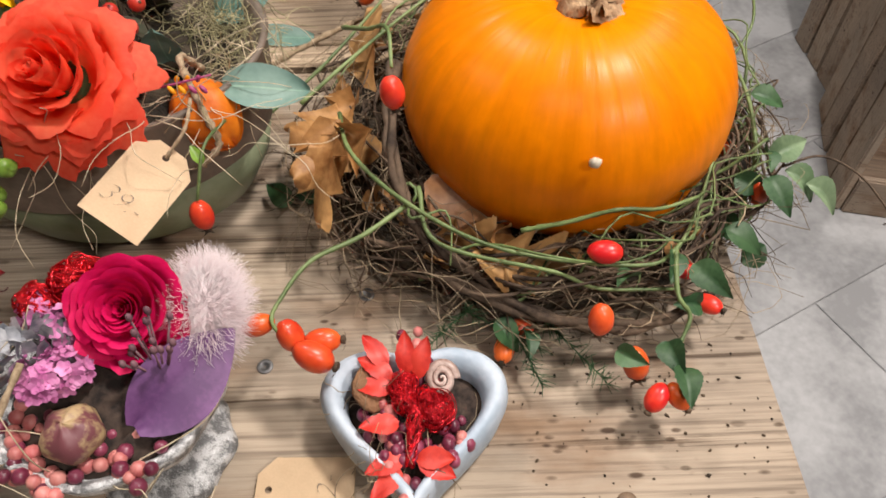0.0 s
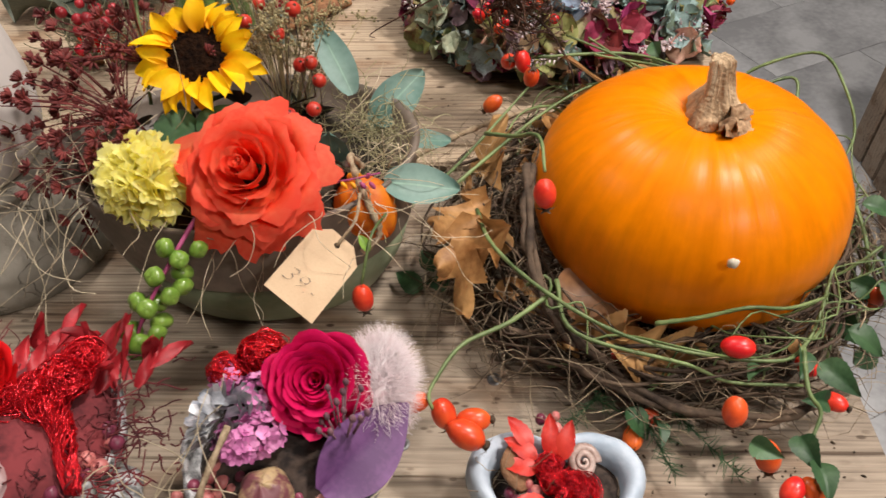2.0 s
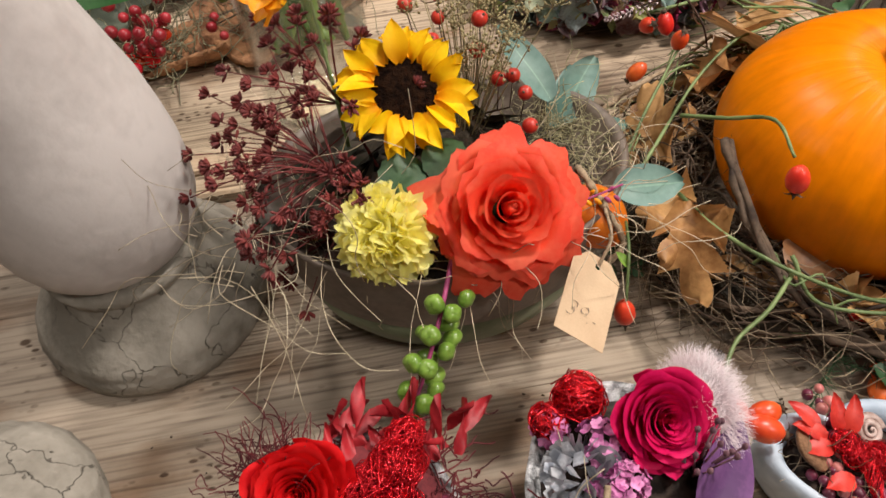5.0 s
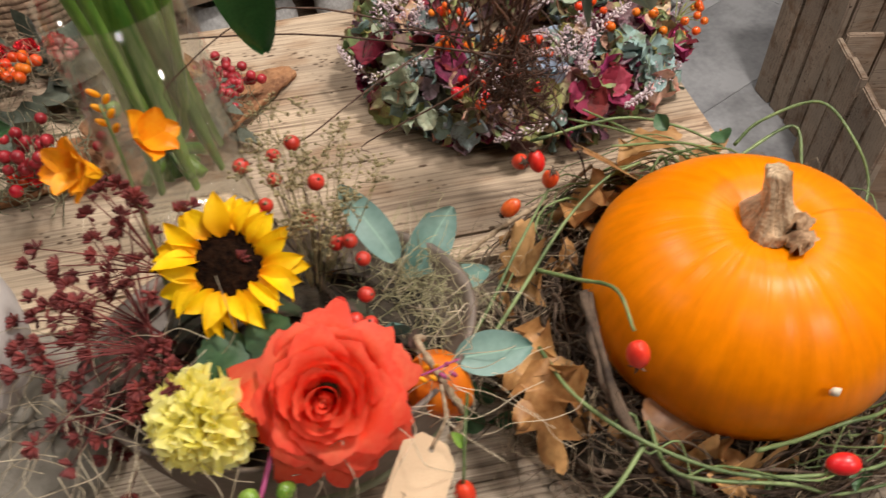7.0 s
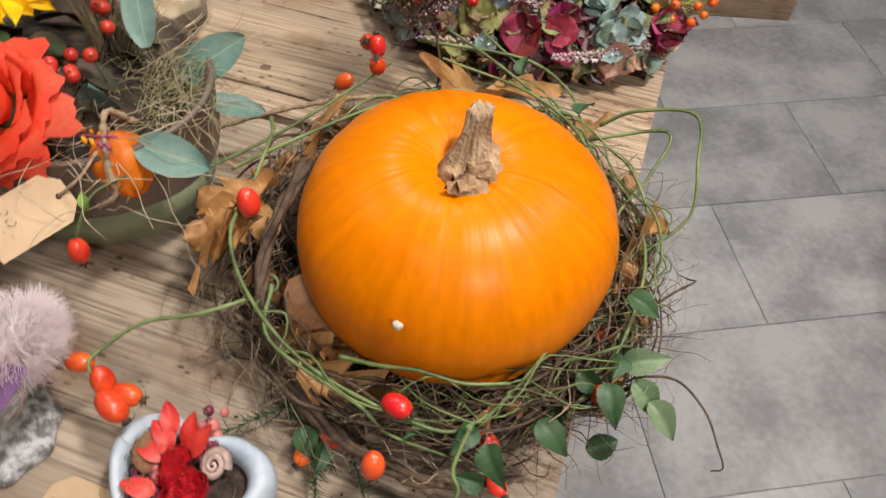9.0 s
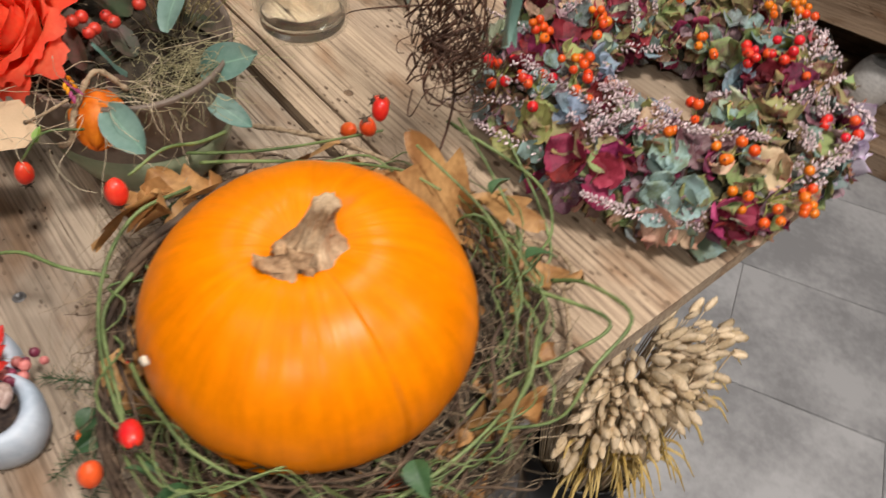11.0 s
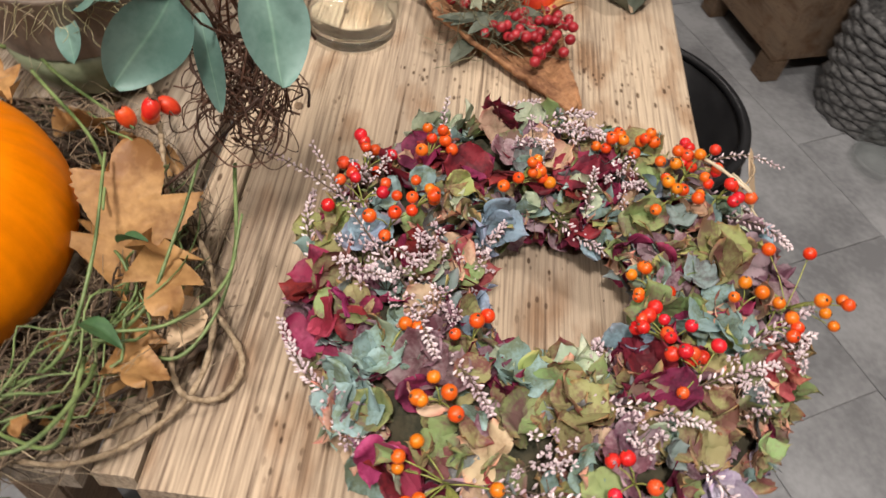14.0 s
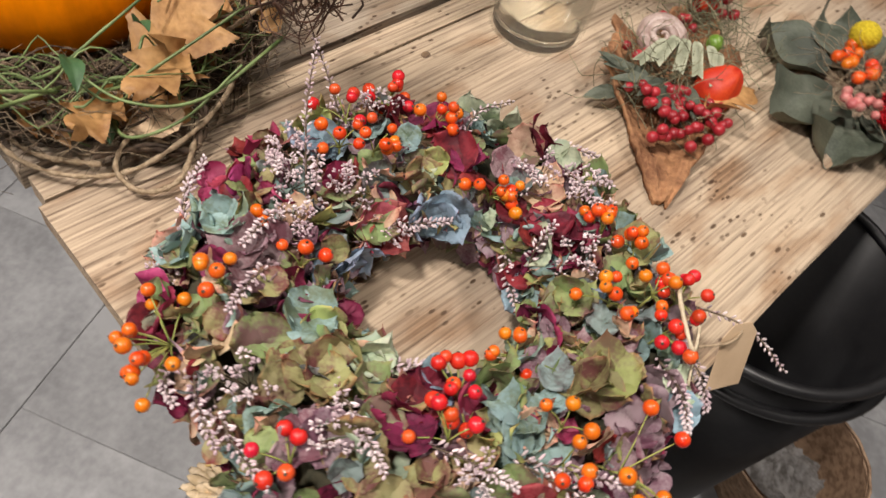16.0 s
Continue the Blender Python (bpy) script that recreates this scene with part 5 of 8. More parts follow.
# dark filler leaves and hay
fill = Geo()
for k in range(46):
    a, r = rnd.uniform(0, 6.28), rnd.uniform(0.03, 0.13)
    p = Vector((r * math.cos(a), 0.63 * r * math.sin(a), 0.142 + rnd.uniform(0, 0.025)))
    fill.put(plain_leaf(rnd.uniform(0.03, 0.05), rnd.uniform(0.008, 0.015)), aim(p, (math.cos(a) * 0.6 + rnd.gauss(0, 0.4), math.sin(a) * 0.6 + rnd.gauss(0, 0.4), 0.8), rnd.uniform(0, 6)))
tagged(part("filler_leaf", fill, paint("dark_filler", (0.03, 0.045, 0.02), (0.11, 0.06, 0.05), rough=0.6, vary=0.4, island=True, bump=0), bowl, "dark green and wine filler leaves"), kind="stuff")
def wild_fibres(geo, count, centre, spread, length, thick, droop=0.3):
    for k in range(count):
        p = Vector((centre[0] + rnd.gauss(0, spread[0]), centre[1] + rnd.gauss(0, spread[1]), centre[2] + rnd.gauss(0, spread[2])))
        d = Vector((rnd.gauss(0, 1), rnd.gauss(0, 1), rnd.gauss(0.1, 0.5))).normalized()
        pts, n = [p], rnd.randint(4, 7)
        for q in range(n):
            d = (d + Vector((rnd.gauss(0, 0.4), rnd.gauss(0, 0.4), rnd.gauss(-droop * 0.5, 0.3)))).normalized()
            p = p + d * length / n
            p = Vector((p.x, p.y, max(p.z, 0.003)))
            pts.append(p)
        tube(smooth_line(pts, 3), thick, thick * 0.7, 3, geo)
sis = Geo()
wild_fibres(sis, 64, (-0.11, -0.04, 0.160), (0.03, 0.025, 0.008), 0.13, 0.0004)
wild_fibres(sis, 40, (0.05, -0.085, 0.158), (0.06, 0.012, 0.01), 0.09, 0.0004)
wild_fibres(sis, 32, (0.135, -0.04, 0.155), (0.02, 0.03, 0.01), 0.09, 0.0004)
tagged(part("sisal", sis, SISAL, bowl, "loose pale sisal fibres over the rim"), kind="stuff")
hy = Geo()
wild_fibres(hy, 260, (0.115, 0.030, 0.150), (0.026, 0.028, 0.006), 0.05, 0.0004)
tagged(part("hay", hy, paint("green_hay", (0.20, 0.19, 0.09), (0.46, 0.41, 0.24), rough=0.7, scale=60, vary=0.3, island=True, bump=0), bowl, "tuft of dry hay"), kind="stuff")

# ---- stone finial ----
STONE_SMOOTH = paint("pale_clay", (0.50, 0.455, 0.43), (0.66, 0.61, 0.58), rough=0.75, scale=8, fine=90, bump=0.35, depth=0.003)
STONE = cracks(paint("grey_stone", (0.20, 0.18, 0.145), (0.33, 0.30, 0.25), rough=0.85, scale=14, fine=120, bump=0.6, depth=0.006), 11)
finial = thing("stone_finial", -0.789, 0.163, TOP, "egg-shaped pale clay finial on a cracked grey stone base", "finial")
def pitted(a, k, r, z):
    n = noise.noise((math.cos(a) * 3 * r / 0.1, math.sin(a) * 3 * r / 0.1, z * 22))
    return (r * (1 + 0.012 * n), z + 0.0015 * n)
def chipped(a, k, r, z):
    n = noise.noise((math.cos(a) * 5 * r / 0.1, math.sin(a) * 5 * r / 0.1, z * 40))
    m = noise.noise((math.cos(a) * 14, math.sin(a) * 14, z * 60))
    return (r * (1 + 0.016 * n + 0.008 * m - (0.03 * max(0.0, n - 0.25) if z < 0.035 else 0.0)), z + (0.002 * n if z > 0.001 else 0.0))
part("base", lathe([(0.098, 0.0), (0.105, 0.004), (0.1075, 0.016), (0.1065, 0.027), (0.104, 0.030), (0.1045, 0.033), (0.100, 0.040), (0.090, 0.050), (0.079, 0.061), (0.071, 0.073), (0.0665, 0.083), (0.066, 0.087), (0.070, 0.090), (0.071, 0.096), (0.067, 0.101), (0.03, 0.103)], 96, chipped), STONE, finial, "cracked grey stone base")
part("body", lathe([(0.02, 0.1035), (0.060, 0.104), (0.067, 0.109), (0.074, 0.120), (0.080, 0.138), (0.0835, 0.162), (0.084, 0.185), (0.082, 0.212), (0.077, 0.243), (0.069, 0.277), (0.060, 0.31), (0.051, 0.342), (0.043, 0.372), (0.037, 0.40), (0.025, 0.415)], 96, pitted), STONE_SMOOTH, finial, "smooth pale egg-shaped body")
stone2 = thing("stone_ball", -0.868, -0.055, TOP, "rough grey stone garden ball", "stone")
part("body", ball(0.075, 0.075, 0.058, 64, 36, lambda a, b: 1 + 0.06 * noise.noise((math.cos(a) * 2, math.sin(a) * 2, b * 2)) + 0.03 * noise.noise((math.cos(a) * 7, math.sin(a) * 7, b * 7)) - 0.10 * max(0.0, noise.noise((math.cos(a) * 3 + 5, math.sin(a) * 3, b * 3)) - 0.2), m=Matrix.Translation((0, 0, 0.056))), STONE, stone2)

# ---- heart pot ----
BLUE_CLAY = paint("pale_blue_clay", (0.36, 0.44, 0.53), (0.53, 0.60, 0.68), rough=0.6, scale=18, fine=120, bump=0.3, depth=0.003)
DARK_FILL = paint("dark_filling", (0.012, 0.008, 0.007), (0.06, 0.04, 0.03), rough=0.95, scale=120, bump=0.8)
FOIL = paint("red_wire", (0.55, 0.006, 0.014), (0.85, 0.03, 0.045), rough=0.25, scale=80, metal=0.75, vary=0.25, island=True, bump=0)
RED_LEAF = paint("red_leaf", (0.50, 0.022, 0.018), (0.72, 0.06, 0.04), rough=0.45, scale=40, vary=0.12, thin=0.2)
PLUM = paint("plum_berry", (0.10, 0.012, 0.030), (0.24, 0.05, 0.09), rough=0.35, scale=60, vary=0.25, bump=0.1)
PINKB = paint("pink_pepper", (0.42, 0.10, 0.10), (0.62, 0.25, 0.22), rough=0.45, scale=60, vary=0.2, bump=0.1)
SHELL = paint("shell", (0.30, 0.20, 0.17), (0.58, 0.46, 0.41), rough=0.4, scale=60, bump=0.3)
BARKB = paint("brown_bark", (0.12, 0.055, 0.025), (0.27, 0.14, 0.07), rough=0.85, scale=30, bump=0.7, depth=0.004)
HX, HY = -0.258, -0.131
heart = thing("heart_pot", HX, HY, TOP, "pale blue heart-shaped clay pot filled with red dried decoration", "pot")
heart.matrix_basis = heart.matrix_basis @ Matrix.Diagonal((0.77, 0.86, 0.95, 1))
def heart_r(a, s):
    x = 16 * math.sin(a) ** 3
    y = 12.6 * math.cos(a) - 4.0 * math.cos(2 * a) - 1.2 * math.cos(3 * a) - 0.3 * math.cos(4 * a) - 0.6
    return (x * s, (y + 2.5) * s * 1.03)
def heart_wall():
    g, seg = Geo(), 96
    rings = [(0.0036, 0.0), (0.0044, 0.004), (0.0049, 0.018), (0.0051, 0.034), (0.00505, 0.046), (0.0048, 0.0535), (0.0044, 0.056), (0.0040, 0.0535), (0.0037, 0.046), (0.0035, 0.02)]
    vs = []
    for s, z in rings:
        for q in range(seg):
            x, y = heart_r(2 * math.pi * q / seg, s)
            n = noise.noise((x * 40, y * 40, z * 40)) * 0.0012
            vs.append((x + n, y + n, z + n * 0.5 if z > 0 else 0))
    fs = [(k * seg + q, (k + 1) * seg + q, (k + 1) * seg + (q + 1) % seg, k * seg + (q + 1) % seg) for k in range(len(rings) - 1) for q in range(seg)]
    fs.append(tuple(range(seg)))
    return g.add(vs, fs)
part("body", heart_wall(), BLUE_CLAY, heart)
fg = Geo()
fg.add([(*heart_r(2 * math.pi * q / 60, 0.0037), 0.036) for q in range(60)] + [(0, 0, 0.043)], [(q, 60, (q + 1) % 60) for q in range(60)])
part("filling", fg, DARK_FILL, heart, "dark moss filling")
def wire_ball(geo, c, r, n, seed, thick=0.0006, flat=0.8):
    rr = random.Random(seed)
    for k in range(n):
        pts = []
        ax = Vector((rr.gauss(0, 1), rr.gauss(0, 1), rr.gauss(0, 1))).normalized()
        u = ax.orthogonal().normalized()
        w = ax.cross(u)
        rad = r * rr.uniform(0.55, 1.0)
        a0 = rr.uniform(0, 6)
        for q in range(9):
            a = a0 + q * 0.7
            p = (u * math.cos(a) + w * math.sin(a)) * rad * (1 + 0.15 * rr.uniform(-1, 1)) + ax * rr.uniform(-0.2, 0.2) * r
            pts.append(Vector(c) + Vector((p.x, p.y, p.z * flat)))
        tube(smooth_line(pts, 2), thick, None, 3, geo)
def wire_tail(geo, p, e, r, n, seed):
    """Wires drawn together into a twisted tail."""
    rr = random.Random(seed)
    p, e = Vector(p), Vector(e)
    for k in range(n):
        a, b = rr.uniform(0, 6.28), rr.uniform(2, 6)
        line = []
        for q in range(9):
            t = q / 8
            w = r * (1.0 - 0.55 * t) * rr.uniform(0.6, 1.1)
            line.append(p.lerp(e, t) + Vector((w * math.cos(a + b * t), 0.3 * w * math.sin(2 * a), w * math.sin(a + b * t) * 0.7)))
        tube(smooth_line(line, 2), 0.00045, None, 3, geo)
wg = Geo()
wire_ball(wg, (-0.008, 0.022, 0.063), 0.013, 34, 1, 0.0005, 0.7)
wire_ball(wg, (-0.006, 0.010, 0.062), 0.012, 26, 3, 0.0005, 0.7)
wire_ball(wg, (0.019, 0.004, 0.060), 0.017, 44, 2, 0.0005, 0.7)
wire_ball(wg, (0.012, 0.010, 0.062), 0.012, 24, 4, 0.0005, 0.7)
wire_tail(wg, (0.004, 0.004, 0.062), (-0.003, -0.036, 0.055), 0.008, 26, 5)
tagged(part("red_wire", wg, FOIL, heart, "tangled shiny red wire"), kind="stuff")
rl = plain_leaf(0.032, 0.0085, 0.2, 0.001).mesh("red_leaf", RED_LEAF)
for p, a, tilt in (((-0.018, 0.032, 0.06), 1.15, 0.3), ((-0.022, 0.040, 0.062), 0.75, 0.35), ((-0.018, 0.022, 0.06), 1.55, 0.25), ((-0.006, 0.034, 0.06), 0.0, 0.8), ((-0.008, -0.03, 0.054), 1.9, 0.15), ((-0.010, -0.038, 0.053), 2.3, 0.1), ((0.004, -0.032, 0.054), -2.0, 0.15), ((-0.012, -0.005, 0.057), 1.7, 0.3), ((0.002, -0.03, 0.054), -1.7, 0.3), ((0.003, 0.03, 0.06), -0.4, 0.7)):
    part("red_leaf", rl, RED_LEAF, heart, m=Matrix.Translation(p) @ Matrix.Rotation(a, 4, "Z") @ Matrix.Rotation(tilt, 4, "X"))
def scatter_berries(parent, mats, spots, radius, count, z, seed, spread):
    rr = random.Random(seed)
    meshes = [ball(radius, radius, radius, 10, 7).mesh("berry", m) for m in mats]
    for k in range(count):
        cx, cy = spots[k % len(spots)]
        q = rr.randrange(len(mats))
        part("berry", meshes[q], mats[q], parent, m=aim((cx + rr.gauss(0, spread), cy + rr.gauss(0, spread), z + rr.uniform(-0.002, 0.004)), (rr.gauss(0, 1), rr.gauss(0, 1), 1), 0, rr.uniform(0.8, 1.15)))
scatter_berries(heart, [PLUM, PLUM, PINKB], [(-0.026, 0.004), (-0.02, -0.01), (0.022, -0.022), (0.03, -0.015), (-0.016, -0.022), (0.008, 0.045), (-0.004, 0.048), (0.004, -0.052)], 0.0052, 70, 0.050, 5, 0.010)
turns = []
for k in range(110):
    t = k / 109
    a, r = t * 15, 0.015 * (1 - t) ** 0.8
    turns.append((r * math.cos(a), r * math.sin(a), 0.007 * t))
sh = tube(turns, 0.0060, 0.0010, 9)
snail = sh.mesh("snail_shell", SHELL)
part("snail_shell", snail, SHELL, heart, "pale pink snail shell", m=Matrix.Translation((0.024, 0.032, 0.054)) @ Matrix.Rotation(0.4, 4, "X") @ Matrix.Scale(0.8, 4))
part("bark_chip", ball(0.017, 0.020, 0.006, 14, 8, lambda a, b: 1 + 0.2 * noise.noise((a, b, 2))), BARKB, heart, "brown bark chip", m=Matrix.Translation((-0.036, 0.025, 0.056)) @ Matrix.Rotation(0.5, 4, "Y"))
hw = Geo()
wild_fibres(hw, 60, (-0.02, -0.005, 0.048), (0.02, 0.025, 0.004), 0.04, 0.0004, 0.1)
tagged(part("straw", hw, STRAW, heart, "thin straw between the berries"), kind="stuff")

# ---- silver cups with dried flowers ----
SILVER = paint("worn_silver_plaster", (0.20, 0.205, 0.21), (0.66, 0.67, 0.68), rough=0.5, scale=120, fine=900, bump=0.6, metal=0.35, ramp=(0.42, 0.6), depth=0.003)
PINKROSE = paint("crimson_petal", (0.52, 0.002, 0.065), (0.68, 0.006, 0.11), rough=0.6, spec=0.2, scale=40, vary=0.1, island=True, thin=0.2)
REDROSE = paint("scarlet_petal", (0.66, 0.005, 0.010), (0.82, 0.016, 0.018), rough=0.6, spec=0.2, scale=40, vary=0.1, island=True, thin=0.2)
FUR = paint("pale_pink_fur", (0.93, 0.80, 0.82), (0.99, 0.94, 0.95), rough=0.8, thin=0.3, scale=30, island=True, vary=0.08, bump=0)
VIOLET = paint("violet_leaf", (0.10, 0.036, 0.125), (0.19, 0.075, 0.215), rough=0.55, scale=25, bump=0.2)
STATICE = paint("statice_pink", (0.42, 0.10, 0.28), (0.66, 0.26, 0.48), rough=0.6, scale=80, island=True, vary=0.2, bump=0)
SILVERBUD = paint("silvered_cone", (0.22, 0.24, 0.28), (0.66, 0.67, 0.70), rough=0.4, scale=90, metal=0.4, island=True, vary=0.25, bump=0.3)
LICHEN = paint("dark_red_moss", (0.07, 0.010, 0.014), (0.20, 0.030, 0.035), rough=0.9, island=True, vary=0.3, bump=0)
def cup(x, y, turn, label):
    c = thing("footed_cup", x, y, TOP, label, "cup", group="footed flower cups", turn=turn)
    part("foot", lathe([(0.044, 0), (0.046, 0.004), (0.043, 0.010), (0.030, 0.018), (0.016, 0.028), (0.013, 0.044), (0.018, 0.052)], 60, lambda a, k, r, z: (r * (1 + 0.045 * math.cos(8 * a) * (k < 4)), z)), SILVER, c, "scalloped silver foot")
    part("bowl", lathe([(0.018, 0.0525), (0.036, 0.060), (0.053, 0.076), (0.064, 0.098), (0.067, 0.112), (0.063, 0.112), (0.055, 0.10), (0.01, 0.095)], 60, lambda a, k, r, z: (r * (1 + 0.02 * math.cos(8 * a)), z), cap=False), SILVER, c, "silvered fluted bowl")
    return c
def blossoms(c, mat, at, r, n, seed, size=0.0045):
    rr = random.Random(seed)
    g = Geo()
    for k in range(n):
        d = Vector((rr.gauss(0, 1), rr.gauss(0, 1), abs(rr.gauss(0.4, 0.8)))).normalized()
        p = Vector(at) + d * r * rr.uniform(0.75, 1.05)
        for q in range(5):
            a = q * 1.2566
            m = aim(p, d, a)
            sheet(lambda u, v: (u * size * 0.5 * math.sin(math.pi * (0.15 + 0.75 * v)), size * v, size * 0.35 * v * v), 2, 3, g, 0, m)
    return g
c1 = cup(-0.430, -0.125, 0, "silver footed cup with a crimson rose and dried pink flowers")
L1 = (-0.430, -0.125, TOP)
m20 = Matrix.Identity(4)
def c1p(x, y, z):
    v = m20 @ Vector((x + 0.430, y + 0.125, z - TOP))
    return (v.x, v.y, v.z)
part("filling", ball(0.060, 0.060, 0.028, 24, 10, m=Matrix.Translation((0, 0, 0.095))), DARK_FILL, c1, "dark filling")
def cup_rose(c, p, n, r, mat, label, seed):
    head = part("flower_head", ball(r * 0.3, r * 0.3, r * 0.3, 10, 6), mat, c, label, m=aim(p, n) @ Matrix.Translation((0, 0, -0.3 * r)))
    for g in rose_petals(r, 40, 1.2, seed):
        part("petal", g, mat, head)
cup_rose(c1, c1p(-0.411, -0.104, 0.897), m20 @ Vector((0.1, -0.5, 0.8)), 0.030, PINKROSE, "preserved crimson rose head", 8)
fur = Geo()
fr = random.Random(5)
for k in range(5200):
    d = Vector((fr.gauss(0.2, 1), fr.gauss(0.2, 1), fr.gauss(0.1, 0.9))).normalized()
    b = Vector(c1p(-0.376, -0.092, 0.876)) + Vector((d.x * 0.011, d.y * 0.022, d.z * 0.019))
    w = Vector((fr.gauss(0, 0.3), fr.gauss(0, 0.3), fr.gauss(0, 0.3)))
    s = fr.uniform(0.008, 0.022)
    tube([b, b + d * s * 0.5 + w * 0.004, b + (d + w).normalized() * s], 0.00026, 0.00006, 3, fur)
ball(0.014, 0.027, 0.023, 14, 9, None, fur, 0, Matrix.Translation(c1p(-0.376, -0.092, 0.876)))
tagged(part("fur_tuft", fur, FUR, c1, "pale pink fur tuft"), kind="stuff")
vl = sheet(lambda u, v: (u * 0.0225 * math.sin(math.pi * min(1, 0.03 + 0.96 * v) ** 0.85) ** 0.85, 0.072 * v, 0.008 * abs(u) * (1 - v) + 0.003 * math.sin(4 * v) - 0.006 * v * v), 10, 18)
put_leaf("violet_leaf", vl, VIOLET, (-0.407, -0.170, 0.862), (-0.394, -0.118, 0.912), (0.25, -0.7, 0.6), c1, "matt violet dyed leaf", origin=L1)
part("grey_leaf", plain_leaf(0.055, 0.019), paint("grey_leaf", (0.12, 0.09, 0.09), (0.24, 0.2, 0.19), rough=0.6), c1, "folded grey mauve leaf")
last = c1.children[-1]
last.matrix_basis = aim(c1p(-0.405, -0.160, 0.868), (0.3, -0.6, 0.7), -1.2)
for (x, y, z), r, n, s in (((-0.447, -0.108, 0.882), 0.016, 60, 1), ((-0.452, -0.14, 0.885), 0.015, 55, 2), ((-0.44, -0.135, 0.885), 0.013, 45, 3), ((-0.475, -0.088, 0.875), 0.012, 35, 4)):
    part("statice_head", blossoms(c1, STATICE, c1p(x, y, z), r, n, s), STATICE, c1, "cluster of tiny pink blossoms")["kind"] = "stuff"
cone = Geo()
for k in range(70):
    t = k / 69
    a, th = k * 2.39996, 1.7 * math.sqrt(t)
    d = Vector((math.sin(th) * math.cos(a), math.sin(th) * math.sin(a), math.cos(th)))
    sheet(lambda u, v: (u * 0.005 * (1 - 0.5 * v), 0.003 * v, 0.010 * v), 3, 3, cone, 0, aim(d * 0.016, d + Vector((0, 0, 0.25)), a))
part("silvered_cone", cone, SILVERBUD, c1, "silver painted scaly cone", m=Matrix.Translation(c1p(-0.463, -0.125, 0.882)))["kind"] = "stuff"
part("striped_pod", ball(0.016, 0.016, 0.014, 24, 10, lambda a, b: 1 + 0.06 * math.cos(5 * a)), paint("pod", (0.16, 0.05, 0.06), (0.42, 0.30, 0.16), rough=0.5, scale=70, ramp=(0.45, 0.6)), c1, "round purple pod with pale stripes", m=Matrix.Translation(c1p(-0.435, -0.165, 0.872)))
w1 = Geo()
wire_ball(w1, c1p(-0.452, -0.075, 0.884), 0.018, 80, 7)
wire_ball(w1, c1p(-0.475, -0.085, 0.88), 0.013, 50, 8)
tagged(part("red_wire", w1, FOIL, c1, "tangled shiny red wire"), kind="stuff")
scatter_berries(c1, [PINKB, PINKB, PLUM], [c1p(-0.45, -0.175, 0.86)[:2], c1p(-0.425, -0.18, 0.86)[:2], c1p(-0.475, -0.165, 0.86)[:2], c1p(-0.41, -0.178, 0.86)[:2]], 0.0044, 60, 0.110, 9, 0.014)
budg = Geo()
for k in range(14):
    e = Vector(c1p(-0.388, -0.128, 0.905)) + Vector((fr.gauss(0, 0.008), fr.gauss(0, 0.008), fr.uniform(-0.012, 0.018)))
    tube([Vector(c1p(-0.395, -0.132, 0.865)), e], 0.0007, None, 4, budg)
    ball(0.002, 0.002, 0.0032, 6, 4, None, budg, 0, Matrix.Translation(e))
part("bud_twig", budg, paint("mauve_bud", (0.10, 0.04, 0.06), (0.2, 0.1, 0.12), rough=0.7), c1, "small mauve bud twig")["kind"] = "stuff"
bnd = Geo()
wild_fibres(bnd, 26, c1p(-0.44, -0.185, 0.855), (0.04, 0.012, 0.004), 0.10, 0.0005, 0.1)
tagged(part("sisal", bnd, SISAL, c1, "loose pale fibres round the rim"), kind="stuff")
part("cord", tube(smooth_line([c1p(-0.455, -0.14, 0.905), c1p(-0.468, -0.175, 0.885), c1p(-0.475, -0.20, 0.84), c1p(-0.47, -0.205, 0.80)], 6), 0.002, None, 6, bumps=0.25), TWINE, c1, "knotted jute cord")

GREY_SAGE = paint("sage_grey_leaf", (0.13, 0.16, 0.11), (0.26, 0.29, 0.20), rough=0.7, scale=40, vary=0.1)
CRIMSON = paint("crimson_leaf", (0.24, 0.008, 0.014), (0.48, 0.028, 0.038), rough=0.5, scale=40, vary=0.15, thin=0.15)
crimson_leaf = plain_leaf(0.036, 0.0048, 0.5, 0.003).mesh("red_leaf", CRIMSON)
c2 = cup(-0.605, -0.125, 0, "silver footed cup with a scarlet rose and red wire")
mm = Matrix.Identity(4)
def c2p(x, y, z):
    v = mm @ Vector((x + 0.605, y + 0.125, z - TOP))
    return (v.x, v.y, v.z)
part("filling", ball(0.060, 0.060, 0.028, 24, 10, m=Matrix.Translation((0, 0, 0.108))), LICHEN, c2, "dark red pile filling")
cup_rose(c2, c2p(-0.632, -0.105, 0.893), mm @ Vector((0.0, -0.5, 0.8)), 0.031, REDROSE, "preserved scarlet rose head", 12)
w2 = Geo()
for wx, wy, wz, wrad, wn, seed in ((-0.602, -0.112, 0.886, 0.015, 110, 11), (-0.590, -0.108, 0.888, 0.016, 110, 15), (-0.572, -0.100, 0.892, 0.018, 150, 12), (-0.566, -0.085, 0.895, 0.014, 90, 16), (-0.578, -0.118, 0.888, 0.014, 90, 13)):
    wire_ball(w2, c2p(wx, wy, wz), wrad, wn // 2, seed, 0.0005, 0.7)
wire_tail(w2, c2p(-0.572, -0.115, 0.892), c2p(-0.548, -0.165, 0.872), 0.011, 44, 14)
tagged(part("red_wire", w2, FOIL, c2, "tangled shiny red wire"), kind="stuff")
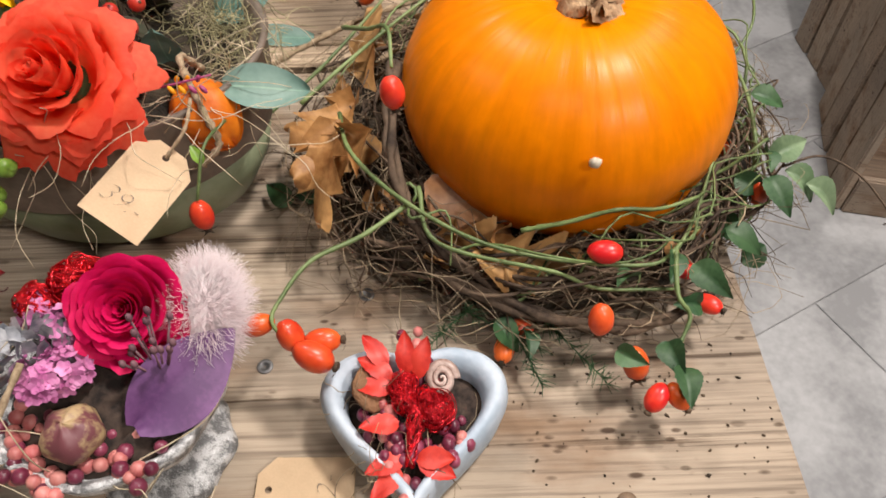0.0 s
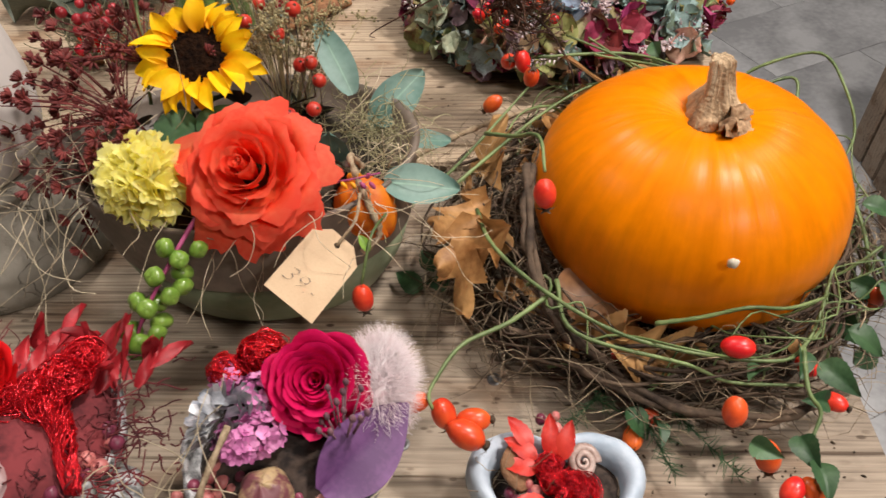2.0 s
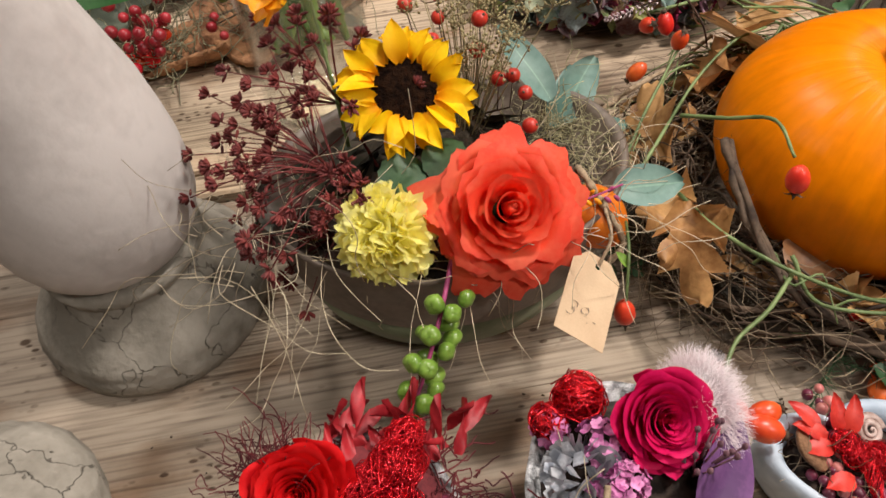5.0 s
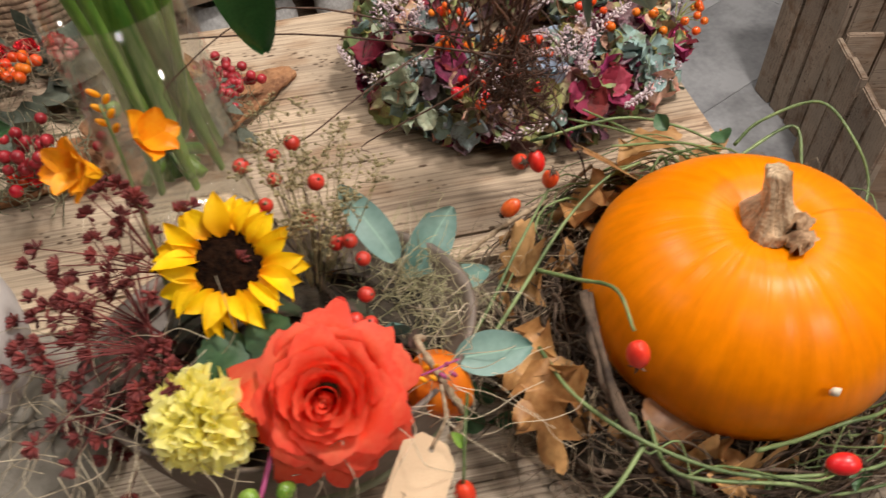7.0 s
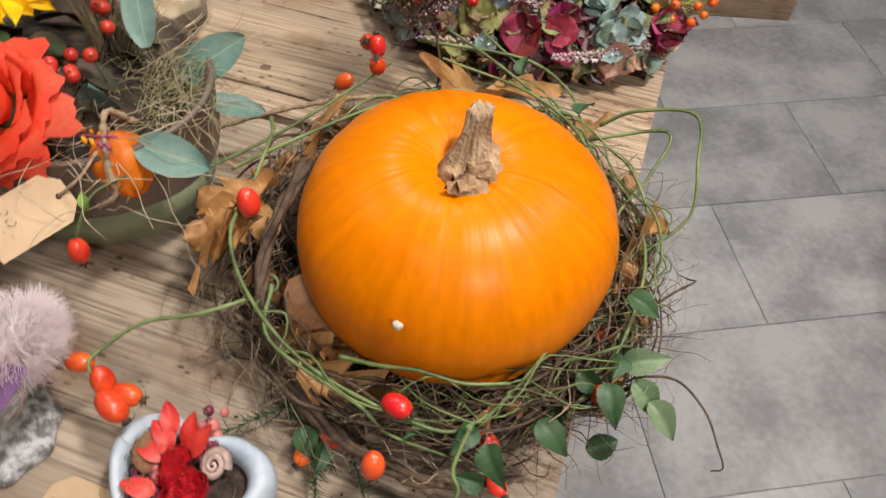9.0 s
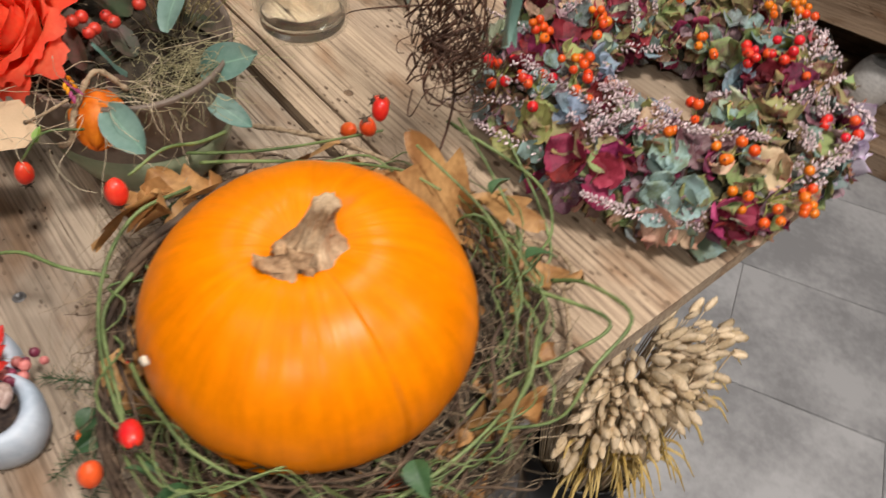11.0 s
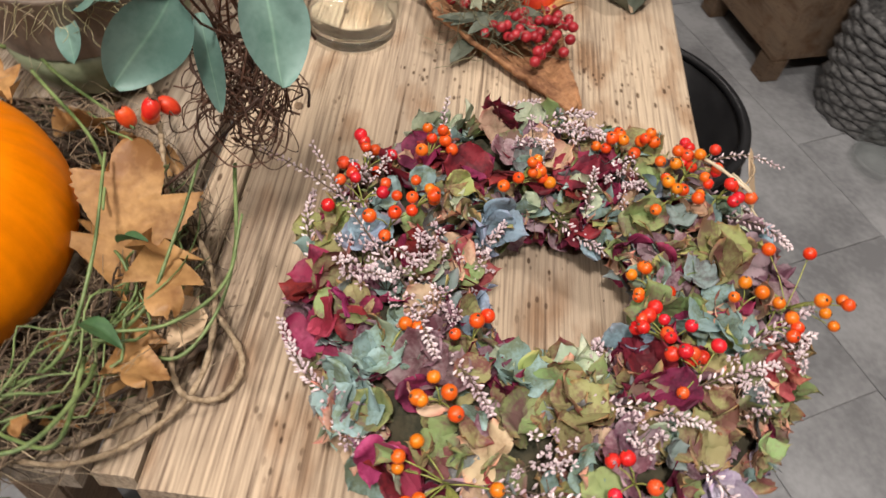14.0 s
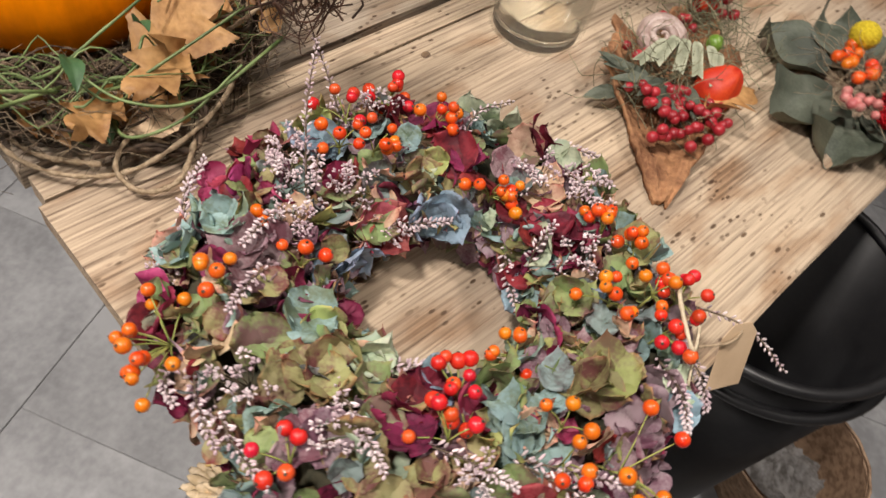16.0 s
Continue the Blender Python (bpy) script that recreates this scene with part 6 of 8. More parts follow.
for k in range(22):
    x, y = -0.575 + rnd.uniform(-0.05, 0.045), -0.085 + rnd.uniform(-0.02, 0.02)
    part("red_leaf", crimson_leaf, CRIMSON, c2, m=aim(c2p(x, y, 0.872), mm @ Vector((0.3 + rnd.gauss(0, 0.5), 0.4, 0.5)), rnd.uniform(0, 6)) @ Matrix.Rotation(1.1, 4, "X"))
lg = Geo()
wild_fibres(lg, 900, c2p(-0.59, -0.13, 0.862), (0.032, 0.026, 0.006), 0.022, 0.0007, -0.2)
wild_fibres(lg, 220, c2p(-0.650, -0.09, 0.882), (0.012, 0.012, 0.006), 0.034, 0.0005, -0.4)
tagged(part("red_moss", lg, LICHEN, c2, "dark red dyed moss"), kind="stuff")
for k, (x, y, a) in enumerate(((-0.632, -0.155, 0.3), (-0.612, -0.15, -0.6), (-0.648, -0.15, 0.9), (-0.622, -0.15, -0.2))):
    part("sage_leaf", plain_leaf(0.030, 0.0042), GREY_SAGE, c2, m=aim(c2p(x, y, 0.885), mm @ Vector((0, -0.7, 0.6)), a))
part("cord", tube(smooth_line([c2p(-0.625, -0.14, 0.90), c2p(-0.627, -0.165, 0.89), c2p(-0.63, -0.185, 0.86)], 6), 0.004, None, 6, bumps=0.25), TWINE, c2, "knotted jute cord")
scatter_berries(c2, [PINKB, PLUM], [c2p(-0.56, -0.14, 0.86)[:2], c2p(-0.55, -0.12, 0.86)[:2], c2p(-0.575, -0.165, 0.86)[:2]], 0.0055, 24, 0.112, 19, 0.008)
part("glass_ball", ball(0.017, 0.017, 0.017, 20, 12), paint("pearl", (0.45, 0.3, 0.3), (0.7, 0.6, 0.6), rough=0.15, scale=40), c2, "pearly glass bead", m=Matrix.Translation(c2p(-0.603, -0.165, 0.876)))

# ---- hydrangea wreath ----
WX, WY, WR = -0.198, 0.645, 0.149
wreath = thing("hydrangea_wreath", WX, WY, TOP, "dense wreath of dried hydrangea florets, heather and berries", "wreath")
def petal_paint(name, base, tip, edge):
    mat = paint(name, base, tip, rough=0.6, spec=0.3, scale=30, fine=300, bump=0.3, vary=0.25, hue=0.025, thin=0.15, ramp=(0.38, 0.58))
    return grade(mat, [(0.0, (0.75, 0.8, 0.75)), (0.35, (1, 1, 1)), (0.8, (1, 1, 1)), (1.0, edge)])
FLORET = {
    "teal": petal_paint("floret_teal", (0.16, 0.21, 0.14), (0.27, 0.39, 0.38), (1.1, 1.05, 1.0)),
    "blue": petal_paint("floret_blue", (0.17, 0.21, 0.25), (0.29, 0.40, 0.50), (1.1, 0.95, 1.0)),
    "bur": petal_paint("floret_burgundy", (0.085, 0.012, 0.024), (0.23, 0.024, 0.050), (1.3, 1.2, 1.2)),
    "mag": petal_paint("floret_magenta", (0.22, 0.018, 0.055), (0.38, 0.05, 0.12), (1, 1.1, 1.1)),
    "red": petal_paint("floret_red", (0.25, 0.03, 0.04), (0.40, 0.10, 0.10), (1, 0.9, 0.9)),
    "lime": petal_paint("floret_lime", (0.22, 0.15, 0.09), (0.36, 0.40, 0.14), (1.1, 0.8, 0.75)),
    "green": petal_paint("floret_green", (0.18, 0.11, 0.09), (0.23, 0.30, 0.12), (1.2, 0.85, 0.8)),
    "olive": petal_paint("floret_olive", (0.16, 0.065, 0.055), (0.29, 0.27, 0.12), (1.25, 0.8, 0.75)),
    "mauve": petal_paint("floret_mauve", (0.15, 0.06, 0.085), (0.32, 0.23, 0.25), (1.2, 1.0, 1.1)),
    "pale": petal_paint("floret_pale", (0.34, 0.42, 0.30), (0.54, 0.60, 0.42), (1.0, 0.92, 1.0)),
    "peach": petal_paint("floret_peach", (0.46, 0.27, 0.19), (0.62, 0.44, 0.30), (1.15, 0.75, 0.78)),
    "slate": petal_paint("floret_slate", (0.11, 0.10, 0.10), (0.22, 0.28, 0.27), (1.2, 1.0, 1.05)),
    "lilac": petal_paint("floret_lilac", (0.36, 0.29, 0.42), (0.56, 0.50, 0.60), (1.1, 0.9, 1.1)),
}
CORE = paint("shaded_wreath_core", (0.02, 0.022, 0.012), (0.07, 0.06, 0.035), rough=0.95, scale=40, bump=0.8)
def torus(a, b, major, rh, rv, lift):
    r = major + rh * math.cos(b)
    return Vector((r * math.cos(a), r * math.sin(a), lift + rv * math.sin(b)))
def torus_normal(a, b):
    return Vector((math.cos(a) * math.cos(b), math.sin(a) * math.cos(b), math.sin(b)))
# ring core; the shade in the gaps between florets is put into its near-black colour
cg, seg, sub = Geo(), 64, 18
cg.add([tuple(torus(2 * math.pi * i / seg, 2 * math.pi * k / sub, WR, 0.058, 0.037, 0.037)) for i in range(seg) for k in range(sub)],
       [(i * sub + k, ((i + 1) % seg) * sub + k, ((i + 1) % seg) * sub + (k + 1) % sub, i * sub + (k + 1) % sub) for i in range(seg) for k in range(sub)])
part("core", cg, CORE, wreath, "straw core, near-black to stand for shade between florets")
wr = random.Random(21)
def floret(size, petals=4, cup=0.35, ruff=0.1, seed=0):
    rr = random.Random(seed)
    g = Geo()
    for k in range(petals):
        a = k * 2 * math.pi / petals + rr.uniform(-0.15, 0.15)
        s, ph, c = size * rr.uniform(0.85, 1.12), rr.uniform(0, 6), cup * rr.uniform(0.5, 1.5)
        def fn(u, v):
            w = 0.66 * s * math.sin(math.pi * min(1, 0.05 + 0.945 * v ** 1.25)) ** 0.6 * (1 + 0.06 * math.sin(34 * v + ph))
            vv = v * (1 - 0.05 * u * u)
            return (u * w, s * vv, c * s * vv * vv - 0.10 * s * u * u + 0.9 * ruff * s * math.sin(2.6 * u + 2 * v + ph) * v + 0.05 * s * math.cos(8 * u + ph) * v * v + 0.03 * s * math.sin(9 * v + 3 * u + ph))
        sheet(fn, 8, 11, g, 0, Matrix.Rotation(a, 4, "Z"))
    return g
shapes = [floret(0.024, 4, 0.30, 0.12, 1), floret(0.026, 4, 0.55, 0.10, 2), floret(0.021, 4, 0.2, 0.16, 3), floret(0.027, 3, 0.4, 0.16, 4), floret(0.019, 4, 0.7, 0.12, 5)]
ready = {}
def floret_mesh(c, k):
    if (c, k) not in ready:
        ready[c, k] = shapes[k].mesh("floret", FLORET[c])
    return ready[c, k]
def set_floret(a, b, c, k, out=0.0, tilt=0.45, size=1.0):
    n = torus_normal(a, b)
    p = torus(a, b, WR, 0.060 + out, 0.040 + out, 0.040)
    n = (n + Vector((wr.gauss(0, tilt), wr.gauss(0, tilt), wr.gauss(0, tilt)))).normalized()
    p.z = max(p.z, 0.012)
    part("floret", floret_mesh(c, k), FLORET[c], wreath, m=aim(p, n, wr.uniform(0, 6.28), size))
def on_wreath(x, y):
    """The ring angle and the angle over the rim at a place above the wreath."""
    dx, dy = x - WX, y - WY
    a = math.atan2(dy, dx)
    d = max(-0.97, min(0.97, (math.hypot(dx, dy) - WR) / 0.075))
    return a, math.acos(d)
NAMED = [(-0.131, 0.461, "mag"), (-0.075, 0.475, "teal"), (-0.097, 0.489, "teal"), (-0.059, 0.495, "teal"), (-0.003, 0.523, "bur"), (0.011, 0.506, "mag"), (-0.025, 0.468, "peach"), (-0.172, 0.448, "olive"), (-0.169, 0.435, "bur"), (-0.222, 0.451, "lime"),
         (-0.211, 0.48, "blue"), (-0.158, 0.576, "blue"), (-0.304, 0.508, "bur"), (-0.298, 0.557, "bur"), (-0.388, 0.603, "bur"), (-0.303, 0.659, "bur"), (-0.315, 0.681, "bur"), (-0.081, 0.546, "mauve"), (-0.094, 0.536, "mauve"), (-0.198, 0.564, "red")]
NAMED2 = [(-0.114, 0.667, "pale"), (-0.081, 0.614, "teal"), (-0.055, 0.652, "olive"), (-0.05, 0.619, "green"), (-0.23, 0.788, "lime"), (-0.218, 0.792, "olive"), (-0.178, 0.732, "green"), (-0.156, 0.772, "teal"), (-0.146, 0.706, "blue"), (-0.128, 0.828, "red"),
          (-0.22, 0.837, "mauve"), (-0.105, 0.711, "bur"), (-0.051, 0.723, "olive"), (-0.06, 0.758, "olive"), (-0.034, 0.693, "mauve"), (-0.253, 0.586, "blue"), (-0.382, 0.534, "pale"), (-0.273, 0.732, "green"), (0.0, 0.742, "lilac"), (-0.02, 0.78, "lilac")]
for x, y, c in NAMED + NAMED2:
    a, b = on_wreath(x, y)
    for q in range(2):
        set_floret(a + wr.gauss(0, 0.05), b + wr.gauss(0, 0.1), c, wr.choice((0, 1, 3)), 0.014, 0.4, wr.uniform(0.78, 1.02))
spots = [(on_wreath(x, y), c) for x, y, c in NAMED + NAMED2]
COMMON = ("olive", "green", "mauve", "teal", "bur", "green", "olive", "peach", "lime", "green", "mauve", "teal", "blue", "pale", "teal", "olive", "bur", "slate", "lime")
def patch_colour(a, b):
    if wr.random() < 0.28:
        best = min(spots, key=lambda s: (math.sin((s[0][0] - a) / 2) * 2 * 0.16) ** 2 + ((s[0][1] - b) * 0.05) ** 2)
        return best[1]
    return wr.choice(COMMON)
# the florets that lie on top, one by one
for k in range(290):
    a, b = (k * 2.39996) % (2 * math.pi), wr.uniform(-0.45, 3.0)
    set_floret(a, b, patch_colour(a, b), wr.randrange(5), wr.uniform(0.0, 0.017), 0.75, wr.uniform(0.55, 0.9))
# and the close layer below them
under = {}
for k in range(760):
    a, b = wr.uniform(0, 2 * math.pi), wr.uniform(-0.7, 3.6)
    c = wr.choice(("olive", "green", "mauve", "olive", "bur", "teal", "mauve", "slate", "green", "peach"))
    n = (torus_normal(a, b) + Vector((wr.gauss(0, 0.6), wr.gauss(0, 0.6), wr.gauss(0, 0.6)))).normalized()
    out = wr.uniform(0.0, 0.012)
    p = torus(a, b, WR, 0.056 + out, 0.038 + out, 0.038)
    p.z = max(p.z, 0.012)
    under.setdefault(c, Geo()).put(shapes[wr.randrange(5)], aim(p, n, wr.uniform(0, 6), wr.uniform(0.5, 0.85)))
for c, g in under.items():
    tagged(part("floret_layer", g, FLORET[c], wreath, "close layer of dried hydrangea florets"), kind="stuff")
# berry sprays
ORB = paint("orange_berry", (0.64, 0.085, 0.006), (0.80, 0.155, 0.012), rough=0.28, scale=60, vary=0.1, hue=0.02, bump=0.05)
RDB = paint("scarlet_berry", (0.52, 0.022, 0.012), (0.72, 0.055, 0.02), rough=0.26, scale=60, vary=0.1, hue=0.012, bump=0.05)
YSTALK = paint("berry_stalk", (0.22, 0.26, 0.06), (0.36, 0.36, 0.10), rough=0.6, scale=60)
orb_mesh = tipped(0.0058, 0.0056, ORB)
rdb_mesh = tipped(0.0060, 0.0058, RDB)
def berry_spray(x, y, red, count, spread, lean=None):
    a, b = on_wreath(x, y)
    base = torus(a, b, WR, 0.062, 0.044, 0.042)
    n = torus_normal(a, b)
    n = (n + Vector((0, 0, 0.9)) + Vector(lean or (0, 0, 0))).normalized()
    g, ends = Geo(), []
    hub = base + n * 0.010
    tube([base - n * 0.012, hub], 0.0012, 0.0010, 5, g)
    for k in range(count):
        d = (n * 0.9 + Vector((wr.gauss(0, 0.8), wr.gauss(0, 0.8), wr.gauss(0.1, 0.35)))).normalized()
        e = hub + d * spread * wr.uniform(0.6, 1.15)
        ends.append((e, d))
    sp = part("berry_spray", g, YSTALK, wreath, "spray of scarlet berries" if red else "spray of orange berries")
    for e, d in ends:
        part("stalk", tube(smooth_line([hub, (hub + e) / 2 + Vector((0, 0, 0.003)), e], 3), 0.0007, 0.0006, 4), YSTALK, sp)
        part("berry", rdb_mesh if red else orb_mesh, RDB if red else ORB, sp, m=aim(e + d * 0.006, d, 0, wr.uniform(0.82, 1.1)))
for x, y, red, n, s in ((-0.295, 0.456, 1, 9, 0.024), (-0.239, 0.463, 1, 6, 0.024), (-0.30, 0.518, 0, 7, 0.022), (-0.232, 0.515, 0, 6, 0.020), (-0.209, 0.494, 0, 5, 0.02), (-0.288, 0.607, 0, 10, 0.022), (-0.336, 0.698, 0, 7, 0.02),
                        (-0.35, 0.726, 0, 6, 0.02), (-0.354, 0.785, 1, 9, 0.024), (-0.327, 0.768, 0, 6, 0.02), (-0.286, 0.747, 0, 7, 0.024), (-0.303, 0.797, 1, 5, 0.022), (-0.203, 0.723, 0, 6, 0.018), (-0.137, 0.727, 1, 12, 0.024),
                        (-0.105, 0.75, 1, 5, 0.022), (-0.093, 0.51, 0, 2, 0.02), (-0.052, 0.551, 0, 5, 0.02), (-0.115, 0.575, 0, 3, 0.018), (-0.156, 0.815, 0, 4, 0.022), (-0.175, 0.795, 0, 3, 0.02), (-0.01, 0.696, 1, 5, 0.022)):
    berry_spray(x, y, red, n, s)
berry_spray(-0.001, 0.563, 0, 14, 0.038, (0.9, -0.3, -0.3))
berry_spray(-0.19, 0.845, 0, 8, 0.042, (-0.1, 1.0, 0.1))
# heather
HEATH = paint("heather_bell", (0.44, 0.31, 0.35), (0.76, 0.65, 0.66), rough=0.7, scale=60, island=True, vary=0.25, bump=0)
HSTEM = paint("heather_stem", (0.10, 0.07, 0.05), (0.18, 0.13, 0.09), rough=0.8)
def heather(x, y, ang, length, n=54):
    a, b = on_wreath(x, y)
    base = torus(a, b, WR, 0.062, 0.044, 0.042)
    up = torus_normal(a, b)
    flat = Vector((math.cos(ang), math.sin(ang), 0))
    flat = (flat - up * flat.dot(up)).normalized()
    line = smooth_line([base - flat * length * 0.5, base + up * 0.020, base + flat * length * 0.35 + up * 0.026, base + flat * length * 0.62 + up * 0.028], 6)
    g = Geo()
    tube(line, 0.0009, 0.0005, 4, g, slot=1)
    for k in range(n):
        t = k / (n - 1)
        q = t * (len(line) - 1)
        i = min(int(q), len(line) - 2)
        p = line[i].lerp(line[i + 1], q - i)
        d = (line[i + 1] - line[i]).normalized()
        s = d.orthogonal().normalized()
        s = Matrix.Rotation(k * 2.4, 3, d) @ s
        v = (s + d * 0.7).normalized()
        r = 0.0062 * (1.1 - 0.7 * t)
        ball(0.0013, 0.0013, 0.0030 * (1.15 - 0.5 * t), 6, 4, None, g, 0, aim(p + v * r, v))
        tube([p, p + v * r], 0.0004, None, 3, g, slot=1)
    part("heather_sprig", g, (HEATH, HSTEM), wreath, "pinkish white heather sprig")
HEATHER = [(-0.08, 0.441, 3.0), (-0.228, 0.414, 3.6), (-0.154, 0.479, 1.2), (-0.169, 0.504, 0.9), (-0.114, 0.529, 0.4), (-0.071, 0.57, 0.5), (-0.224, 0.57, 2.6), (-0.331, 0.493, 2.4), (-0.411, 0.588, 1.5), (-0.356, 0.651, 1.0), (-0.247, 0.658, 0.8), (-0.213, 0.687, 0.5)]
HEATHER += [(-0.138, 0.68, 3.4), (-0.063, 0.698, 1.3), (-0.10, 0.766, 1.9), (-0.277, 0.675, 3.0), (-0.33, 0.836, 1.5), (-0.274, 0.828, 0.9), (-0.154, 0.817, 2.2), (-0.046, 0.799, 0.9), (-0.022, 0.77, 0.8), (0.002, 0.617, 1.5), (0.001, 0.655, 1.7), (-0.009, 0.548, 0.5)]
for k, (x, y, ang) in enumerate(HEATHER):
    if k % 4 != 3:
        heather(x, y, ang, wr.uniform(0.05, 0.08))
for x, y, ang in HEATHER[::3]:
    heather(x + wr.gauss(0, 0.012), y + wr.gauss(0, 0.012), ang + wr.gauss(0, 0.5), 0.05, 34)
# long thin sprigs that stand out past the ring
def long_sprig(p0, p1, p2, n):
    line = smooth_line([Vector(p) - Vector((WX, WY, TOP)) for p in (p0, p1, p2)], 12)
    g = Geo()
    tube(line, 0.0011, 0.0005, 4, g, slot=1)
    for k in range(n):
        t = k / (n - 1)
        q = (0.15 + 0.85 * t) * (len(line) - 1)
        i = min(int(q), len(line) - 2)
        p, d = line[i].lerp(line[i + 1], q - i), (line[i + 1] - line[i]).normalized()
        v = (Matrix.Rotation(k * 2.4, 3, d) @ d.orthogonal().normalized() + d * 0.8).normalized()
        ball(0.0011, 0.0011, 0.0026 * (1.1 - 0.5 * t), 5, 4, None, g, 0, aim(p + v * 0.0042 * (1.15 - 0.6 * t), v))
    part("heather_sprig", g, (HEATH, HSTEM), wreath, "long thin heather sprig")
long_sprig((-0.235, 0.475, 0.82), (-0.255, 0.42, 0.845), (-0.275, 0.365, 0.855), 44)
long_sprig((-0.155, 0.52, 0.83), (-0.195, 0.465, 0.875), (-0.235, 0.425, 0.905), 60)
long_sprig((-0.36, 0.78, 0.82), (-0.375, 0.835, 0.835), (-0.375, 0.88, 0.825), 40)
long_sprig((-0.29, 0.56, 0.835), (-0.345, 0.53, 0.845), (-0.40, 0.53, 0.835), 40)
# loose white filler sprays
def filler(x, y):
    a, b = on_wreath(x, y)
    base = torus(a, b, WR, 0.058, 0.040, 0.042)
    n = (torus_normal(a, b) + Vector((0, 0, 0.4))).normalized()
    g = Geo()
    for k in range(16):
        d = (n + Vector((wr.gauss(0, 0.6), wr.gauss(0, 0.6), wr.gauss(0, 0.4)))).normalized()
        e = base + d * wr.uniform(0.020, 0.036)
        tube([base, e], 0.0005, 0.0004, 3, g, slot=1)
        for q in range(9):
            v = Vector((wr.gauss(0, 1), wr.gauss(0, 1), wr.gauss(0.3, 1))).normalized()
            ball(0.0011, 0.0011, 0.0019, 5, 3, None, g, 0, aim(e + v * 0.0042, v))
    tagged(part("filler_spray", g, (HEATH, HSTEM), wreath, "airy whitish filler spray"), kind="stuff")
for x, y in ((-0.175, 0.47), (-0.15, 0.50), (-0.19, 0.53), (-0.13, 0.545), (-0.27, 0.47), (-0.36, 0.66), (-0.34, 0.62), (-0.05, 0.70), (-0.02, 0.63), (-0.09, 0.79), (-0.14, 0.83), (-0.20, 0.60), (-0.03, 0.47), (-0.30, 0.70)):
    filler(x, y)
part("raffia_bow", tube(smooth_line([(-0.155, 0.125, 0.10), (-0.12, 0.145, 0.115), (-0.10, 0.175, 0.108), (-0.13, 0.165, 0.10), (-0.09, 0.19, 0.085)], 6), 0.0022, 0.0012, 5, bumps=0.2), SISAL, wreath, "twisted raffia tie")
price_tag((-0.338, 0.855, 0.80), (-0.9, 0.35, -0.2), (0.15, -0.5, 0.85), (0, 0.8, 0.5), 0.042, 0.062, "", 0.02, "blank kraft price tag tied to the wreath", (-0.315, 0.82, 0.845))

# ---- glass vase with bouquet ----
def glass_mat(name, tint, rough=0.02, ior=1.45):
    """Thin clear glass: it lets light straight through and mirrors at a slant."""
    mat = bpy.data.materials.new(name)
    mat.use_nodes = True
    nt = mat.node_tree
    N, L = nt.nodes.new, nt.links.new
    tr, gls, lw, mr, mx = N("ShaderNodeBsdfTransparent"), N("ShaderNodeBsdfGlossy"), N("ShaderNodeLayerWeight"), N("ShaderNodeMapRange"), N("ShaderNodeMixShader")
    tr.inputs["Color"].default_value, gls.inputs["Roughness"].default_value, lw.inputs["Blend"].default_value = (*tint, 1), rough, 0.18
    mr.inputs["To Min"].default_value, mr.inputs["To Max"].default_value = 0.02, ior - 1.0
    L(lw.outputs["Facing"], mr.inputs["Value"]), L(mr.outputs[0], mx.inputs[0]), L(tr.outputs[0], mx.inputs[1]), L(gls.outputs[0], mx.inputs[2])
    L(mx.outputs[0], nt.nodes["Material Output"].inputs["Surface"])
    return mat
GLASS = glass_mat("clear_glass", (0.975, 0.985, 0.98))
WATER = glass_mat("vase_water", (0.985, 0.99, 0.985), 0.0, 1.12)
STALK = paint("green_stalk", (0.035, 0.11, 0.010), (0.17, 0.29, 0.05), rough=0.4, scale=25, bump=0.1, stretch=(1, 1, 0.2), vary=0.2)
TWIG_DARK = paint("dark_curly_twig", (0.045, 0.022, 0.014), (0.13, 0.065, 0.04), rough=0.75, scale=60, island=True, vary=0.25, bump=0)
BIGLEAF = paint("dark_glossy_leaf", (0.012, 0.06, 0.014), (0.035, 0.12, 0.03), rough=0.3, scale=12, bump=0.2, thin=0.1)
VX, VY = -0.612, 0.394
vase = thing("glass_vase", VX, VY, TOP, "clear cylindrical glass vase with green stems and water", "vase")
gl = part("glass", lathe([(0.02, 0.0), (0.058, 0.0), (0.062, 0.004), (0.064, 0.02), (0.064, 0.30), (0.0605, 0.30), (0.0605, 0.026), (0.055, 0.020), (0.02, 0.020)], 64), GLASS, vase, "clear glass with thick bottom")
gl.visible_shadow = False
wt = part("water", lathe([(0.01, 0.021), (0.054, 0.0215), (0.0600, 0.027), (0.0600, 0.17), (0.01, 0.17)], 48), WATER, vase, "clear water")
wt.visible_shadow = False
THICK = bpy.data.materials.new("thick_glass")
THICK.use_nodes = True
tb = THICK.node_tree.nodes["Principled BSDF"]
tb.inputs["Transmission Weight"].default_value, tb.inputs["Roughness"].default_value = 1.0, 0.03
tb.inputs["Base Color"].default_value = (0.95, 0.98, 0.97, 1)
bt = part("bottom", lathe([(0.01, 0.0015), (0.054, 0.0015), (0.0575, 0.006), (0.0575, 0.014), (0.05, 0.0185), (0.01, 0.0165)], 48), THICK, vase, "thick clear glass bottom")
bt.visible_shadow = False
bouquet = thing("bouquet", VX, VY, TOP + 0.022, "bouquet of eucalyptus and curly twigs standing in the vase", "bouquet")
br = random.Random(31)
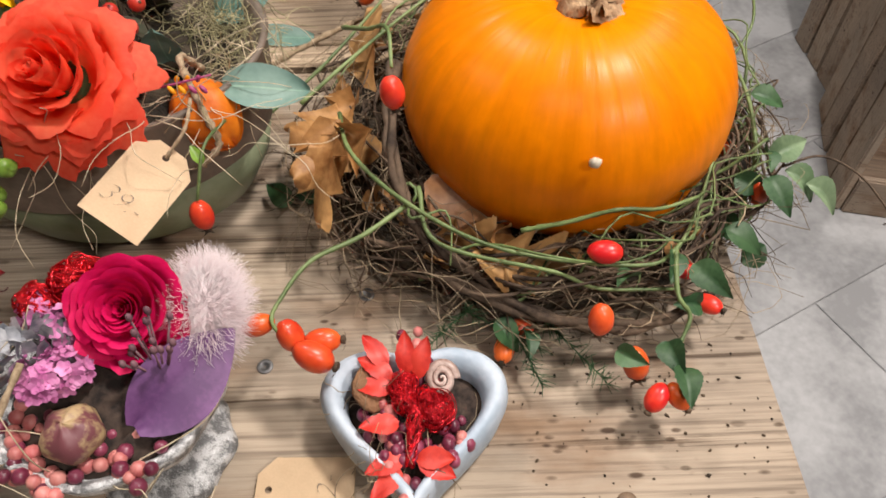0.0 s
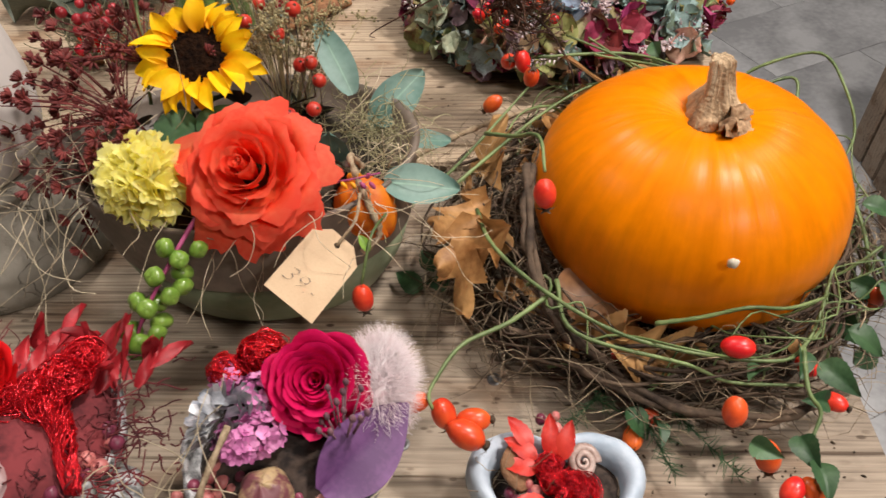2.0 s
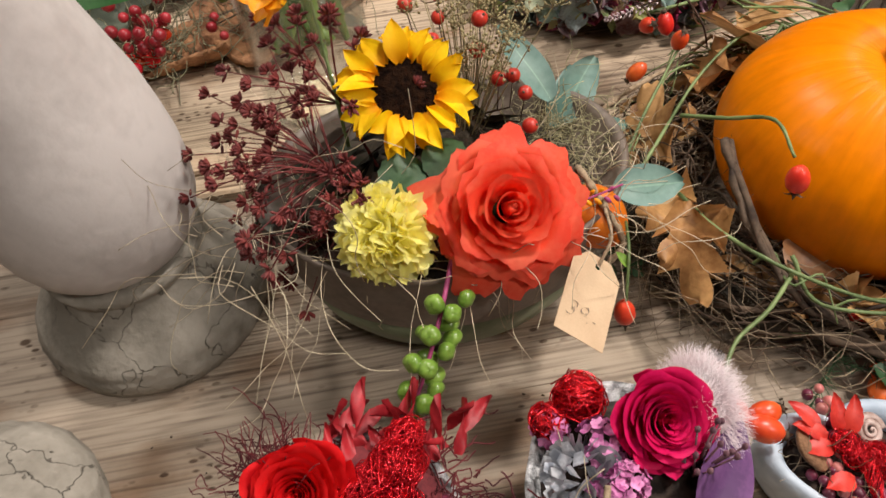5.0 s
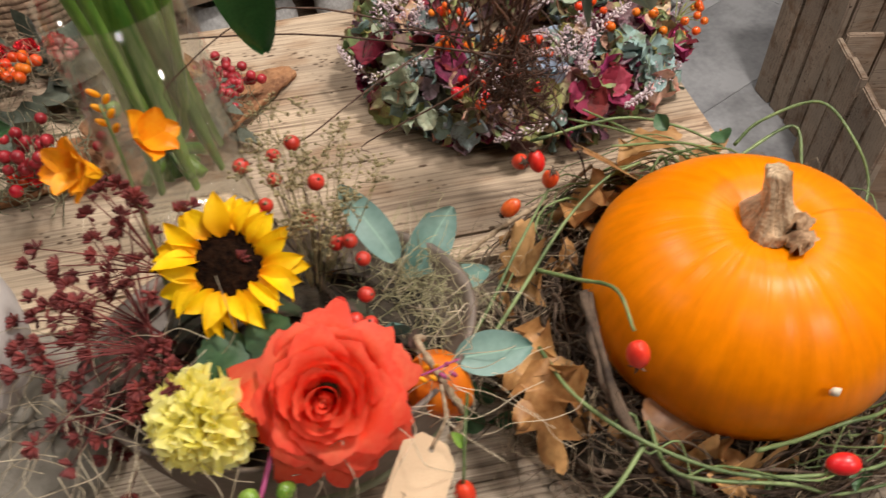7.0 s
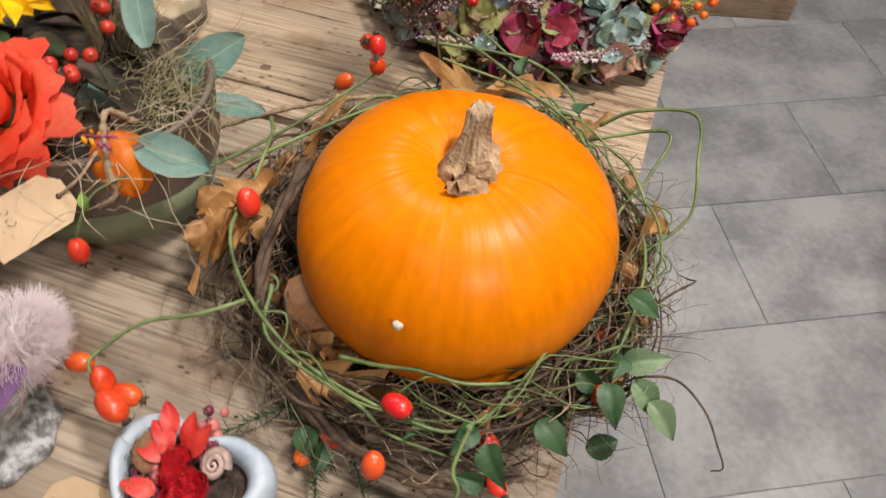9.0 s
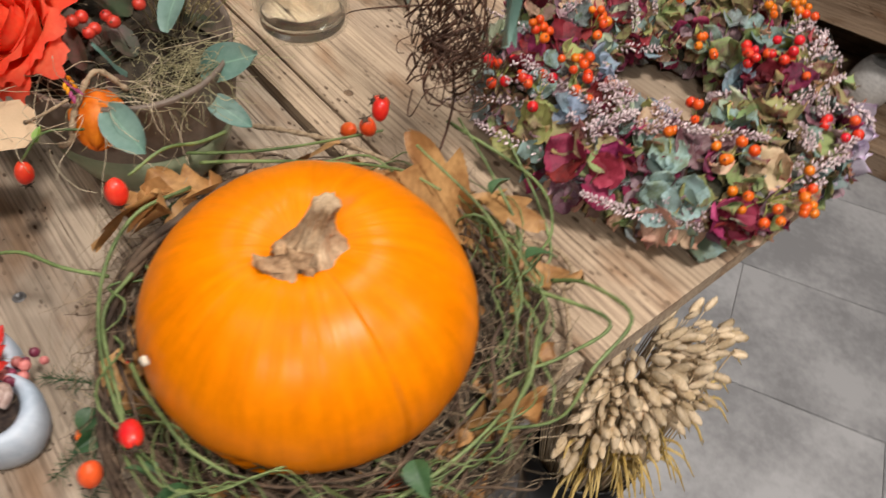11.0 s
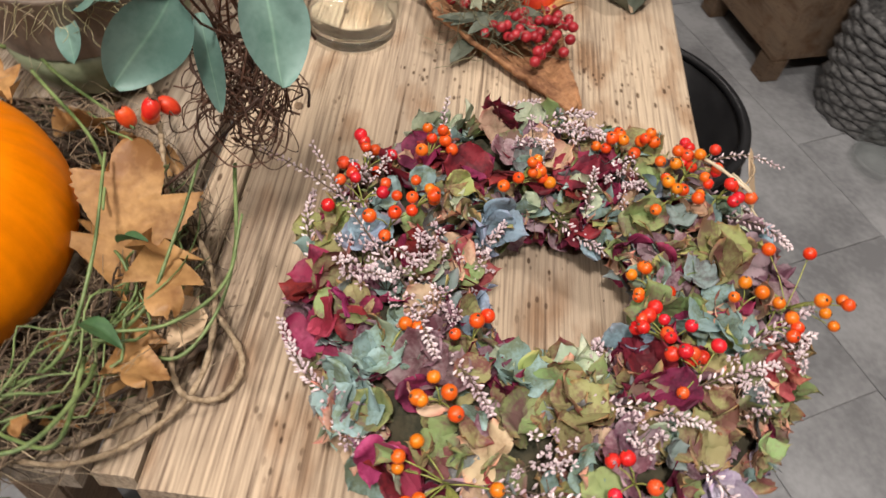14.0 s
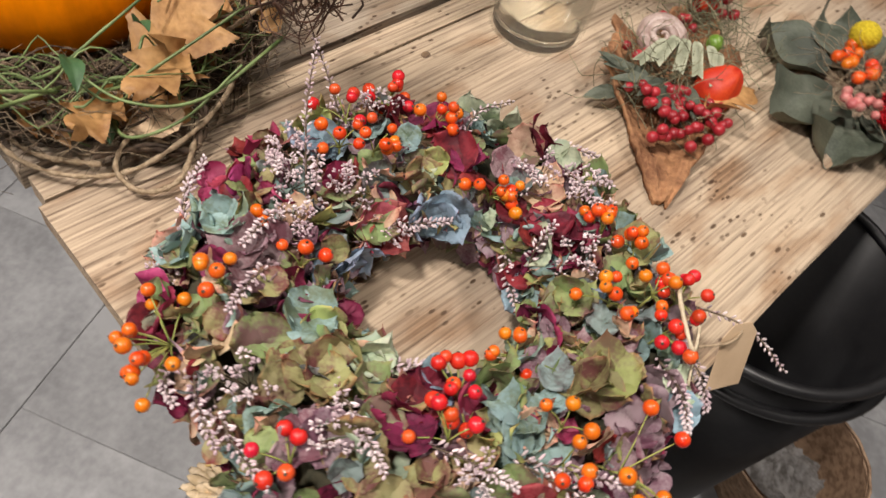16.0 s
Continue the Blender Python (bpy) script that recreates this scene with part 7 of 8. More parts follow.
for k in range(15):
    a = br.uniform(0, 6.28)
    r0, r1 = br.uniform(0.01, 0.045), br.uniform(0.02, 0.055)
    line = smooth_line([(r0 * math.cos(a + 2.6), r0 * math.sin(a + 2.6), br.uniform(0.07, 0.10)), (0.4 * r1 * math.cos(a), 0.4 * r1 * math.sin(a), 0.14), (r1 * math.cos(a), r1 * math.sin(a), 0.30), (r1 * 1.6 * math.cos(a), r1 * 1.6 * math.sin(a), 0.44)], 5)
    part("stem", tube(line, br.uniform(0.0045, 0.008), 0.0045, 8), STALK, bouquet, "green flower stem")
def bq(p):
    return (p[0] - VX, p[1] - VY, p[2] - TOP - 0.022)
# the eucalyptus branch that leans out over the table
part("branch", tube(smooth_line([bq((-0.585, 0.42, 1.04)), bq((-0.45, 0.40, 1.16)), bq((-0.31, 0.375, 1.13)), bq((-0.21, 0.36, 1.07))], 7), 0.003, 0.0018, 7), VINE, bouquet, "eucalyptus branch")
for at, tip, w, up in (((-0.196, 0.352, 1.053), (-0.156, 0.322, 1.006), 0.026, (0.62, 0.72, 0.3)), ((-0.24, 0.395, 1.046), (-0.193, 0.421, 0.998), 0.027, (0.62, 0.72, 0.3)), ((-0.215, 0.36, 1.03), (-0.19, 0.372, 0.965), 0.009, (0.9, 0.3, 0.2)),
                       ((-0.25, 0.355, 1.075), (-0.215, 0.315, 1.045), 0.016, (0.7, -0.2, 0.6)), ((-0.27, 0.40, 1.08), (-0.235, 0.43, 1.045), 0.016, (0.6, 0.4, 0.7))):
    ln = (Vector(tip) - Vector(at)).length
    put_leaf("eucalyptus_leaf", euca_leaf(ln, w), EUCA, at, tip, up, bouquet, origin=(VX, VY, TOP + 0.022))
# glossy leaves over the vase
for at, tip, w in (((-0.500, 0.352, 1.115), (-0.492, 0.342, 1.0), 0.024), ((-0.86, 0.30, 1.035), (-0.69, 0.274, 1.018), 0.032)):
    put_leaf("glossy_leaf", euca_leaf((Vector(tip) - Vector(at)).length, w), BIGLEAF, at, tip, (0.05, -0.9, 0.5), bouquet, "large dark green leaf", origin=(VX, VY, TOP + 0.022))
part("leaf_stalk", tube(smooth_line([bq((-0.60, 0.42, 1.04)), bq((-0.56, 0.39, 1.14)), bq((-0.50, 0.352, 1.115))], 6), 0.003, 0.002, 7), STALK, bouquet)
part("leaf_stalk", tube(smooth_line([bq((-0.61, 0.43, 1.04)), bq((-0.74, 0.37, 1.13)), bq((-0.86, 0.30, 1.035))], 6), 0.003, 0.002, 7), STALK, bouquet)
# long blade leaves among the stems in the water
for k, (a, s) in enumerate(((-1.2, 0.2), (-0.4, -0.3), (-2.0, 0.3), (0.5, 0.1))):
    def blade(u, v, a=a, s=s):
        r = 0.044 - 0.05 * v + 0.03 * v * v
        return (r * math.cos(a) + u * 0.010 * math.sin(math.pi * (0.12 + 0.8 * v)), r * math.sin(a) + 0.006 * u * u, 0.085 + 0.28 * v)
    part("blade_leaf", sheet(blade, 4, 14), STALK, bouquet, "long green blade leaf")
# curly twigs, hanging in a loose ball beside the vase
tg = Geo()
for k in range(85):
    c = Vector(bq((-0.266 + br.gauss(0, 0.013), 0.364 + br.gauss(0, 0.013), 0.920 + br.gauss(0, 0.018))))
    r = br.uniform(0.014, 0.034)
    ax = Vector((br.gauss(0, 0.5), br.gauss(0, 0.5), br.gauss(0, 1))).normalized()
    u = ax.orthogonal().normalized()
    w = ax.cross(u)
    a0, n = br.uniform(0, 6.28), br.randint(6, 10)
    pts = [c + (u * math.cos(a0 + q * 0.6) + w * math.sin(a0 + q * 0.6)) * r * (1 + 0.2 * br.uniform(-1, 1)) + Vector((0, 0, br.gauss(0, 0.006))) for q in range(n)]
    tube(smooth_line(pts, 3), br.uniform(0.0006, 0.0013), 0.0004, 4, tg)
for k in range(5):
    p = Vector(bq((-0.30 + br.gauss(0, 0.03), 0.375 + br.gauss(0, 0.02), 0.97)))
    e = Vector(bq((-0.50 + br.gauss(0, 0.09), 0.37 + br.gauss(0, 0.05), 0.93 + br.gauss(0, 0.06))))
    m1 = (p + e) / 2 + Vector((br.gauss(0, 0.02), br.gauss(0, 0.02), br.gauss(0.01, 0.03)))
    tube(smooth_line([p, m1, e, e + Vector((br.gauss(0, 0.02), br.gauss(0, 0.02), br.gauss(0, 0.015)))], 5), br.uniform(0.0007, 0.0014), 0.0004, 4, tg)
for k in range(34):
    p = Vector(bq((-0.285 + br.gauss(0, 0.025), 0.375 + br.gauss(0, 0.02), 0.95)))
    e = Vector(bq((-0.29 + br.gauss(0, 0.05), 0.38 + br.gauss(0, 0.04), 1.12)))
    tube(smooth_line([p, (p + e) / 2 + Vector((br.gauss(0, 0.02), br.gauss(0, 0.02), 0)), e], 4), br.uniform(0.0008, 0.0015), 0.0005, 4, tg)
tube(smooth_line([bq((-0.26, 0.36, 0.90)), bq((-0.235, 0.34, 0.885)), bq((-0.215, 0.31, 0.86)), bq((-0.212, 0.29, 0.84))], 5), 0.0016, 0.001, 5, tg)
tagged(part("curly_twig", tg, TWIG_DARK, bouquet, "dark brown curly twigs"), kind="stuff")

# ---- bark pieces with dried decoration ----
def bark_slab(length, width, seed):
    def fn(u, v):
        n = noise.noise((u * 2 + seed, v * 4, seed))
        rag = noise.noise((seed * 3 + (1 if u > 0 else 0), v * 17, 2.0))
        w = width * min(1.0, 0.10 + 1.25 * v) * (1.0 - 0.18 * v * v) * (1 + 0.22 * n * abs(u) + 0.16 * rag * abs(u) ** 3)
        return (u * w, length * v + 0.012 * n * abs(u), 0.010 + 0.030 * abs(u) ** 1.6 * min(1, 1.5 * v) + 0.010 * n + 0.004 * noise.noise((u * 9, v * 18, seed)))
    g = sheet(fn, 24, 36)
    low = sheet(lambda u, v: (fn(u, v)[0] * 0.98, fn(u, v)[1], max(0.001, fn(u, v)[2] - 0.008)), 24, 36)
    n = len(g.v)
    g.add(low.v, [f[::-1] for f in low.f], low.uv)
    nu = 25
    edge = list(range(nu)) + [j * nu + nu - 1 for j in range(1, 37)] + [36 * nu + i for i in range(nu - 2, -1, -1)] + [j * nu for j in range(35, 0, -1)]
    g.f += [(edge[i], edge[(i + 1) % len(edge)], edge[(i + 1) % len(edge)] + n, edge[i] + n)[::-1] for i in range(len(edge))]
    g.m += [0] * len(edge)
    return g
RUST = paint("rust_bark", (0.16, 0.065, 0.028), (0.46, 0.235, 0.11), rough=0.85, scale=22, fine=200, bump=0.8, depth=0.006)
GREYLEAF = paint("dark_sage_leaf", (0.045, 0.055, 0.038), (0.12, 0.135, 0.10), rough=0.6, scale=18, bump=0.3, depth=0.003)
SNAIL = paint("banded_shell", (0.42, 0.22, 0.09), (0.80, 0.76, 0.70), rough=0.35, scale=35, ramp=(0.42, 0.5))
GOLD = paint("yellow_button", (0.62, 0.44, 0.01), (0.82, 0.64, 0.03), rough=0.85, scale=300, fine=900, bump=1.0, depth=0.003)
def bark_thing(x, y, turn, length, width, label, seed):
    t = thing("bark_piece", x, y, TOP, label, "decoration", group="decorated bark pieces", turn=turn)
    part("bark", bark_slab(length, width, seed), RUST, t, "rust brown piece of bark")
    return t
def cluster(t, mat, at, n, spread, radius, seed, zs=0.6):
    rr = random.Random(seed)
    me = ball(radius, radius, radius, 10, 7).mesh("berry", mat)
    for k in range(n):
        part("berry", me, mat, t, m=aim((at[0] + rr.gauss(0, spread), at[1] + rr.gauss(0, spread), at[2] + abs(rr.gauss(0, spread * zs))), (rr.gauss(0, 1), rr.gauss(0, 1), 1), 0, rr.uniform(0.85, 1.1)))
b1 = bark_thing(-0.507, 0.685, 126.6, 0.275, 0.094, "rust bark piece with red berries, snail shell and hay", 3.0)
DARK_RED = paint("dark_red_berry", (0.22, 0.008, 0.015), (0.42, 0.03, 0.04), rough=0.35, vary=0.15, bump=0.1)
def sprayed(t, mat, spots, radius, seed, root, label):
    """Berries on thin stalks from one root."""
    rr = random.Random(seed)
    g = Geo()
    me = ball(radius, radius, radius, 12, 8).mesh("berry", mat)
    ends = []
    for cx, cy, cz, n, spread in spots:
        for k in range(n):
            e = Vector((cx + rr.gauss(0, spread), cy + rr.gauss(0, spread), cz + abs(rr.gauss(0, spread * 0.5))))
            tube(smooth_line([root, (Vector(root) + e) / 2 + Vector((0, 0, 0.008)), e], 3), 0.0006, 0.0005, 4, g)
            ends.append(e)
    tw = part("berry_twig", g, TWIG, t, label)
    for e in ends:
        part("berry", me, mat, tw, m=aim(e, (rr.gauss(0, 1), rr.gauss(0, 1), 1), 0, rr.uniform(0.85, 1.12)))
sprayed(b1, DARK_RED, ((-0.020, 0.115, 0.045, 15, 0.014), (0.015, 0.105, 0.045, 16, 0.015), (-0.004, 0.075, 0.035, 9, 0.010), (0.055, 0.115, 0.045, 5, 0.010), (-0.055, 0.205, 0.05, 4, 0.014), (0.0, 0.26, 0.05, 5, 0.012)), 0.0064, 41, (0.0, 0.15, 0.03), "thin twigs with dark red berries")
bb = Geo()
wild_fibres(bb, 190, (-0.015, 0.165, 0.040), (0.030, 0.035, 0.010), 0.06, 0.0006, -0.1)
wild_fibres(bb, 60, (0.045, 0.24, 0.045), (0.03, 0.03, 0.010), 0.08, 0.0006, -0.2)
tagged(part("hay", bb, paint("grey_hay", (0.12, 0.12, 0.07), (0.30, 0.28, 0.17), rough=0.8, island=True, vary=0.3, bump=0), b1, "grey green dry grass"), kind="stuff")
part("snail_shell", snail, SNAIL, b1, "banded cream and brown snail shell", m=Matrix.Translation((-0.026, 0.215, 0.060)) @ Matrix.Rotation(0.5, 4, "X") @ Matrix.Scale(1.7, 4))
lantern(0.046, 0.158, 0.052, (0.5, 0.3, 0.7), 0.026, paint("red_husk", (0.62, 0.035, 0.012), (0.80, 0.09, 0.02), rough=0.5, scale=30, bump=0.4, thin=0.2), b1, (0, 0, 0))
part("lime_berry", ball(0.011, 0.011, 0.011, 14, 9), LIME_BERRY, b1, "round lime green berry", m=Matrix.Translation((0.045, 0.235, 0.060)))
EARS = paint("pale_ear", (0.30, 0.32, 0.22), (0.46, 0.47, 0.34), rough=0.7)
ear = Geo()
for k in range(16):
    for sgn in (-1, 1):
        ear.put(plain_leaf(0.014, 0.0028), Matrix.Translation((0, 0.003 * k, 0)) @ Matrix.Rotation(-0.5 * sgn, 4, "Z") @ Matrix.Rotation(0.3, 4, "X"))
ear_mesh = ear.mesh("grass_ear", EARS)
for ex, ey, ez, a in ((-0.010, 0.205, 0.075, 2.7), (0.000, 0.20, 0.078, 3.0), (0.014, 0.205, 0.075, 3.2), (0.030, 0.205, 0.074, 3.4), (0.040, 0.195, 0.075, 3.1), (-0.020, 0.20, 0.07, 2.5)):
    part("grass_ear", ear_mesh, EARS, b1, m=Matrix.Translation((ex, ey, ez)) @ Matrix.Rotation(a, 4, "Z") @ Matrix.Rotation(-0.2, 4, "X"))
for k in range(9):
    part("grey_leaf", plain_leaf(0.055, 0.009), GREYLEAF, b1, m=Matrix.Translation((-0.050 + 0.008 * k, 0.145 + 0.004 * (k % 3), 0.050)) @ Matrix.Rotation(1.0 + 0.28 * k, 4, "Z") @ Matrix.Rotation(0.1, 4, "X"))
part("green_leaf", plain_leaf(0.05, 0.012), GREYLEAF, b1, m=Matrix.Translation((-0.055, 0.15, 0.02)) @ Matrix.Rotation(2.0, 4, "Z"))
part("oak_leaf", oaks[0], OAK, b1, "dry golden oak leaf", m=Matrix.Translation((0.03, 0.115, 0.040)) @ Matrix.Rotation(-0.85, 4, "Z") @ Matrix.Rotation(0.25, 4, "X"))
b2 = thing("leaf_piece", -0.884, 0.712, TOP, "dark curled leaf piece with yellow button flower and berries", "decoration", turn=126.6)
for k, (px_, py_, a, s) in enumerate(((0.0, -0.05, 2.75, 1.15), (-0.01, -0.03, 2.1, 1.2), (0.03, -0.05, 3.5, 1.05), (-0.02, 0.02, 1.2, 1.05), (0.02, 0.03, 0.2, 1.2), (0.05, 0.0, 5.2, 1.2), (0.04, -0.03, 4.4, 1.0))):
    def fn(u, v, s=s, k=k):
        w = 0.042 * s * math.sin(math.pi * min(1, 0.05 + 0.9 * v)) ** 0.55 * (1 + 0.12 * math.sin(9 * v + k))
        return (u * w, 0.098 * s * v, 0.008 + 0.026 * u * u * (0.4 + v) + 0.012 * math.sin(6 * v + k + 2 * u) * v + 0.006 * math.sin(9 * u + k) * v * abs(u) + 0.004 * k / 3)
    part("curled_leaf", sheet(fn, 14, 18), GREYLEAF, b2, "dark sage curled leaf", m=Matrix.Translation((px_, py_, 0)) @ Matrix.Rotation(a, 4, "Z"))
part("button_flower", ball(0.0195, 0.0195, 0.018, 24, 14, lambda a, b: 1 + 0.03 * math.sin(20 * a) * math.sin(16 * b)), GOLD, b2, "round yellow button flower", m=Matrix.Translation((-0.004, 0.030, 0.075)))
part("flower_stalk", tube([(0.01, 0.0, 0.02), (-0.002, 0.025, 0.06)], 0.0015), VINE, b2)
sprayed(b2, ORB, ((-0.028, -0.01, 0.055, 4, 0.008), (0.005, -0.035, 0.055, 6, 0.012), (-0.012, 0.01, 0.06, 3, 0.006)), 0.0076, 43, (0.0, -0.02, 0.025), "thin twig with orange berries")
sprayed(b2, PINKB, ((-0.022, -0.085, 0.05, 7, 0.010), (0.0, -0.075, 0.05, 6, 0.010)), 0.0062, 44, (0.0, -0.05, 0.02), "thin twig with dusty pink berries")
rg = Geo()
for k in range(5):
    wire_ball(rg, (0.030 + 0.011 * k, -0.085 + 0.035 * k, 0.045 + 0.004 * k), 0.017, 46, 45 + k, 0.0009)
tagged(part("red_wire", rg, FOIL, b2, "red wire tangle"), kind="stuff")
hg = Geo()
wild_fibres(hg, 110, (0.0, -0.02, 0.05), (0.03, 0.03, 0.01), 0.07, 0.0005, -0.1)
tagged(part("hay", hg, STRAW, b2, "fine dry stalks"), kind="stuff")
b3 = bark_thing(-0.875, 0.50, -75, 0.15, 0.04, "small bark piece with dark red berries", 8.0)
cluster(b3, bpy.data.materials["dark_red_berry"], (0.0, 0.07, 0.045), 22, 0.018, 0.0075, 51, 1.6)
cluster(b3, RDB, (0.005, 0.06, 0.03), 8, 0.014, 0.009, 52)
gg = Geo()
wild_fibres(gg, 120, (0.0, 0.07, 0.03), (0.018, 0.025, 0.01), 0.06, 0.0009, -0.5)
tagged(part("moss", gg, bpy.data.materials["grey_hay"], b3, "grey moss and stalks"), kind="stuff")

# ---- crates beside the table ----
def plank(x0, y0, z0, x1, y1, z1, parent, mat=CRATE_WOOD, name="slat"):
    return part(name, box(x0, y0, z0, x1, y1, z1, 0.004), mat, parent, smooth=False)
def crate(x, y, turn, lx, ly, h, slats, label, open_front=False):
    c = thing("wooden_crate", x, y, GROUND, label, "crate", group="wooden crates", turn=turn)
    n = slats
    for k in range(n):
        y0 = ly * k / n
        plank(0.004 * (k % 2), y0 + 0.006, 0, 0.022, y0 + ly / n - 0.006, h - 0.014 * (k % 2), c)
        plank(lx - 0.02, y0 + 0.006, 0, lx, y0 + ly / n - 0.006, h, c)
    m = max(3, int(n * lx / ly))
    for k in range(m):
        x0 = 0.024 + (lx - 0.048) * k / m
        if not open_front:
            plank(x0 + 0.004, 0, 0, x0 + (lx - 0.048) / m - 0.004, 0.02, h, c)
        plank(x0 + 0.004, ly - 0.02, 0, x0 + (lx - 0.048) / m - 0.004, ly, h, c)
    if open_front:
        plank(0.024, 0.0, 0.0, lx - 0.024, 0.022, 0.13, c, name="front_board")
        plank(0.024, 0.0, h - 0.07, lx - 0.024, 0.022, h - 0.005, c, name="front_board")
    for z in (0.05, h - 0.09):
        plank(0.023, 0.024, z, 0.047, ly - 0.021, z + 0.05, c, DARK_WOOD, "rail")
        plank(lx - 0.045, 0.024, z, lx - 0.021, ly - 0.021, z + 0.05, c, DARK_WOOD, "rail")
    plank(0.022, 0.024, 0.02, lx - 0.022, ly - 0.022, 0.04, c, DARK_WOOD, "bottom")
    return c
crate(0.862, 0.967, -14, 0.60, 0.462, 0.45, 4, "open-fronted old grey brown wooden slat crate on the floor", True)
crate(1.02, 1.455, 2, 0.60, 0.30, 0.72, 3, "taller weathered wooden slat crate on the floor")

# ---- black buckets, wicker pot ----
BLACK = paint("black_plastic", (0.006, 0.006, 0.007), (0.014, 0.014, 0.015), rough=0.35, scale=10, fine=120, bump=0.1)
WICKER = paint("wicker", (0.19, 0.115, 0.07), (0.42, 0.28, 0.18), rough=0.7, scale=60, vary=0.2, island=True, bump=0.3)
GREYWICK = paint("grey_wicker", (0.07, 0.07, 0.07), (0.22, 0.215, 0.21), rough=0.8, scale=60, vary=0.2, island=True, bump=0.3)
def bucket(x, y, z, r, h, label):
    b = thing("black_bucket", x, y, z, label, "bucket", group="black buckets")
    part("body", lathe([(0.01, 0.004), (r * 0.72, 0.0), (r * 0.74, 0.012), (r * 0.955, h - 0.012), (r * 0.94, h - 0.012), (r * 0.72, 0.02), (0.01, 0.02)], 64, cap=False), BLACK, b)
    rim = Geo()
    vs = []
    for i in range(64):
        a = 2 * math.pi * i / 64
        for k in range(10):
            q = 2 * math.pi * k / 10
            vs.append(((r * 0.965 + 0.009 * math.cos(q)) * math.cos(a), (r * 0.965 + 0.009 * math.cos(q)) * math.sin(a), h - 0.008 + 0.007 * math.sin(q)))
    rim.add(vs, [(i * 10 + k, ((i + 1) % 64) * 10 + k, ((i + 1) % 64) * 10 + (k + 1) % 10, i * 10 + (k + 1) % 10) for i in range(64) for k in range(10)])
    part("rim", rim, BLACK, b, "rolled shiny black rim")
    return b
bucket(-0.732, 0.818, GROUND, 0.202, 0.885, "black plastic flower bucket standing on the floor")
bucket(-0.732, 0.812, GROUND + 0.055, 0.199, 0.885, "second black plastic bucket stacked inside another")
def woven(name, x, y, z, prof, mat, label, category, rows, sides=64, amp=0.006):
    t = thing(name, x, y, z, label, category)
    h = prof[-1][1]
    for k in range(rows):
        zc = h * (k + 0.5) / rows
        i = max(j for j in range(len(prof) - 1) if prof[j][1] <= zc)
        (r0, z0), (r1, z1) = prof[i], prof[i + 1]
        r = r0 + (r1 - r0) * (zc - z0) / max(1e-6, z1 - z0)
        half = h / rows * 0.55
        vs = []
        for s in range(sides):
            a = 2 * math.pi * s / sides
            w = r + amp * math.sin(a * sides / 4 + math.pi * (k % 2))
            for q in range(6):
                b = 2 * math.pi * q / 6
                vs.append(((w + half * 0.8 * math.cos(b)) * math.cos(a), (w + half * 0.8 * math.cos(b)) * math.sin(a), zc + half * math.sin(b)))
        g = Geo().add(vs, [(s * 6 + q, ((s + 1) % sides) * 6 + q, ((s + 1) % sides) * 6 + (q + 1) % 6, s * 6 + (q + 1) % 6) for s in range(sides) for q in range(6)])
        part("strand", g, mat, t)
    part("lining", lathe([(0.01, 0.004)] + [(r * 0.93, max(0.004, zz * 0.97)) for r, zz in prof], 48, cap=False), mat, t, "woven inside")
    return t
woven("wicker_pot", -1.13, 1.12, GROUND, [(0.13, 0.0), (0.155, 0.06), (0.168, 0.187)], WICKER, "round brown wicker pot lined with crumpled foil", "pot", 22, 64, 0.0015)
FOILC = paint("milky_foil", (0.22, 0.21, 0.20), (0.48, 0.47, 0.46), rough=0.25, scale=30, fine=120, bump=0.5, thin=0.4, depth=0.004)
foil = thing("clear_foil", -1.13, 1.12, GROUND + 0.03, "crumpled milky plastic foil inside the wicker pot", "foil")
part("sheet", sheet(lambda u, v: (0.11 * u, 0.22 * (v - 0.5), 0.03 + 0.035 * noise.noise((u * 3, v * 6, 1)) + 0.03 * noise.noise((u * 9, v * 16, 5))), 20, 20), FOILC, foil)
woven("grey_basket", -2.06, 2.10, GROUND, [(0.17, 0.0), (0.21, 0.20), (0.225, 0.42)], GREYWICK, "tall grey wicker basket on the floor", "basket", 15, 48, 0.008)
woven("twine_basket", -1.53, 2.46, GROUND, [(0.20, 0.0), (0.215, 0.3), (0.215, 0.62)], WICKER, "tall brown rope-wound basket on the floor", "basket", 26, 48, 0.003)
woven("rope_basket", -1.18, 2.62, GROUND, [(0.19, 0.0), (0.20, 0.3), (0.20, 0.7)], WICKER, "second tall rope-wound basket on the floor", "basket", 28, 48, 0.003)
jar = thing("glass_jar", -1.76, 2.06, GROUND, "round clear glass jar on the floor", "jar")
part("glass", lathe([(0.02, 0.0), (0.07, 0.0), (0.095, 0.04), (0.105, 0.09), (0.095, 0.14), (0.082, 0.16), (0.086, 0.17), (0.080, 0.17), (0.09, 0.14), (0.10, 0.09), (0.09, 0.045), (0.02, 0.008)], 48), GLASS, jar)

# ---- low shelf with white pots ----
shelf = thing("low_shelf", -1.13, 2.055, GROUND, "low rustic shelf of dark old planks", "shelf", turn=16)
plank(0, 0, 0.0, 1.7, 0.24, 0.085, shelf, SHELF_WOOD, "plank")
plank(0.02, 0.25, 0.0, 1.7, 0.56, 0.083, shelf, SHELF_WOOD, "plank")
plank(-0.02, 0.08, 0.40, 1.7, 0.105, 0.56, shelf, SHELF_WOOD, "apron")
plank(-0.04, 0.05, 0.562, 1.7, 0.33, 0.605, shelf, SHELF_WOOD, "plank")
plank(-0.04, 0.335, 0.562, 1.7, 0.62, 0.60, shelf, SHELF_WOOD, "plank")
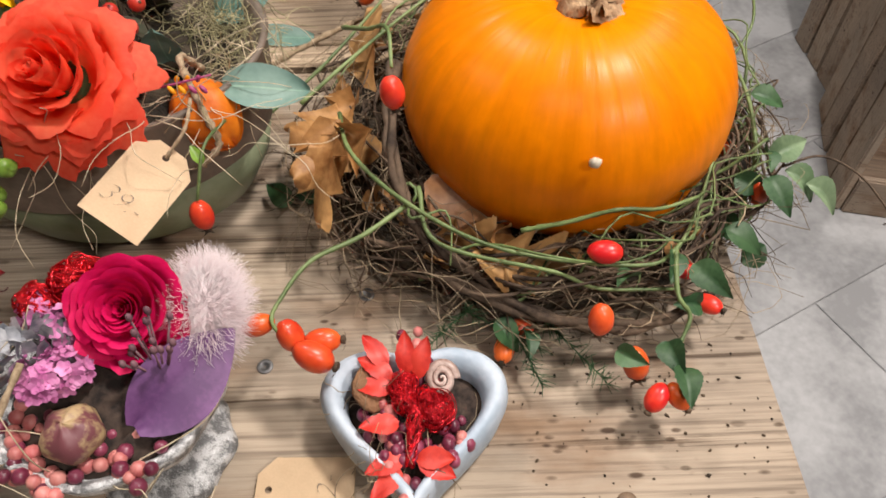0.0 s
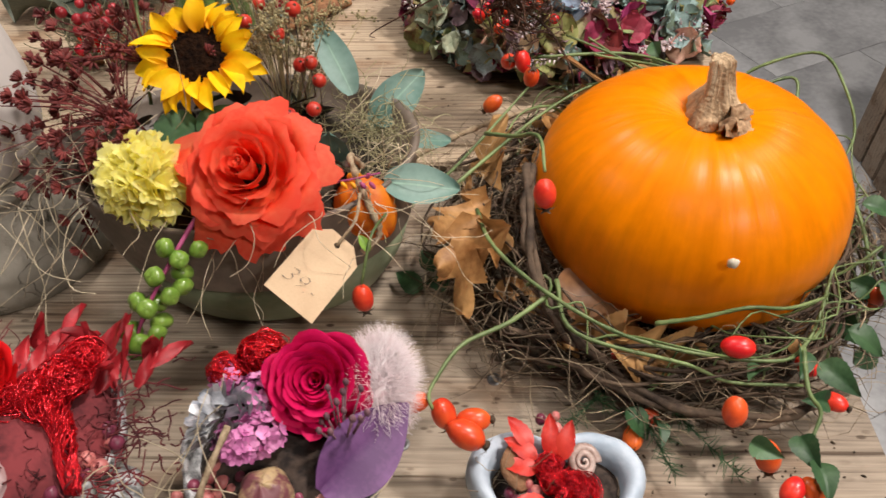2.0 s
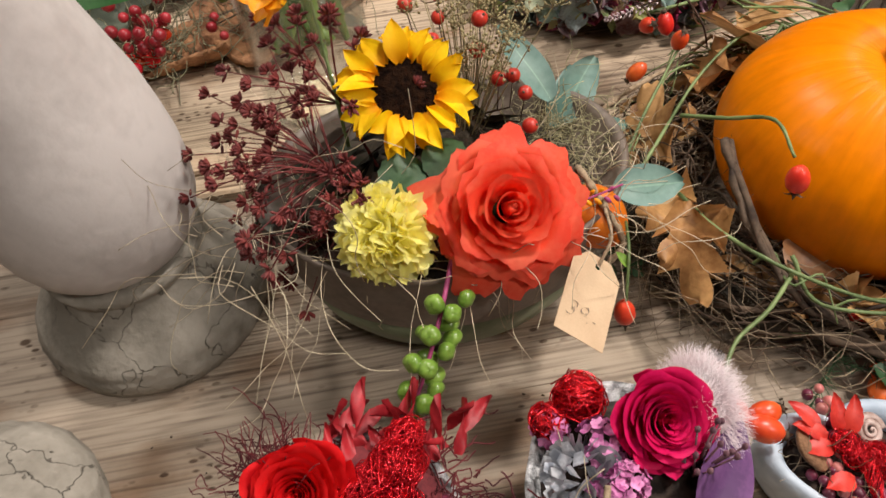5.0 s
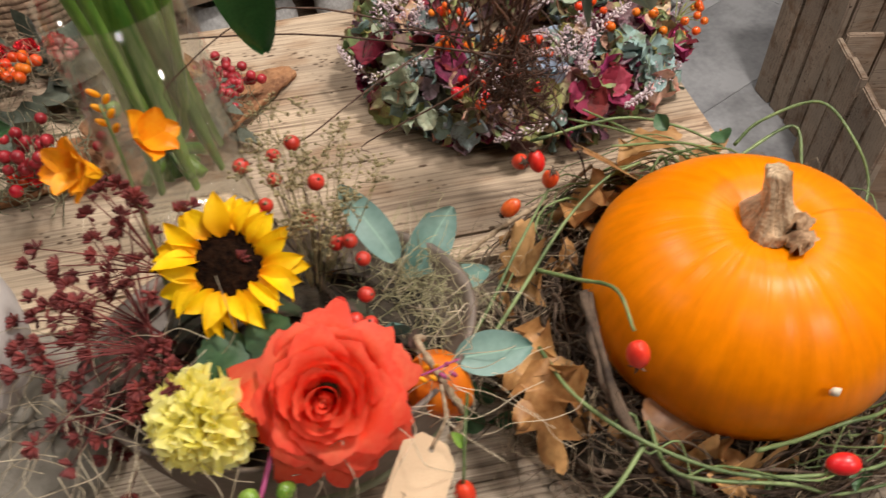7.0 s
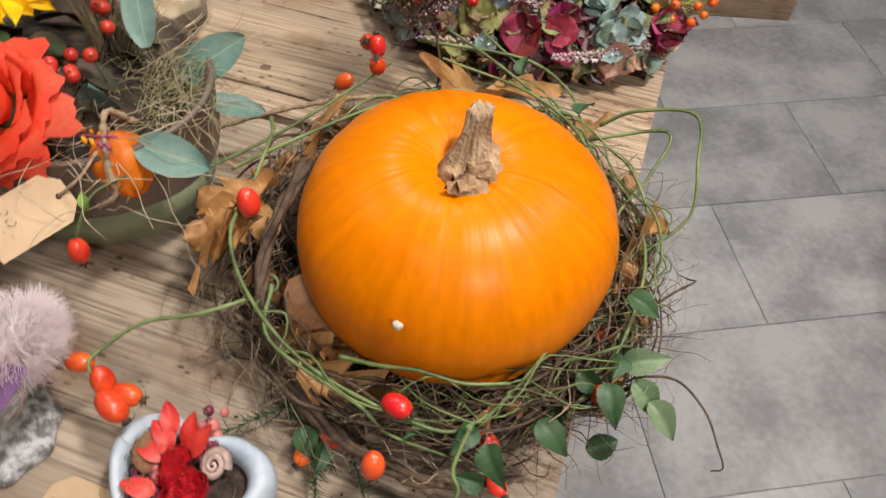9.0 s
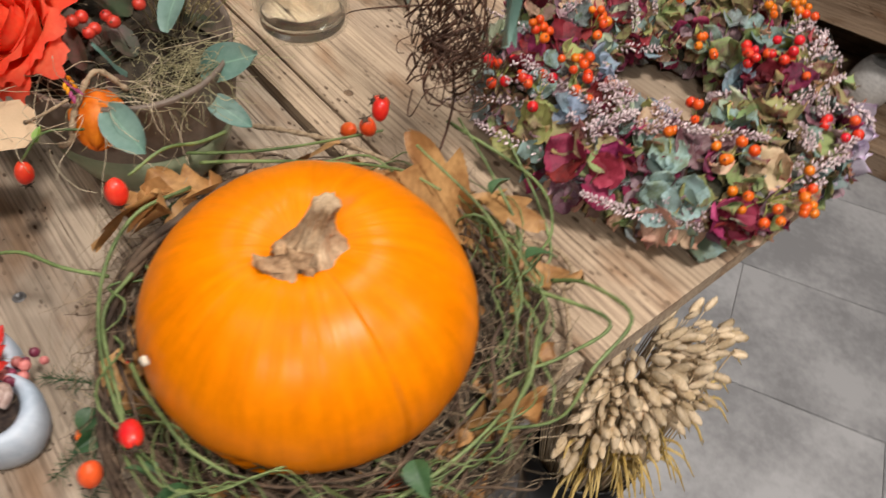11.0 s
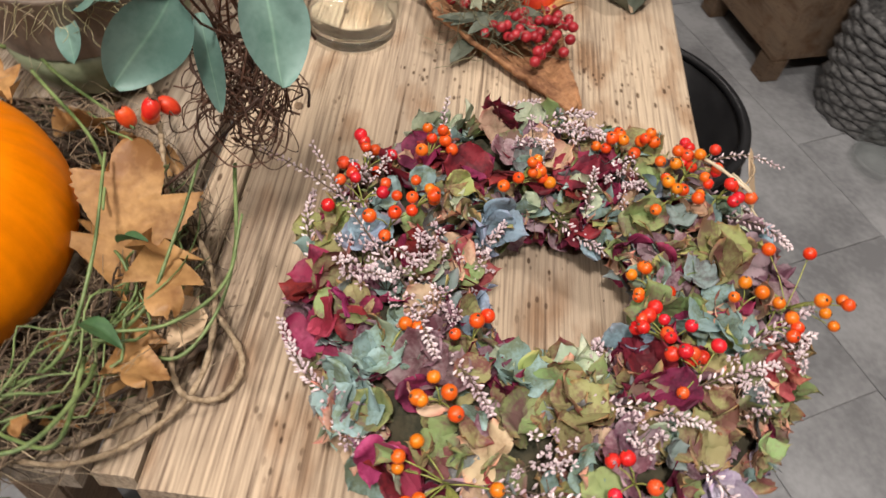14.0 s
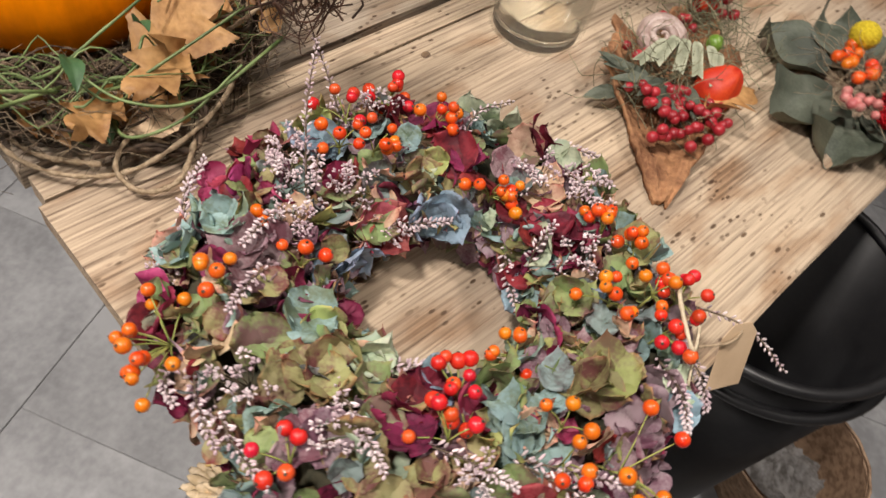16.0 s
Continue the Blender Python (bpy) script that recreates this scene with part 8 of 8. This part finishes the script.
plank(0.0, 0.45, 0.086, 0.06, 0.53, 0.560, shelf, SHELF_WOOD, "post")
plank(1.62, 0.45, 0.086, 1.68, 0.53, 0.560, shelf, SHELF_WOOD, "post")
plank(0.0, 0.535, 0.086, 1.7, 0.56, 0.56, shelf, DARK_WOOD, "back_board")
WHITE = paint("white_crackle", (0.62, 0.61, 0.59), (0.84, 0.83, 0.81), rough=0.7, scale=60, fine=500, bump=0.6, depth=0.003)
c, q = math.cos(radians(16)), math.sin(radians(16))
def on_shelf(dx, dy):
    return (-1.13 + dx * c - dy * q, 2.055 + dx * q + dy * c, GROUND + 0.086)
pot = thing("white_pot", *on_shelf(0.31, 0.24), "round white crackled ceramic pot on the shelf", "pot", group="white pots")
part("body", lathe([(0.045, 0.0), (0.082, 0.008), (0.107, 0.05), (0.116, 0.10), (0.112, 0.15), (0.095, 0.205), (0.070, 0.245), (0.062, 0.245), (0.085, 0.205), (0.102, 0.15), (0.104, 0.10), (0.08, 0.04), (0.01, 0.02)], 48, pitted), WHITE, pot)
for k in range(1, 5):
    copy_thing(pot, PLACE @ pose(*on_shelf(0.31 + 0.235 * k, 0.26 + 0.01 * (k % 2)), 0, 0, k * 70))
tumbler = thing("glass_tumbler", *on_shelf(0.10, 0.14), "clear footed glass tumbler on the shelf", "glass")
part("glass", lathe([(0.062, 0.0), (0.066, 0.008), (0.040, 0.022), (0.046, 0.045), (0.066, 0.07), (0.078, 0.21), (0.073, 0.21), (0.060, 0.08), (0.02, 0.05)], 48), GLASS, tumbler)
box_low = thing("wooden_box", -2.62, 1.55, GROUND, "brown wooden box with corner feet on the floor", "box", turn=20)
plank(0, 0, 0.10, 0.5, 0.5, 0.5, box_low, DARK_WOOD, "body")
for fx in (0.0, 0.42):
    for fy in (0.0, 0.42):
        plank(fx, fy, 0, fx + 0.08, fy + 0.08, 0.098, box_low, DARK_WOOD, "foot")

# ---- dried grasses in a bucket under the table end ----
EAR = paint("dry_ear", (0.48, 0.36, 0.21), (0.74, 0.60, 0.42), rough=0.8, scale=40, island=True, vary=0.25, bump=0.1)
BLADE = paint("dry_blade", (0.48, 0.32, 0.08), (0.66, 0.50, 0.20), rough=0.7, scale=40, island=True, vary=0.2, bump=0.1)
grass = thing("dried_grass_bunch", -0.085, 0.645, GROUND, "bunch of dried hare's-tail and wheat in a dark bucket", "dried flowers")
grass.matrix_basis = grass.matrix_basis @ Matrix.Diagonal((1.2, 1.3, 1.2, 1))
part("bucket", lathe([(0.01, 0.004), (0.075, 0.0), (0.095, 0.30), (0.088, 0.30), (0.07, 0.02), (0.01, 0.02)], 40, cap=False), BLACK, grass, "dark bucket")
gr = random.Random(77)
ears, blades = Geo(), Geo()
for k in range(430):
    a, r = gr.uniform(-2.2, 1.4) if k % 4 else gr.uniform(0, 6.28), gr.uniform(0.0, 0.11)
    out = gr.uniform(0.01, 0.07)
    if math.cos(a) < 0:
        out *= 0.5
    top = Vector(((r + out) * math.cos(a) * 0.62, (r + out) * math.sin(a) * (1.05 if math.sin(a) > 0 else 0.8), gr.uniform(0.55, 0.61) - 0.9 * out))
    b = Vector((0.04 * math.cos(a), 0.04 * math.sin(a), 0.03))
    mid = Vector(((r * 0.7 + out * 0.5) * math.cos(a), (r * 0.7 + out * 0.5) * math.sin(a), 0.37))
    line = smooth_line([b, mid, top], 4)
    tube(line, 0.0012, 0.0008, 4, ears)
    d = (line[-1] - line[-2] + Vector((0.3 * math.cos(a), 0.3 * math.sin(a), -2.2 * out)) * 0.25 + Vector((gr.gauss(0, 0.02), gr.gauss(0, 0.02), gr.gauss(0, 0.02)))).normalized()
    ball(0.0085, 0.0085, 0.020, 8, 6, lambda q, w: 1 + 0.1 * math.sin(5 * q + 9 * w), ears, 0, aim(top + d * 0.012, d, 0, gr.uniform(0.45, 0.85)))
for k in range(90):
    a = gr.uniform(-1.1, 1.4)
    b = Vector((0.05 * math.cos(a), 0.05 * math.sin(a), 0.26))
    e = Vector((gr.uniform(0.06, 0.13) * math.cos(a), gr.uniform(0.08, 0.2) * math.sin(a), gr.uniform(0.38, 0.52)))
    tube(smooth_line([b, (b + e) / 2 + Vector((0, 0, 0.05)), e, e + Vector((0.03 * math.cos(a), 0.03 * math.sin(a), -0.03))], 4), 0.0055, 0.0008, 4, blades)
tagged(part("ear", ears, EAR, grass, "soft beige hare's-tail ears"), kind="stuff")
tagged(part("blade", blades, BLADE, grass, "yellow dry blades"), kind="stuff")

# ---- ceiling lamps ----
LAMPWHITE = paint("lamp_housing", (0.7, 0.7, 0.7), (0.8, 0.8, 0.8), rough=0.4)
for lx, ly, ls, lw in LAMPS:
    lamp = new("ceiling_lamp")
    lamp.matrix_basis = pose(lx, ly, CEILING)
    tagged(lamp, "square white ceiling lamp with open underside", "lamp", "ceiling lamps")
    h = ls / 2 + 0.02
    for x0, y0, x1, y1 in ((-h, -h, h, -h + 0.015), (-h, h - 0.015, h, h), (-h, -h + 0.016, -h + 0.015, h - 0.016), (h - 0.015, -h + 0.016, h, h - 0.016)):
        part("side", box(x0, y0, -0.06, x1, y1, -0.001), LAMPWHITE, lamp)

# ---- floor tiles, 30 x 60 cm in half bond ----
ux, uy = Vector((math.cos(radians(TURN)), math.sin(radians(TURN)), 0)), Vector((-math.sin(radians(TURN)), math.cos(radians(TURN)), 0))
TL, TW, gap = 0.60, 0.298, 0.0007
tile_mesh = box(gap, gap, -0.0033, TL - gap, TW - gap, 0.0, 0.0010).mesh("tile", TILE, smooth=False)
row0, col0 = -0.165 * SCALE, 0.066 * SCALE
for j in range(-9, 10):
    for i in range(-7, 6):
        u0 = col0 + i * TL + (TL / 2 if j % 2 else 0)
        v0 = row0 + j * TW
        if -3.4 < u0 and u0 + TL < 2.6 and -2.6 < v0 and v0 + TW < 2.6:
            part("tile", tile_mesh, TILE, floor, m=Matrix.Translation((u0, v0, 0)))
